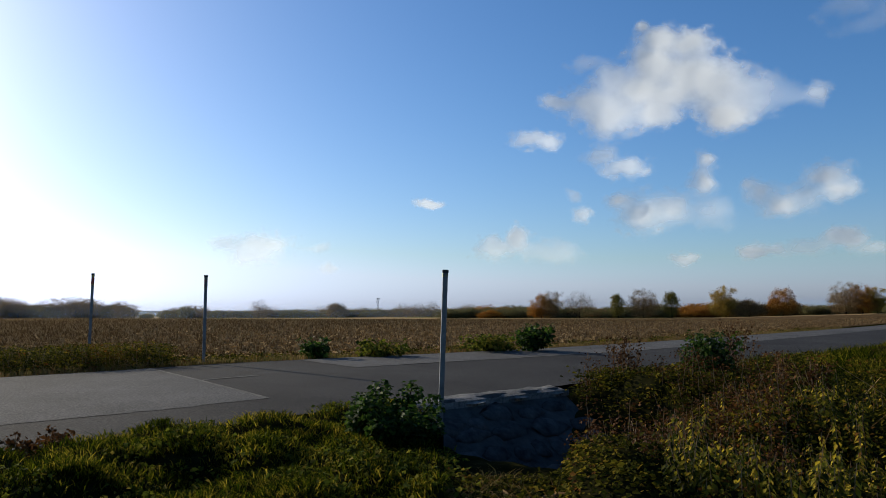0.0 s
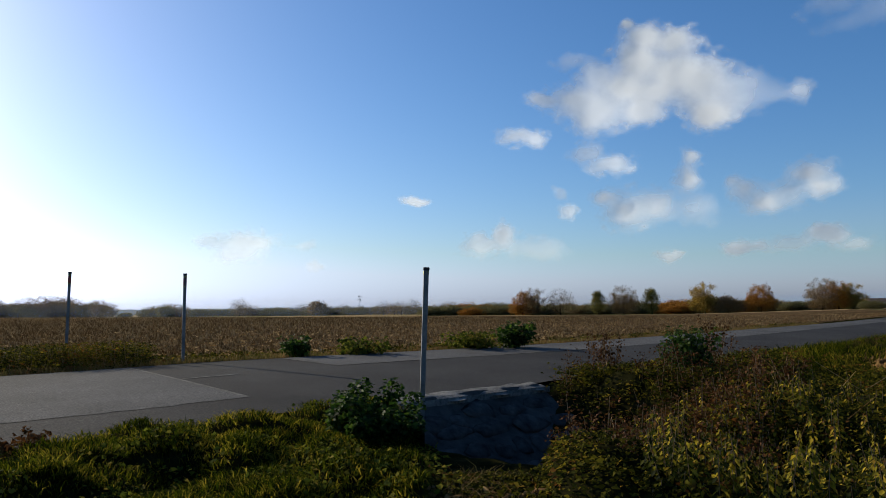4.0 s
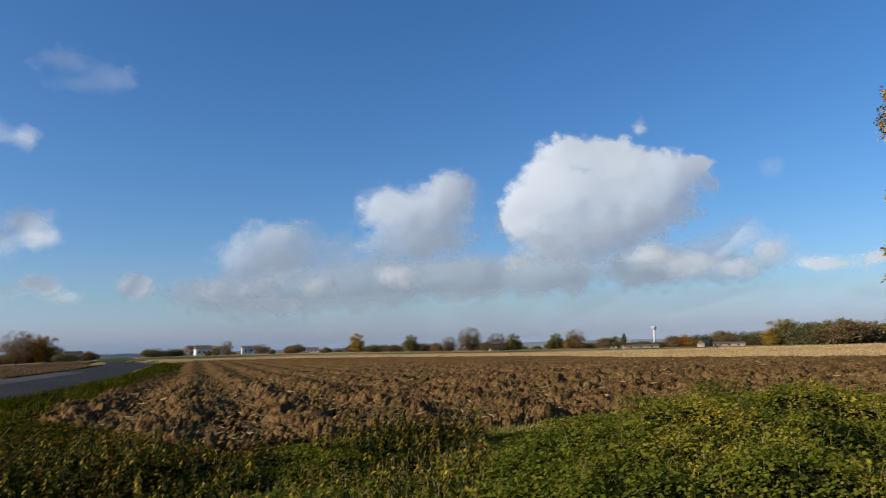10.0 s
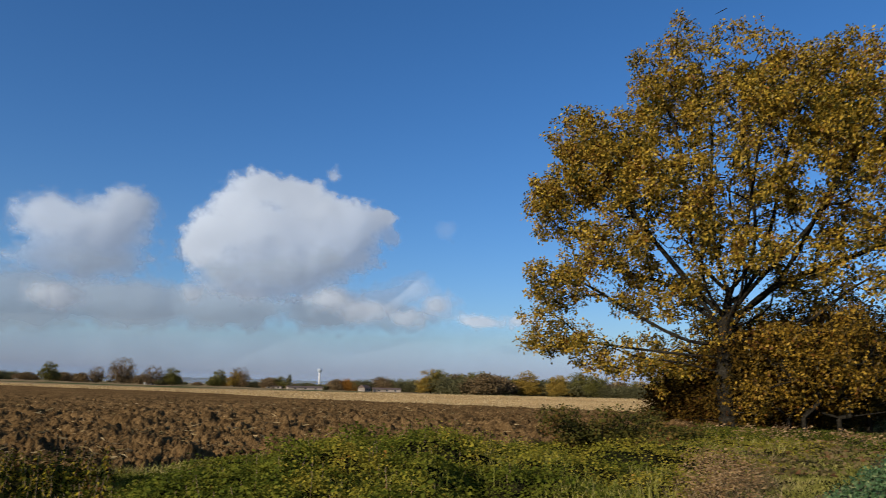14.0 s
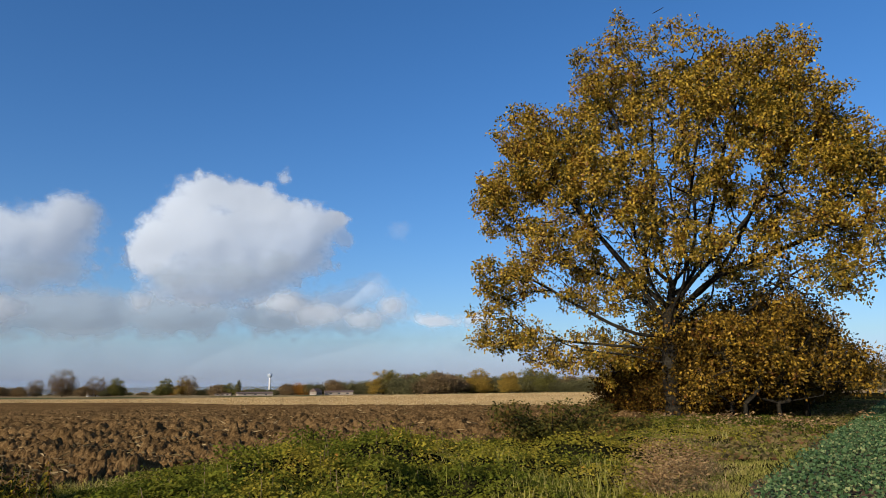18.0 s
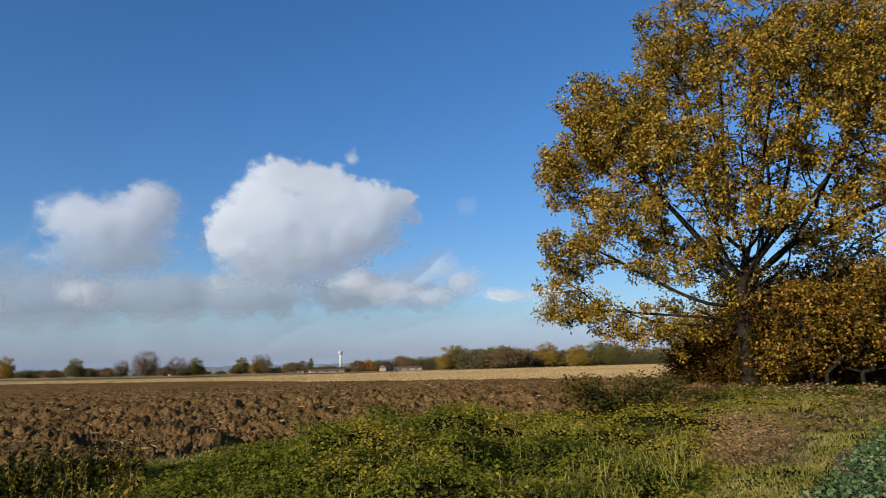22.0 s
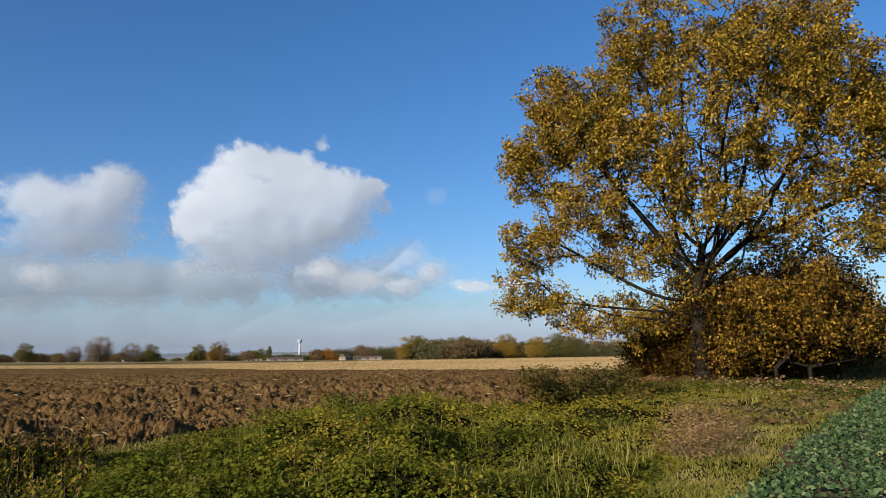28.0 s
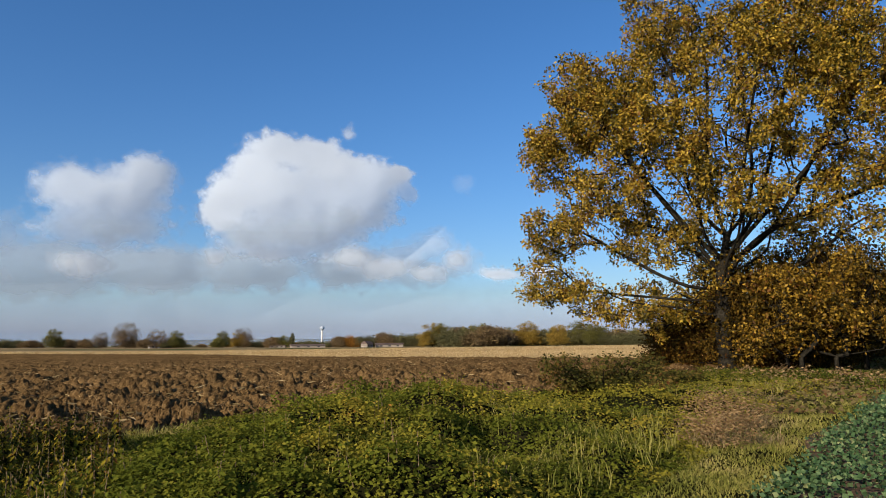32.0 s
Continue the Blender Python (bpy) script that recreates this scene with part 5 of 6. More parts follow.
# dark mounded sheet under the tussocks: turf with the shade of its gaps
thicket_shade("turf_shade", 0.0, 46.5, lambda a: np.full(len(a), 4.0), lambda a: np.interp(a, [0, 12, 26, 46], [9.2, 9.0, 8.6, 8.0]), verge_mounds, GRASSY, verge, 0.03, 300, 160)
x, y, rng = scatter(16000, 0.5, 46, 4.2, 13, 30)
ok = (fbm(x * 1.3 + 60, y * 1.3, 3) > 0.47) & (road_offset(x, y) < -HALF - 0.1)
thicket("verge_clover", x[ok], y[ok], rng, lambda x, y: verge_mounds(x, y) + 0.03, 0.042, 0.4, BRAMBLE, "broad-leaved herbs on the grassy mounds", depth=0.05, sprig=0.06)
x, y, rng = scatter(1700, -1, 46, 4.5, 13, 32)
ok = (road_offset(x, y) < -HALF - 0.15) & (fbm(x * 1.1 + 30, y * 1.1, 2) > 0.5)
weeds("verge_herbs", x[ok], y[ok], rng, 26, 0.15, 0.06, 0.04, 0.34, BRAMBLE, "low broad-leaved herbs in the verge grass", stem=False, droop=0.1)
x, y, rng = scatter(300, -7, 4, 4.5, 5.5, 33)
tufts("dry_grass", x, y, rng, 34, 0.12, 0.15, 0.004, DRY_GRASS, "flattened dry grass at the ditch edge", lean=1.4)
x, y, rng = scatter(420, -11, 6, 4.5, 5.6, 34)
weeds("ditch_edge_weeds", x, y, rng, 40, 0.11, 0.09, 0.05, 0.3, BANK_LEAF, "low dark weeds at the ditch edge", stem=False, droop=0.3)

n = 1500
x, y, rng = scatter(n, -9, 5, 4.3, 5.3, 43)
a = rng.random(n) * 6.283
v, f = leaf_mesh(np.stack([x, y, land(x, y) + 0.04 + 0.06 * rng.random(n)], 1), np.stack([np.cos(a), np.sin(a), 0.5 * rng.random(n) - 0.1], 1), 0.05 + 0.05 * rng.random(n), 0.3, 0.15)
tagged(np_part("ditch_leaf_litter", v, f, DEAD_LEAF), "brown fallen leaves along the ditch edge", "leaves", kind="stuff")

# short grass where the viewer stands
x, y, rng = scatter(2600, -180, 180, 0.5, 4.6, 45, 0.6)
tufts("trodden_grass", x, y, rng, 16, 0.08, 0.07, 0.004, GRASS, "short trodden grass at the field corner", lean=1.2)

# far verge
s = np.random.default_rng(34)
k = s.integers(0, 100, 2600)
w = 0.1 + 1.3 * s.random(2600) ** 1.4
x = ROAD_F[k, 0] + ROAD_ACROSS[k, 0] * w + s.normal(size=2600) * 0.4
y = ROAD_F[k, 1] + ROAD_ACROSS[k, 1] * w + s.normal(size=2600) * 0.4
tufts("far_verge_grass", x, y, s, 22, 0.14, 0.13, 0.007, DRY_GRASS, "weedy grass along the far side of the road", lean=0.5)
k = s.integers(0, 100, 420)
w = 0.3 + 1.4 * s.random(420)
x, y = ROAD_F[k, 0] + ROAD_ACROSS[k, 0] * w, ROAD_F[k, 1] + ROAD_ACROSS[k, 1] * w
weeds("far_verge_weeds", x, y, s, 34, 0.2, 0.12, 0.06, 0.3, BANK_LEAF, "low green and rusty weeds along the far roadside")
x, y, rng = scatter(750, 20.5, 38, 15.0, 19.0, 35)
ok = road_offset(x, y) > HALF + 0.2
weeds("rank_verge", x[ok], y[ok], rng, 60, 0.44, 0.14, 0.05, 0.25, BANK_LEAF, "rank dark verge weeds round the marker post")

# near verge running away to the right of the road
k = s.integers(76, 112, 2600)
w = -0.15 - 2.4 * s.random(2600)
x = ROAD_N[k, 0] + ROAD_ACROSS[k, 0] * w + s.normal(size=2600) * 0.4
y = ROAD_N[k, 1] + ROAD_ACROSS[k, 1] * w + s.normal(size=2600) * 0.4
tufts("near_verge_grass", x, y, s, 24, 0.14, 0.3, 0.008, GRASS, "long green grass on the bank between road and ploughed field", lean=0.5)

# nettles and weeds round the ditch
x, y, rng = scatter(3000, -9.5, -64, lambda a: np.where(a > -14, 5.2, 4.9), lambda a: np.maximum(np.minimum(field_start(a) * 0.99, np.interp(-a, [10, 16, 24, 36], [7.2, 8.2, 9.5, 11.0])), 7.0), 36, 0.9)
lump = fbm(x * 0.75 + 4, y * 0.75, 3)
ok = (road_offset(x, y) < -HALF - 0.5) & (lump > 0.4) & (x > 0.3 * y)


def ditch_height(x, y, rng):
    az = np.degrees(np.arctan2(-x, y))
    d = np.hypot(x, y)
    limit = np.interp(-az, [9, 14, 22, 30, 36, 42, 50, 62], [0.5, 0.6, 0.56, 0.48, 0.44, 0.4, 0.4, 0.45])
    return limit * (0.25 + 1.0 * rng.random(len(x)) ** 1.6) * np.interp(d, [4.8, 6, 9], [0.8, 0.95, 1.0])


nettles("nettle_thicket", x[ok], y[ok], rng, ditch_height, NETTLE, "dense yellowing nettles on the ditch bank")
x, y, rng = scatter(170, -18, -64, 4.6, 8.5, 44)
nettles("yellow_nettles", x, y, rng, 0.4, YELLOW_LEAF, "yellowed nettles hanging limp on the ditch bank", 0.085, 1.6)


def bank_mounds(x, y):
    az, d = np.degrees(np.arctan2(-x, y)), np.hypot(x, y)
    dome, number = cells(x + 0.4 * (fbm(x, y + 8, 2) - 0.5), y + 0.4 * (fbm(x + 8, y, 2) - 0.5), 0.7)
    limit = np.interp(-az, [9, 14, 22, 30, 36, 42, 50, 62], [0.34, 0.42, 0.4, 0.34, 0.3, 0.3, 0.3, 0.3])
    return limit * (0.2 + 0.8 * dome * (0.4 + 0.6 * number)) * smooth(4.4, 5.2, d) * smooth(0.0, 0.6, -HALF - 0.2 - road_offset(x, y)) * smooth(-8.6, -10.0, az)


x, y, rng = scatter(42000, -9.0, -62, 4.5, lambda a: np.maximum(np.minimum(field_start(a) * 0.99, 12.0), 7.0), 46, 0.9)
bank = thicket("low_bank_weeds", x, y, rng, bank_mounds, 0.045, 0.32, BANK_LEAF, "low dark weeds under the nettles", depth=0.16)
thicket_shade("shade_sheet", -62.0, -9.0, lambda a: np.full(len(a), 4.4), lambda a: np.maximum(np.minimum(field_start(a) * 0.98, 12.0), 7.0), bank_mounds, GRASSY, bank, 0.1, 260, 120)
x, y, rng = scatter(1500, -8.5, -27, 8.3, 18.0, 37)
so = road_offset(x, y)
ok = (so < -HALF - 0.2) & (fbm(x * 0.8, y * 0.8, 3) > 0.38) & (np.degrees(np.arctan2(-x, y)) < -10.5 - 8 * (np.hypot(x, y) < 8.8))
weeds("bank_weeds", x[ok], y[ok], rng, 60, 0.3, 0.12, 0.06, 0.28, BANK_LEAF, "tangled dark green and brown weeds on the road bank")
x, y, rng = scatter(190, -9.5, -25, 6.6, 12.5, 47)
ok = (road_offset(x, y) < -HALF - 0.3) & (np.degrees(np.arctan2(-x, y)) < -10.5)
weeds("rusty_bank_weeds", x[ok], y[ok], rng, 80, 0.62, 0.07, 0.032, 0.4, RUST_LEAF, "dead rust-brown weed stalks on the bank", droop=0.2)
x, y, rng = scatter(1500, -17, -37, 11.0, 40.0, 48)
so = road_offset(x, y)
ok = (so < -HALF - 0.2) & (so > -HALF - 3.2)
tufts("bank_grass", x[ok], y[ok], rng, 40, 0.12, 0.26, 0.006, GRASS, "green grass bank beside the road", lean=0.7)
n = 30
u = np.random.default_rng(49)
az_, d_ = -14 - 20 * u.random(n), 6.5 + 4.5 * u.random(n)
a0 = np.stack([-d_ * np.sin(np.radians(az_)), d_ * np.cos(np.radians(az_)), np.zeros(n)], 1)
a0[:, 2] = land(a0[:, 0], a0[:, 1]) + 0.25
a1 = a0 + np.stack([u.normal(size=n) * 0.2, u.normal(size=n) * 0.2, 0.12 + 0.3 * u.random(n)], 1)
v, f = tube_mesh(a0, a1, np.full(n, 0.005), np.full(n, 0.003), 4)
tagged(np_part("bleached_stalks", v, f, MAIZE), "bleached broken stalks among the weeds", "stalks", kind="stuff")

# growth along the ploughed field in front of the oak
def strip_mounds(x, y):
    az, d = np.degrees(np.arctan2(-x, y)), np.hypot(x, y)
    wx_, wy_ = x + 0.5 * (fbm(x * 1.2, y * 1.2 + 8, 2) - 0.5), y + 0.5 * (fbm(x * 1.2 + 8, y * 1.2, 2) - 0.5)
    dome, number = cells(wx_, wy_, 1.15)
    tuft, other = cells(wx_ + 3, wy_, 0.42)
    limit = np.interp(-az, [38, 46, 60, 70, 76, 84, 90, 96, 104, 112], [0.34, 0.36, 0.42, 0.56, 0.84, 0.76, 0.6, 0.5, 0.36, 0.26]) * np.interp(d, [13, 20], [1.0, 0.6])
    left = field_start(az) - d
    limit = limit * np.interp(left, [0.0, 0.6, 2.0, 3.6], [0.12, 0.42, 0.8, 1.0]) * smooth(4.6, 6.0, d)
    path = (x - 6) * crop_out[0] + (y + 1.8) * crop_out[1]
    limit = limit * smooth(-0.8, -1.9, path + 0.8 * (fbm(x * 0.8, y * 0.8 + 3, 2) - 0.5))
    return limit * (0.3 + 0.75 * dome * (0.45 + 0.55 * number)) * (0.7 + 0.4 * tuft * other)


x, y, rng = scatter(230000, -38, -112, lambda a: np.interp(-a, [38, 60, 108], [4.8, 5.2, 5.6]), lambda a: np.minimum(field_start(a) * 0.985, 24), 38, 0.85)
# patches of both copies, the lit one gaining towards the oak
shade_of = fbm(x / 1.4 + 9, y / 1.4, 3) + 0.009 * (np.degrees(np.arctan2(-x, y)) + 86)
sunny = shade_of < 0.43 + 0.03 * rng.normal(size=len(x))
strip = thicket("bramble_strip", x[~sunny], y[~sunny], rng, strip_mounds, 0.04, 0.33, STRIP_DARK, "shade-dark green brambles and nettles mounded along the field edge", depth=0.16, sprig=0.16)
thicket("sunny_brambles", x[sunny], y[sunny], rng, strip_mounds, 0.038, 0.31, STRIP_LEAF, "sunlit-tinted yellow-green brambles mounded before the oak", depth=0.14, sprig=0.16)
thicket_shade("shade_sheet", -113.0, -38.0, lambda a: np.full(len(a), 4.8), lambda a: np.minimum(field_start(a) * 0.98, 24), strip_mounds, GRASSY, strip, 0.09, 420, 140)
x, y, rng = scatter(420, -46, -92, 5.6, lambda a: field_start(a) * 0.9, 28)
ok = strip_mounds(x, y) > 0.3
nettles("strip_nettles", x[ok], y[ok], rng, lambda x, y, r: strip_mounds(x, y) * (0.9 + 0.4 * r.random(len(x))), STRIP_DARK, "tall nettles standing out of the brambles", 0.08)
x, y, rng = scatter(1100, -72, -110, 6.4, lambda a: np.minimum(field_start(a) * 0.96, 20), 27, 0.9)
h = strip_mounds(x, y)
ok = (h > 0.12) & (fbm(x * 0.9 + 20, y * 0.9, 2) > 0.45)
x, y, h = x[ok], y[ok], h[ok]
per = 9
at = np.stack([np.repeat(x, per), np.repeat(y, per), np.repeat(land(x, y) + h * 0.6, per)], 1) + rng.normal(size=(len(x) * per, 3)) * [0.07, 0.07, 0.01]
v, f = blade_mesh(at, rng.normal(size=at.shape) * [0.45, 0.45, 0.02], np.repeat(0.1 + 0.16 * rng.random(len(x)), per) * (0.6 + 0.6 * rng.random(len(at))), 0.003 + 0.003 * rng.random(len(at)), rng)
tagged(np_part("tall_grass", v, f, STRIP_GRASS), "tall yellowing grass growing through the brambles", "grass", kind="stuff")
x, y, rng = scatter(4600, -58, -116, 5.8, lambda a: np.minimum(field_start(a) * 1.0, 27), 39, 0.9)
ok = (x - 6) * crop_out[0] + (y + 1.8) * crop_out[1] < -0.15
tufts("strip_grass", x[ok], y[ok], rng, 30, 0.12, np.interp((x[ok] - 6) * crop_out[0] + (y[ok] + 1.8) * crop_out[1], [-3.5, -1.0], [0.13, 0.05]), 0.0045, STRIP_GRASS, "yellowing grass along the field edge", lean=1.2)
n = 2200
u = 1 + 55 * s.random(n) ** 1.2
vv2 = -0.05 - 2.6 * s.random(n) ** 1.5
x, y = crop_place(u, vv2)
tufts("path_grass", x, y, s, 26, 0.13, 0.055, 0.005, STRIP_GRASS, "short dry grass strip beside the crop", lean=1.5)
x, y = OAK_X - 2.2 + s.normal(size=260) * 2.4, OAK_Y + 0.2 + s.normal(size=260) * 1.6
weeds("oak_undergrowth", x, y, s, 90, 0.2, 0.16, 0.05, 0.33, BRAMBLE, "brambles round the foot of the oak")
x, y, rng = scatter(46, -103.5, -108, 9.0, 12.5, 40)
weeds("dead_weeds", x, y, rng, 80, 0.4, 0.14, 0.04, 0.2, DEAD_LEAF, "tan and reddish dead weeds beside the crop", stem=False, droop=0.1)
x, y, rng = scatter(170, -98, -108.5, 9.5, 19, 41)
tufts("dead_grass_tussocks", x, y, rng, 44, 0.15, 0.2, 0.004, PALE_GRASS, "pale dead grass tussocks before the oak", lean=1.5)
x, y = crop_place(6 + 44 * s.random(5000), -0.5 - 1.5 * s.random(5000) ** 1.3 + 0.5 * s.normal(size=5000))
a = s.random(5000) * 6.283
v, f = leaf_mesh(np.stack([x, y, land(x, y) + 0.07], 1), np.stack([np.cos(a), np.sin(a), 0.3 * s.random(5000)], 1), 0.07 + 0.06 * s.random(5000), 0.36, 0.12)
tagged(np_part("leaf_litter", v, f, DRY_GRASS), "fallen tan oak leaves along the path", "leaves", kind="stuff")
x, y = OAK_X - 3.0 + s.normal(size=45) * 2.0, OAK_Y - 0.8 + s.normal(size=45) * 1.4
weeds("rusty_undergrowth", x, y, s, 40, 0.28, 0.15, 0.08, 0.25, DEAD_LEAF, "rusty dead weeds near the oak")

# rough growth at the corner between road bank and ploughed field
x, y, rng = scatter(900, -23, -41, 8.0, lambda a: field_start(a) * 1.02, 42)
ok = road_offset(x, y) < -HALF - 0.3
weeds("field_corner_weeds", x[ok], y[ok], rng, 44, 0.2, 0.12, 0.05, 0.3, BANK_LEAF, "low green weeds between the road bank and the ploughed field", stem=False)
tufts("field_corner_grass", x[ok], y[ok], rng, 26, 0.14, 0.2, 0.006, GRASS, "rough grass between the road bank and the ploughed field", lean=0.8)

# maize stubble stalks
def maize_places(n, near, ratio):
    k = s.integers(0, 118, n)
    w = near + ratio * s.random(n) ** 1.7
    x = ROAD_F[k, 0] + ROAD_ACROSS[k, 0] * w + s.normal(size=n) * 0.5
    y = ROAD_F[k, 1] + ROAD_ACROSS[k, 1] * w + s.normal(size=n) * 0.5
    return x, y, w


x, y, w = maize_places(120000, 2.6, 380.0)
row = (x * 0.77 + y * 0.64) / 0.75
shift = (np.round(row) - row) * 0.75
x, y = x + shift * 0.77, y + shift * 0.64
n = len(x)
h = 0.07 + 0.1 * s.random(n) + 0.003 * w
a0 = np.stack([x, y, land(x, y) + 0.1], 1)
tilt = s.normal(size=(n, 2)) * 0.3
a1 = a0 + np.stack([tilt[:, 0] * h, tilt[:, 1] * h, h], 1)
v1, f1 = tube_mesh(a0, a1, 0.014 + 0.0005 * w, 0.011 + 0.0004 * w, 3)
tagged(np_part("maize_stubble", v1, f1, MAIZE), "cut maize stalks standing in rows", "stubble", kind="stuff")
x, y, w = maize_places(130000, 2.3, 380.0)
n = len(x)
a = s.random(n) * 6.283
v, f = leaf_mesh(np.stack([x, y, land(x, y) + 0.15], 1), np.stack([np.cos(a), np.sin(a), -0.1 + 0.6 * s.random(n)], 1), 0.08 + 0.14 * s.random(n) + 0.0022 * w, 0.13, 0.15)
tagged(np_part("maize_litter", v, f, MAIZE), "pale torn maize leaves lying on the field", "litter", kind="stuff")


def bush(name, az, d, height, width, mat, label, seed, leaves=900, size=0.06, base=None):
    """A leafy bush with stems."""
    rng = np.random.default_rng(seed)
    x, y = bearing(az, d)
    ob = empty(name, x, y, float(land(x, y)) - 0.03 if base is None else base)
    tagged(ob, label, "bush")
    k = 26
    tip = np.clip(rng.normal(size=(k, 3)), -1.5, 1.5) * [width * 0.38, width * 0.38, height * 0.25] + [0, 0, height * 0.68]
    tip[:, 2] = np.clip(tip[:, 2], height * 0.25, height)
    mid = tip * [0.45, 0.45, 0.5]
    v, f = joined([tube_mesh(np.zeros((k, 3)), mid, np.full(k, 0.012), np.full(k, 0.009), 4), tube_mesh(mid, tip, np.full(k, 0.009), np.full(k, 0.004), 4)])
    np_part("stemwork", v, f, BARK, ob)
    # leafy lobes round the stem tips
    lobes = np.concatenate([tip * [1, 1, 0.92], tip * [0.7, 0.7, 0.55]])
    pick = rng.integers(0, len(lobes), leaves)
    d = rng.normal(size=(leaves, 3))
    d /= np.linalg.norm(d, axis=1, keepdims=True)
    at = lobes[pick] + d * np.array([width, width, height]) * 0.17 * (0.55 + 0.5 * rng.random((leaves, 1)))
    at[:, 2] = np.maximum(at[:, 2], 0.04)
    out = d + rng.normal(size=d.shape) * 0.4 + [0, 0, 0.3]
    a = rng.random(leaves) * 6.283
    v, f = leaf_on(at, np.stack([np.cos(a), np.sin(a), -0.5 + 0.5 * rng.random(leaves)], 1) + d * 0.7, out, size * (0.6 + 0.9 * rng.random(leaves)), 0.38)
    tagged(np_part("leafage", v, f, mat, ob), kind="stuff")
    return ob


bush("bush", 3.7, 7.1, 0.62, 0.62, DARK_LEAF, "glossy dark green bush beside the culvert wall", 51, 8000, 0.045)
bush("bush", -6.9, 20.2, 0.75, 0.8, DARK_LEAF, "dark green roadside bush", 52, 1300, 0.1)
bush("bush", -3.6, 19.9, 0.5, 1.3, BRAMBLE, "low green roadside bush", 53, 1200, 0.09)
bush("bush", 4.8, 17.8, 0.42, 0.9, BRAMBLE, "low green roadside bush", 54, 900, 0.09)
bush("bush", 9.9, 17.3, 0.5, 0.45, DARK_LEAF, "small dark roadside bush", 55, 700, 0.08)
bush("bush", -19.6, 12.5, 0.85, 0.6, DARK_LEAF, "dark green bush among the bank weeds", 56, 2600, 0.06)
bush("bush", -80, 11.5, 0.75, 1.0, STRIP_DARK, "leafy green bramble bush at the field edge", 57, 4200, 0.045)
bush("bush", -76, 12.4, 0.6, 0.9, STRIP_DARK, "leafy green bramble bush at the field edge", 58, 3600, 0.045)
bush("bush", -97.0, 13.6, 0.88, 1.5, RUDDY_LEAF, "spreading bramble bush before the oak", 59, 9000, 0.05)
bush("bush", -100.8, 18.6, 0.42, 1.3, RUDDY_LEAF, "spreading bramble bush before the oak", 60, 6000, 0.05)

# oak scrub that catches the sun beside the trunk
SCRUB = [(-0.6, 0, 2.2, 1.4, 1.2, 1.0, 5), (0.9, 0.1, 2.0, 1.5, 1.2, 0.9, 5), (0.2, 0.1, 3.1, 1.3, 1.1, 0.8, 4), (1.5, 0.3, 1.3, 0.9, 0.9, 0.6, 1), (-1.2, -0.4, 1.2, 0.8, 0.7, 0.6, 1)]
for k, (az, d, sc) in enumerate(((-109.0, 25.9, 0.74), (-109.9, 25.2, 0.95), (-112.0, 25.8, 1.0), (-113.7, 27.4, 0.98))):
    rng = np.random.default_rng(170 + k)
    x, y = bearing(az, d)
    shrub = empty("oak_scrub", x, y, float(land(x, y)) - 0.05, -104.6)
    leaf_base = 0.9 * sc
    tagged(shrub, "dense young oak scrub in ochre autumn leaf beside the oak", "shrub", "oak scrub")
    shape = [tuple((q + rng.normal() * 0.22) * sc if j < 3 else q * sc * rng.uniform(0.75, 1.15) for j, q in enumerate(b[:6])) + (b[6],) for b in SCRUB]
    arr, par, radius, ends, own = grow(shape, 170, 0.6, 0.08, rng, 0.3, 0.25, shell=0.5)
    ends = ends[(value_noise(arr[ends, 0] * 1.0 + 7 * k, arr[ends, 2] * 2.2) > 0.4) | (rng.random(len(ends)) < 0.25)]
    ends = ends[arr[ends, 2] > leaf_base]
    v, f = skeleton_mesh(arr, par, np.maximum(radius, 0.006), 0.0, 4)
    np_part("woody_base", v, f, BARK, shrub)
    v, f = clumps(arr[ends], 3, 17, 0.2, 0.085, 0.105, rng)
    tagged(np_part("leafage", v, f, SCRUB_LEAF, shrub), kind="stuff")

# hedge behind the oak; its first three shrubs stand for the shaded hollow
HEDGE = [(-0.4, 0, 1.3, 1.5, 1.4, 1.3, 5), (0.8, 0.3, 1.1, 1.4, 1.4, 1.1, 4), (0.2, 0.2, 2.3, 1.3, 1.2, 1.0, 3)]
for k, (az, d, sc) in enumerate(((-101.6, 29.5, 0.55), (-103.0, 28.6, 0.85), (-104.8, 28.6, 1.0), (-107.3, 27.8, 1.2), (-109.2, 29.0, 1.3), (-110.6, 31.5, 1.55), (-111.9, 35, 1.7), (-112.8, 40, 1.85), (-113.6, 46, 1.85), (-114.4, 54, 1.8))):
    rng = np.random.default_rng(70 + k)
    x, y = bearing(az, d)
    shrub = empty("hedge_shrub", x, y, float(land(x, y)) - 0.05, 40 * k)
    tagged(shrub, "dense autumn-coloured hedge shrub behind the oak", "shrub", "hedge behind the oak")
    arr, par, radius, ends, own = grow([tuple(q * sc for q in b[:6]) + (b[6],) for b in HEDGE], 150, 0.6, 0.09, rng, 0.3, 0.25)
    v, f = skeleton_mesh(arr, par, np.maximum(radius, 0.006), 0.0, 4)
    np_part("woody_base", v, f, BARK, shrub)
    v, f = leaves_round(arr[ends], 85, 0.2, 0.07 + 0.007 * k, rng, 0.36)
    tagged(np_part("leafage", v, f, SHADED_HEDGE_LEAF, shrub), kind="stuff")


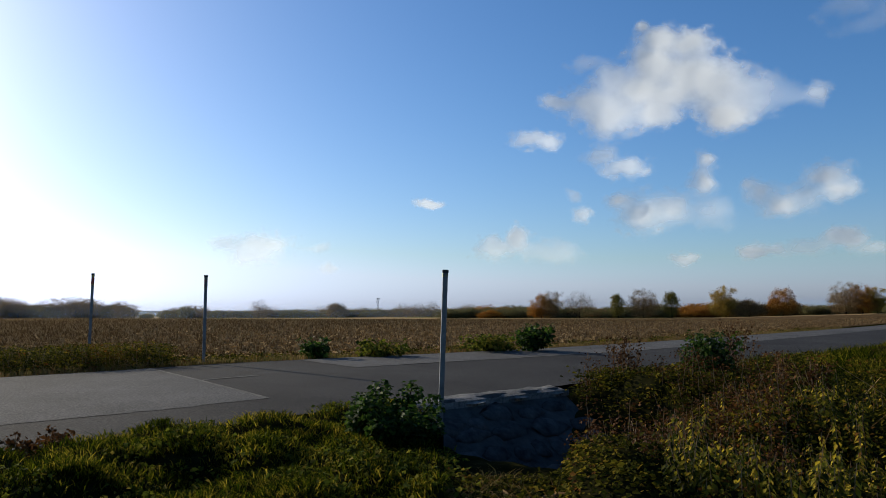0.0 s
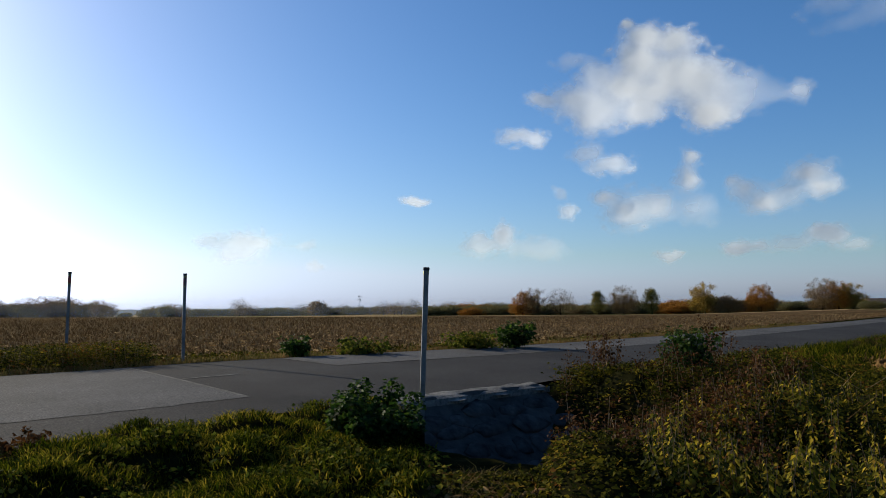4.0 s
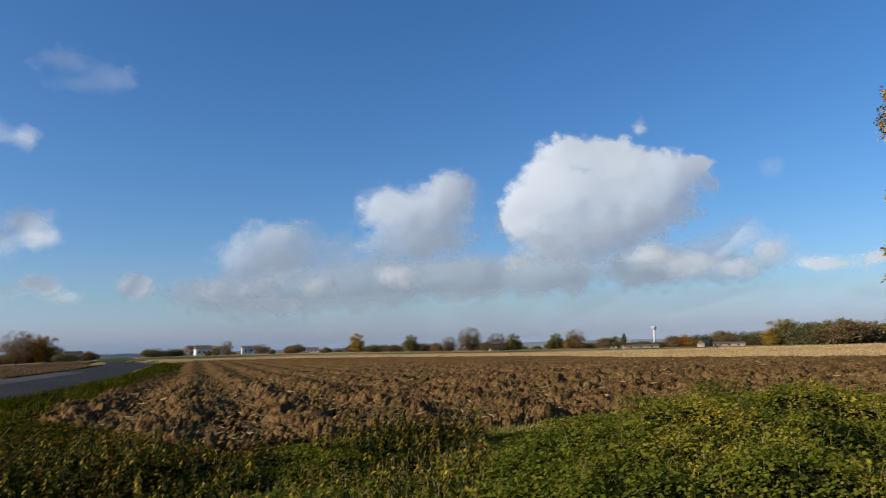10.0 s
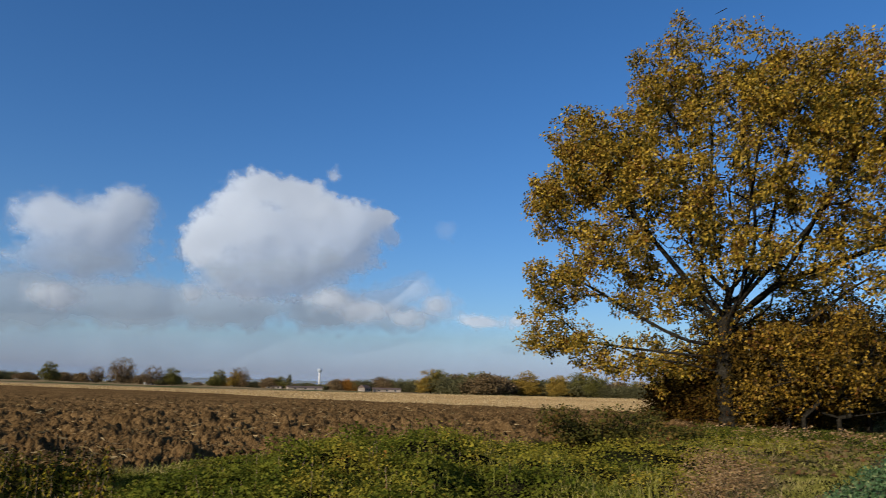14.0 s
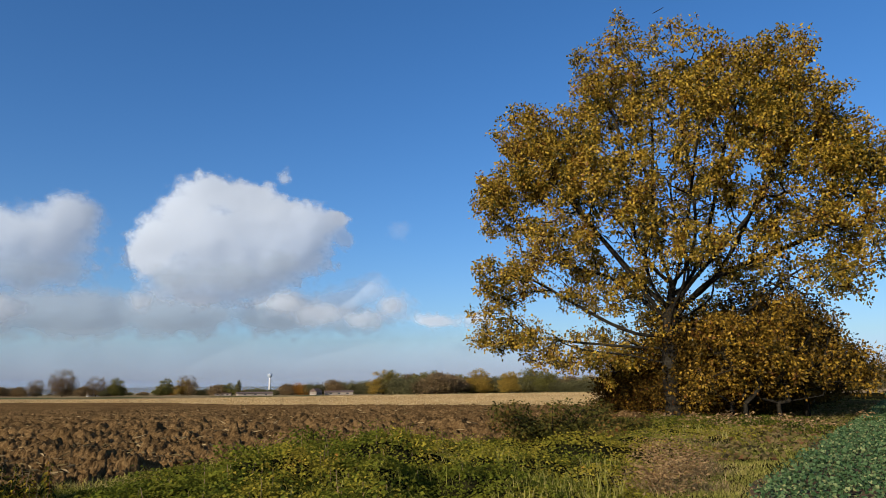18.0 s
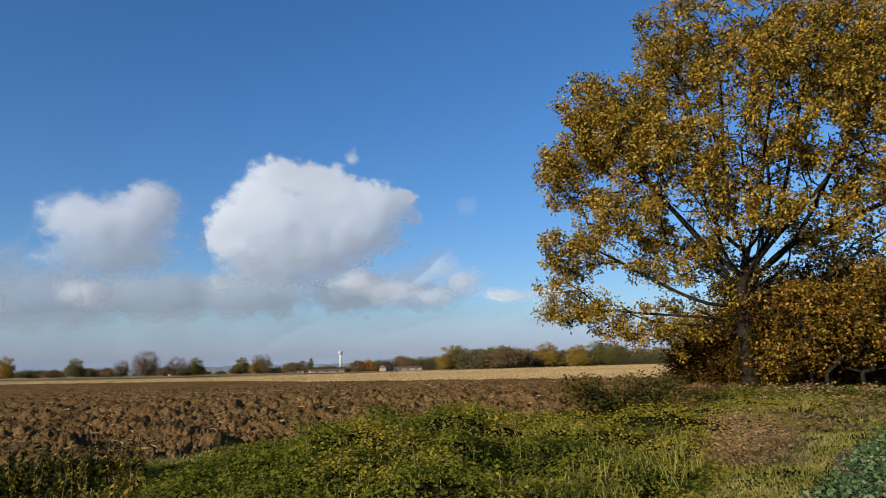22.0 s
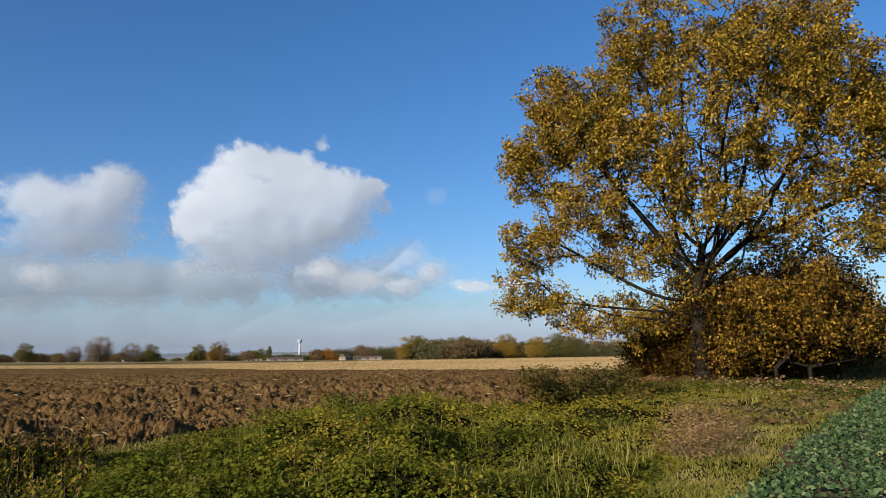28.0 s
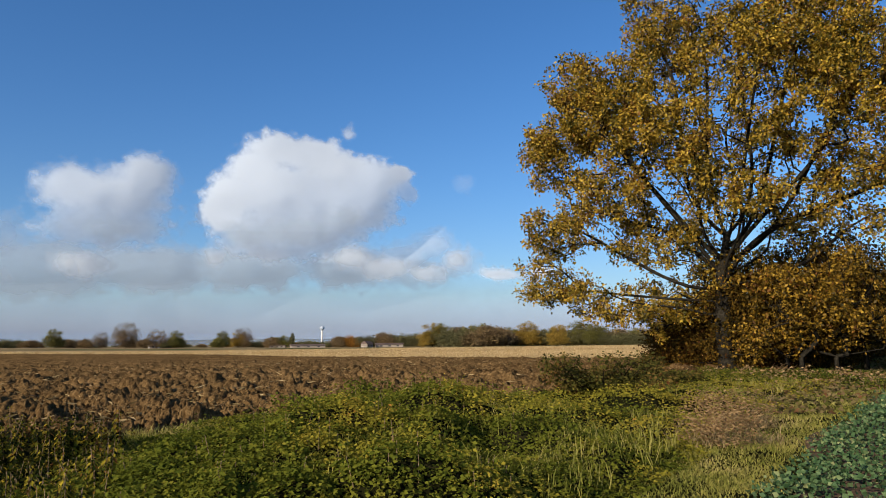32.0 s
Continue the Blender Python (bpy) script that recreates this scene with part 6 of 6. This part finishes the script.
def dock(az, d, height, seed):
    rng = np.random.default_rng(seed)
    x, y = bearing(az, d)
    plant = empty("dock_plant", x, y, float(land(x, y)) - 0.02)
    tagged(plant, "tall dead rust-brown dock plant with seed heads", "weed", "dead dock plants")
    k = 7
    tip = np.stack([rng.normal(size=k) * 0.16, rng.normal(size=k) * 0.16, height * (0.75 + 0.25 * rng.random(k))], 1)
    v, f = tube_mesh(np.zeros((k, 3)), tip, np.full(k, 0.008), np.full(k, 0.003), 4)
    np_part("stemwork", v, f, STALK, plant)
    n = 260
    p, t = rng.integers(0, k, n), 0.45 + 0.55 * rng.random(n)
    at = tip[p] * t[:, None] + rng.normal(size=(n, 3)) * 0.035
    v, f = leaf_mesh(at, rng.normal(size=(n, 3)), 0.03 + 0.03 * rng.random(n), 0.35, 0.1, rng)
    tagged(np_part("seed_head", v, f, RUST_LEAF, plant), kind="stuff")


for az, d, h, sd in ((-21.2, 13.5, 1.15, 81), (-21.8, 13.8, 1.0, 82), (-13.6, 12.6, 0.95, 83), (-14.2, 12.9, 0.85, 84), (-26.5, 11.0, 0.6, 86), (28.8, 7.3, 0.26, 88), (27.4, 7.5, 0.24, 89)):
    dock(az, d, h, sd)

# ---- clouds ----
CLOUD, cn, cl, cp = material("cloud_vapour", 1.0, 0.0)
cn.remove(cp)
att = cn.new("ShaderNodeAttribute")
att.attribute_name = "vapour"
dif, tra, clr = cn.new("ShaderNodeBsdfDiffuse"), cn.new("ShaderNodeBsdfTranslucent"), cn.new("ShaderNodeBsdfTransparent")
dif.inputs["Color"].default_value, tra.inputs["Color"].default_value = (0.395, 0.43, 0.455, 1), (0.76, 0.8, 0.81, 1)
# the clouds glow faintly themselves, in place of sunlight scattered inside them
glow, lit = cn.new("ShaderNodeEmission"), cn.new("ShaderNodeAddShader")
glow.inputs["Color"].default_value, glow.inputs["Strength"].default_value = (0.9, 0.955, 1.0, 1), 0.16
half = cn.new("ShaderNodeMixShader")
half.inputs["Fac"].default_value = 0.45
cl.new(dif.outputs["BSDF"], half.inputs[1])
cl.new(tra.outputs["BSDF"], half.inputs[2])
veil = cn.new("ShaderNodeMixShader")
cl.new(att.outputs["Fac"], veil.inputs["Fac"])
cl.new(clr.outputs["BSDF"], veil.inputs[1])
cl.new(half.outputs["Shader"], lit.inputs[0])
cl.new(glow.outputs["Emission"], lit.inputs[1])
cl.new(lit.outputs["Shader"], veil.inputs[2])
cl.new(veil.outputs["Shader"], cn["Material Output"].inputs["Surface"])
# darker copy of the cloud vapour, with shade put into its colour
SHADE_GREY_CLOUD = CLOUD.copy()
SHADE_GREY_CLOUD.name = "shade_grey_cloud_vapour"
for nd in SHADE_GREY_CLOUD.node_tree.nodes:
    if nd.type in ("BSDF_DIFFUSE", "BSDF_TRANSLUCENT"):
        nd.inputs["Color"].default_value = (0.16, 0.2, 0.235, 1)
    elif nd.type == "EMISSION":
        nd.inputs["Color"].default_value = (0.84, 0.93, 1.0, 1)
        nd.inputs["Strength"].default_value = 0.22
CLOUDS = []


def blurred(field, k):
    """A grid smoothed by box filters of k cells on each side."""
    for _ in range(3):
        for ax in (0, 1):
            pad = [(0, 0), (0, 0)]
            pad[ax] = (k + 1, k)
            c = np.cumsum(np.pad(field, pad, mode="edge"), axis=ax)
            lo, hi = [slice(None)] * 2, [slice(None)] * 2
            lo[ax], hi[ax] = slice(0, -(2 * k + 1)), slice(2 * k + 1, None)
            field = (c[tuple(hi)] - c[tuple(lo)]) / (2 * k + 1)
    return field



def cloud(puffs, far, dense, when, seed, label="white fair-weather cumulus cloud in a blue sky", ragged=0.5, soft=0.55, vapour=None):
    """A cloud as a bulging sheet: puffs (bearing, elevation, half width, half height, thickness) in degrees, far metres off; when: the time at which it stands there."""
    p = np.array([(*q, 1.0)[:5] for q in puffs], dtype=float) * [1, 1, 1.12, 1.12, 1]
    a0, a1 = (p[:, 0] - p[:, 2]).min() - 1.0, (p[:, 0] + p[:, 2]).max() + 1.0
    e0, e1 = (p[:, 1] - p[:, 3]).min() - 0.8, (p[:, 1] + p[:, 3]).max() + 0.8
    step = 0.085
    A, E = np.meshgrid(np.arange(a0, a1, step), np.arange(e0, e1, step), indexing="ij")
    sa_, sb_ = seed * 3.7, seed * 2.1
    Aw = A + 1.1 * (fbm(A * 0.7 + sa_, E * 0.9, 5, 0.55) - 0.5)
    Ew = E + 0.9 * (fbm(A * 0.7 + 50, E * 0.9 + sb_, 5, 0.55) - 0.5)
    body, thick, relief, share = np.full(A.shape, -3.0), np.zeros(A.shape), np.zeros(A.shape), np.zeros(A.shape) + 1e-6
    for a, e, w, h, strong in p:
        r2 = ((Aw - a) / w) ** 2 + ((Ew - e) / h) ** 2
        q = 1 - np.sqrt(r2)
        body = np.logaddexp(body * 6, q * 6) / 6
        near = np.exp(-2.2 * r2)
        thick, share = thick + near * strong, share + near
        relief = np.maximum(relief, min(w, h) * np.sqrt(np.clip(1.05 - r2, 0, None)))
    thick /= share
    n1 = fbm(A * 1.3 + seed, E * 1.6 + 7 * seed, 6, 0.6)
    billow = sum(0.5 ** k * np.abs(2 * fbm(A * 0.42 * 2 ** k + 9 * seed + 13 * k, E * 0.5 * 2 ** k + 31 * k, 2) - 1) for k in range(3))
    d = body + ragged * (n1 - 0.5) * 1.7 * (1 - 0.8 * smooth(0.1, 0.5, body))
    vap = smooth(0.0, soft, d) * dense * thick
    border = np.minimum(np.minimum(A - a0, a1 - A), np.minimum(E - e0, e1 - E))
    vap *= smooth(0.1, 0.5, border)
    inside = blurred(smooth(-0.1, 0.4, d), 3)
    wide = blurred(smooth(-0.1, 0.4, d), int(1.1 / step))
    bulge = 1.2 * np.sqrt(wide + 0.02) + 0.85 * blurred(relief, 10) - (0.3 * blurred(billow, 4) + 0.05 * blurred(n1, 1)) * inside
    r = far * (1 - radians(1) * bulge)
    ar, er = np.radians(A), np.radians(E)
    verts = np.stack([-r * np.sin(ar) * np.cos(er), r * np.cos(ar) * np.cos(er), EYE + r * np.sin(er)], -1).reshape(-1, 3)
    ob = np_part("cloud", verts, grid_faces(*A.shape), vapour or CLOUD, shade=True)
    layer = ob.data.attributes.new("vapour", "FLOAT", "POINT")
    layer.data.foreach_set("value", vap.ravel().astype(np.float32))
    tagged(ob, label, "cloud", "clouds")
    CLOUDS.append((ob, when))
    return ob


LOW, SCRAP = "low pale cloud near the horizon", "thin torn scrap of white cloud"
cloud([(-16.3, 21.0, 0.76, 0.47), (-17.4, 20.0, 1.88, 1.24), (-19.7, 19.6, 2.11, 1.23), (-16.8, 18.4, 2.26, 1.85), (-19.5, 17.3, 3.25, 2.13), (-21.7, 16.0, 2.91, 2.21), (-22.1, 14.1, 2.28, 1.33), (-24.2, 15.5, 2.56, 1.74, 0.4), (-26.3, 15.2, 1.78, 0.92, 0.2), (-28.1, 15.1, 1.0, 0.74, 0.6), (-12.4, 15.9, 2.85, 1.68, 0.9), (-9.4, 16.1, 1.6, 0.74, 0.75), (-13.6, 14.7, 2.52, 1.83, 0.75), (-11.8, 18.8, 1.53, 0.6, 0.35), (-13.8, 17.6, 1.58, 1.51, 0.6), (-15.8, 16.6, 2.4, 1.7), (-18.0, 15.9, 2.3, 1.3, 0.9), (-17.0, 14.8, 2.2, 1.3, 0.8)], 3000, 0.97, 5, 1, "large white cumulus cloud with ragged edges", 0.5, 0.75)
cloud([(-7.6, 13.3, 1.97, 0.87), (-8.9, 13.0, 0.95, 0.68)], 3050, 0.65, 5, 2, SCRAP, 0.8, 0.8)
cloud([(-14.5, 10.9, 2.25, 0.98), (-12.7, 12.0, 1.64, 0.86, 0.8)], 3110, 0.65, 5, 3, SCRAP, 0.7, 0.8)
cloud([(-20.5, 11.2, 1.16, 0.66), (-20.1, 9.7, 1.16, 1.57), (-15.7, 7.5, 2.42, 1.78), (-14.2, 8.4, 1.31, 0.77), (-17.8, 7.6, 2.31, 1.53, 0.8), (-20.8, 7.3, 1.97, 1.35, 0.45)], 3140, 0.85, 5, 4, "loose white cumulus cloud with torn edges", 0.6, 1.0)
cloud([(-23.9, 8.4, 1.34, 1.24, 0.8), (-25.6, 7.6, 1.83, 1.23), (-23.3, 9.1, 0.78, 0.59, 0.7), (-28.3, 9.3, 1.8, 1.29), (-29.1, 8.4, 1.5, 1.08, 0.9), (-27.0, 8.2, 1.46, 1.16, 0.5)], 3170, 0.9, 5, 5, "loose white cumulus cloud with torn edges", 0.55, 0.95)
cloud([(-11.3, 7.5, 0.75, 0.68), (-10.7, 8.9, 0.82, 0.56, 0.6)], 3180, 0.6, 5, 6, SCRAP, 0.7, 0.8)
cloud([(-6.4, 5.7, 1.07, 1.32), (-4.6, 5.0, 2.05, 1.01, 0.7), (-8.9, 4.7, 2.67, 1.1, 0.4)], 3260, 0.8, 5, 7, LOW, 0.5, 0.7)
cloud([(-18.8, 4.0, 1.28, 0.52)], 3230, 0.65, 5, 8, LOW, 0.5, 0.7)
cloud([(-23.6, 4.3, 1.19, 0.77), (-24.8, 4.6, 0.77, 0.44, 0.8), (-27.1, 4.5, 2.18, 0.75, 0.5), (-29.3, 5.1, 1.57, 0.85), (-31.0, 4.3, 1.41, 0.62, 0.5), (-35.4, 5.1, 1.35, 1.08, 0.8)], 3200, 0.8, 5, 9, LOW, 0.5, 0.7)
cloud([(-30.3, 20.6, 2.33, 0.95), (-33.1, 19.7, 1.7, 1.2, 0.8), (-31.5, 19.1, 2.87, 0.81, 0.5)], 3320, 0.28, 5, 10, "faint wisp of high cloud", 0.9, 0.9)
cloud([(0.5, 8.5, 1.24, 0.48)], 3080, 0.75, 5, 11, SCRAP, 0.5, 0.6)
cloud([(13.6, 5.2, 2.74, 1.09), (16.2, 5.4, 1.66, 0.58, 0.7), (14.2, 4.4, 2.51, 0.75, 0.7), (8.9, 5.0, 0.95, 0.51, 0.5), (8.3, 3.5, 0.95, 0.39, 0.6)], 3290, 0.6, 5, 12, "low bright cloud in the haze", 0.6, 0.8)
cloud([(-57.7, 10.3, 4.18, 2.52), (-59.6, 12.2, 2.43, 1.53), (-54.6, 11.1, 2.61, 1.73, 0.9), (-56.8, 8.3, 4.85, 1.67, 0.75)], 3560, 0.95, 11.4, 13, "grey-white cumulus cloud over the fields", 0.4, 0.6)
cloud([(-46.3, 8.3, 3.82, 1.93), (-44.8, 7.0, 3.44, 1.97, 0.9), (-49.6, 7.5, 3.2, 1.59, 0.5)], 3620, 0.85, 11.4, 14, "grey-white cumulus cloud over the fields", 0.45, 0.7)
cloud([(-72.0, 11.2, 5.4, 2.8), (-70.2, 14.7, 2.53, 1.35), (-72.9, 14.5, 2.3, 1.2), (-68.5, 13.1, 2.0, 1.4), (-66.8, 11.1, 1.8, 1.6), (-66.1, 9.8, 1.94, 1.49), (-75.2, 13.4, 2.0, 1.4), (-77.7, 12.3, 2.13, 1.82, 0.9), (-79.8, 12.9, 1.25, 1.05), (-80.4, 11.6, 0.8, 0.96, 0.5), (-74.2, 10.3, 5.48, 2.67, 0.85), (-70.9, 8.2, 5.38, 2.13, 0.85)], 3560, 1.0, 25, 15, "big white cumulus cloud with grey underside", 0.4, 0.45)
cloud([(-75.8, 16.1, 0.67, 0.56)], 3500, 0.7, 25, 16, "small white cloud scrap", 0.6, 0.7)
cloud([(-55.5, 5.4, 4.59, 1.89), (-61.4, 5.4, 4.64, 1.99), (-68.4, 5.5, 4.86, 1.8), (-75.9, 5.7, 3.92, 1.8), (-81.6, 5.2, 3.2, 1.2, 0.6), (-44.4, 4.5, 4.84, 1.83, 0.7), (-48.3, 4.8, 4.65, 1.91, 0.8), (-53.3, 5.1, 4.45, 1.99, 0.8)], 3960, 0.85, 25, 17, "long grey cloud bank low over the fields", 0.3, 0.5, SHADE_GREY_CLOUD)
cloud([(-80.4, 6.6, 2.6, 1.5, 0.8), (-82.4, 7.6, 2.0, 1.3, 0.6), (-84.4, 6.2, 2.0, 1.3, 0.9), (-77.0, 6.6, 2.2, 1.3, 0.7)], 3700, 0.8, 25, 22, "pale torn end of the cloud bank", 0.45, 0.8)
cloud([(-46, 2.2, 8, 2.6, 0.7), (-54, 2.4, 8, 2.8), (-63, 2.5, 8, 2.8), (-72, 2.5, 8, 2.8), (-81, 2.4, 8, 2.6), (-90, 2.2, 8, 2.4, 0.8), (-99, 2.0, 8, 2.2, 0.6)], 3990, 0.42, 25, 23, "thin grey veil under the cloud bank", 0.15, 0.9, SHADE_GREY_CLOUD)
# added grey sheets before the cumulus clouds, painting their shaded undersides
cloud([(-71.8, 8.6, 4.6, 1.3), (-75.6, 9.6, 2.4, 1.1), (-68.0, 8.2, 2.6, 1.1)], 3190, 0.6, 25, 20, "grey sheet painting shade under the big cumulus cloud", 0.3, 0.9, SHADE_GREY_CLOUD)
cloud([(-57.6, 8.2, 3.6, 1.2), (-46.5, 6.9, 2.8, 0.9)], 3200, 0.55, 11.4, 21, "grey sheet painting shade under a cumulus cloud", 0.3, 0.9, SHADE_GREY_CLOUD)
cloud([(-65.9, 6.6, 1.09, 0.91), (-75.9, 6.5, 1.83, 1.13), (-78.7, 5.6, 2.41, 1.14), (-56.5, 5.7, 1.93, 1.08), (-82.0, 5.2, 1.76, 0.88), (-84.2, 6.3, 1.15, 0.7, 0.7)], 2960, 0.75, 25, 18, "small white puffs on the cloud bank", 0.5, 0.8)
cloud([(-49.4, 5.0, 1.98, 1.11), (-55.7, 5.7, 2.08, 1.16), (-45.1, 4.9, 1.71, 1.06, 0.9), (-42.4, 4.8, 2.22, 0.88, 0.8)], 2960, 0.75, 11.4, 19, "small white puffs on the cloud bank", 0.5, 0.8)
cloud([(-87.7, 5.2, 1.86, 0.7), (-91.0, 5.3, 1.5, 0.61)], 3600, 0.85, 25, 20, "low white cloud beside the oak", 0.4, 0.6)
cloud([(-84.9, 12.2, 0.9, 0.7)], 3640, 0.16, 25, 21, "faint scrap of cloud", 0.7, 0.8)
cloud([(-35.9, 5.0, 1.8, 1.0), (-39.5, 4.5, 2.4, 1.0), (-43.0, 4.2, 2.6, 1.0), (-46.0, 3.6, 2.0, 0.8)], 3350, 0.5, 9.7, 12, "hazy low cloud bank")

# ---- sheets standing in for haze over the far fields ----
HAZE_SHEET = CLOUD.copy()
HAZE_SHEET.name = "stand_in_haze"
for nd in HAZE_SHEET.node_tree.nodes:
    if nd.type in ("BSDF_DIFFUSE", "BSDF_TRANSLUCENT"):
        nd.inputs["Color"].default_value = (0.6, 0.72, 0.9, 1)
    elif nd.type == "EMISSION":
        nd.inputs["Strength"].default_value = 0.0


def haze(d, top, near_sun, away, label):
    """A thin upright sheet, added in place of aerial haze, that fades upwards, d metres off."""
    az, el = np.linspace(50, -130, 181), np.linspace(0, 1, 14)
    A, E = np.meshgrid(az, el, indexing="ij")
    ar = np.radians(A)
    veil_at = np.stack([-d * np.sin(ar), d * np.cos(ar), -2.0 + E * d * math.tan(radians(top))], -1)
    ob = np_part("haze", veil_at.reshape(-1, 3), grid_faces(181, 14), HAZE_SHEET, shade=True)
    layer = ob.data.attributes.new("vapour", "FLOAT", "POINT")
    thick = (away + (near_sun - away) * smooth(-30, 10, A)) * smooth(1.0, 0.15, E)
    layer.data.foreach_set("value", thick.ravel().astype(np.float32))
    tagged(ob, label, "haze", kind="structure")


haze(572, 1.7, 0.07, 0.07, "thin sheet standing in for haze over the far fields")
haze(1300, 1.4, 0.3, 0.3, "thicker sheet standing in for haze towards the horizon")
RIDGE = two_scale("far_woodland", [(0.3, (0.03, 0.036, 0.026)), (0.7, (0.06, 0.062, 0.04))], 0.02, 0.004, bump=0)
az = np.linspace(50, -130, 700)
crest = 1900 * np.tan(np.radians(0.16 + 0.2 * fbm(az / 9 + 3, az * 0, 3) + 0.1 * fbm(az * 2.4, az * 0 + 5, 3)))
ar = np.radians(az)
rv = np.stack([np.stack([-q * np.sin(ar), q * np.cos(ar), h], -1) for q, h in ((1880, 0 * az - 3), (1900, EYE + crest), (2100, 0 * az - 3))], 1)
tagged(np_part("backdrop_woods", rv.reshape(-1, 3), grid_faces(700, 3), RIDGE, shade=True), "low wooded ridge on the horizon", "woods", kind="structure")


# ---- what moves ----
DRIFT = -0.0935      # degrees of bearing a second


def motions():
    rng = random.Random(17)
    for limb, start in OAK_BOUGHS:
        phase, pace = rng.uniform(0, 6.3), rng.uniform(1.6, 2.3)
        rows = []
        for k in range(55):
            t = 32.0 * k / 54
            gust = 0.22 * math.sin(pace * t + phase) + 0.1 * math.sin(2.7 * pace * t + 2 * phase)
            rows.append((t, pose(*start, gust * 0.7, 0.6 * gust * math.cos(0.7 * t + phase), gust)))
        walk(limb, rows)
    for ob, when in CLOUDS:
        walk(ob, [(t, pose(0, 0, 0, 0, 0, DRIFT * (t - when))) for t in (0.0, 8.0, 16.0, 24.0, 32.0)])


motions()
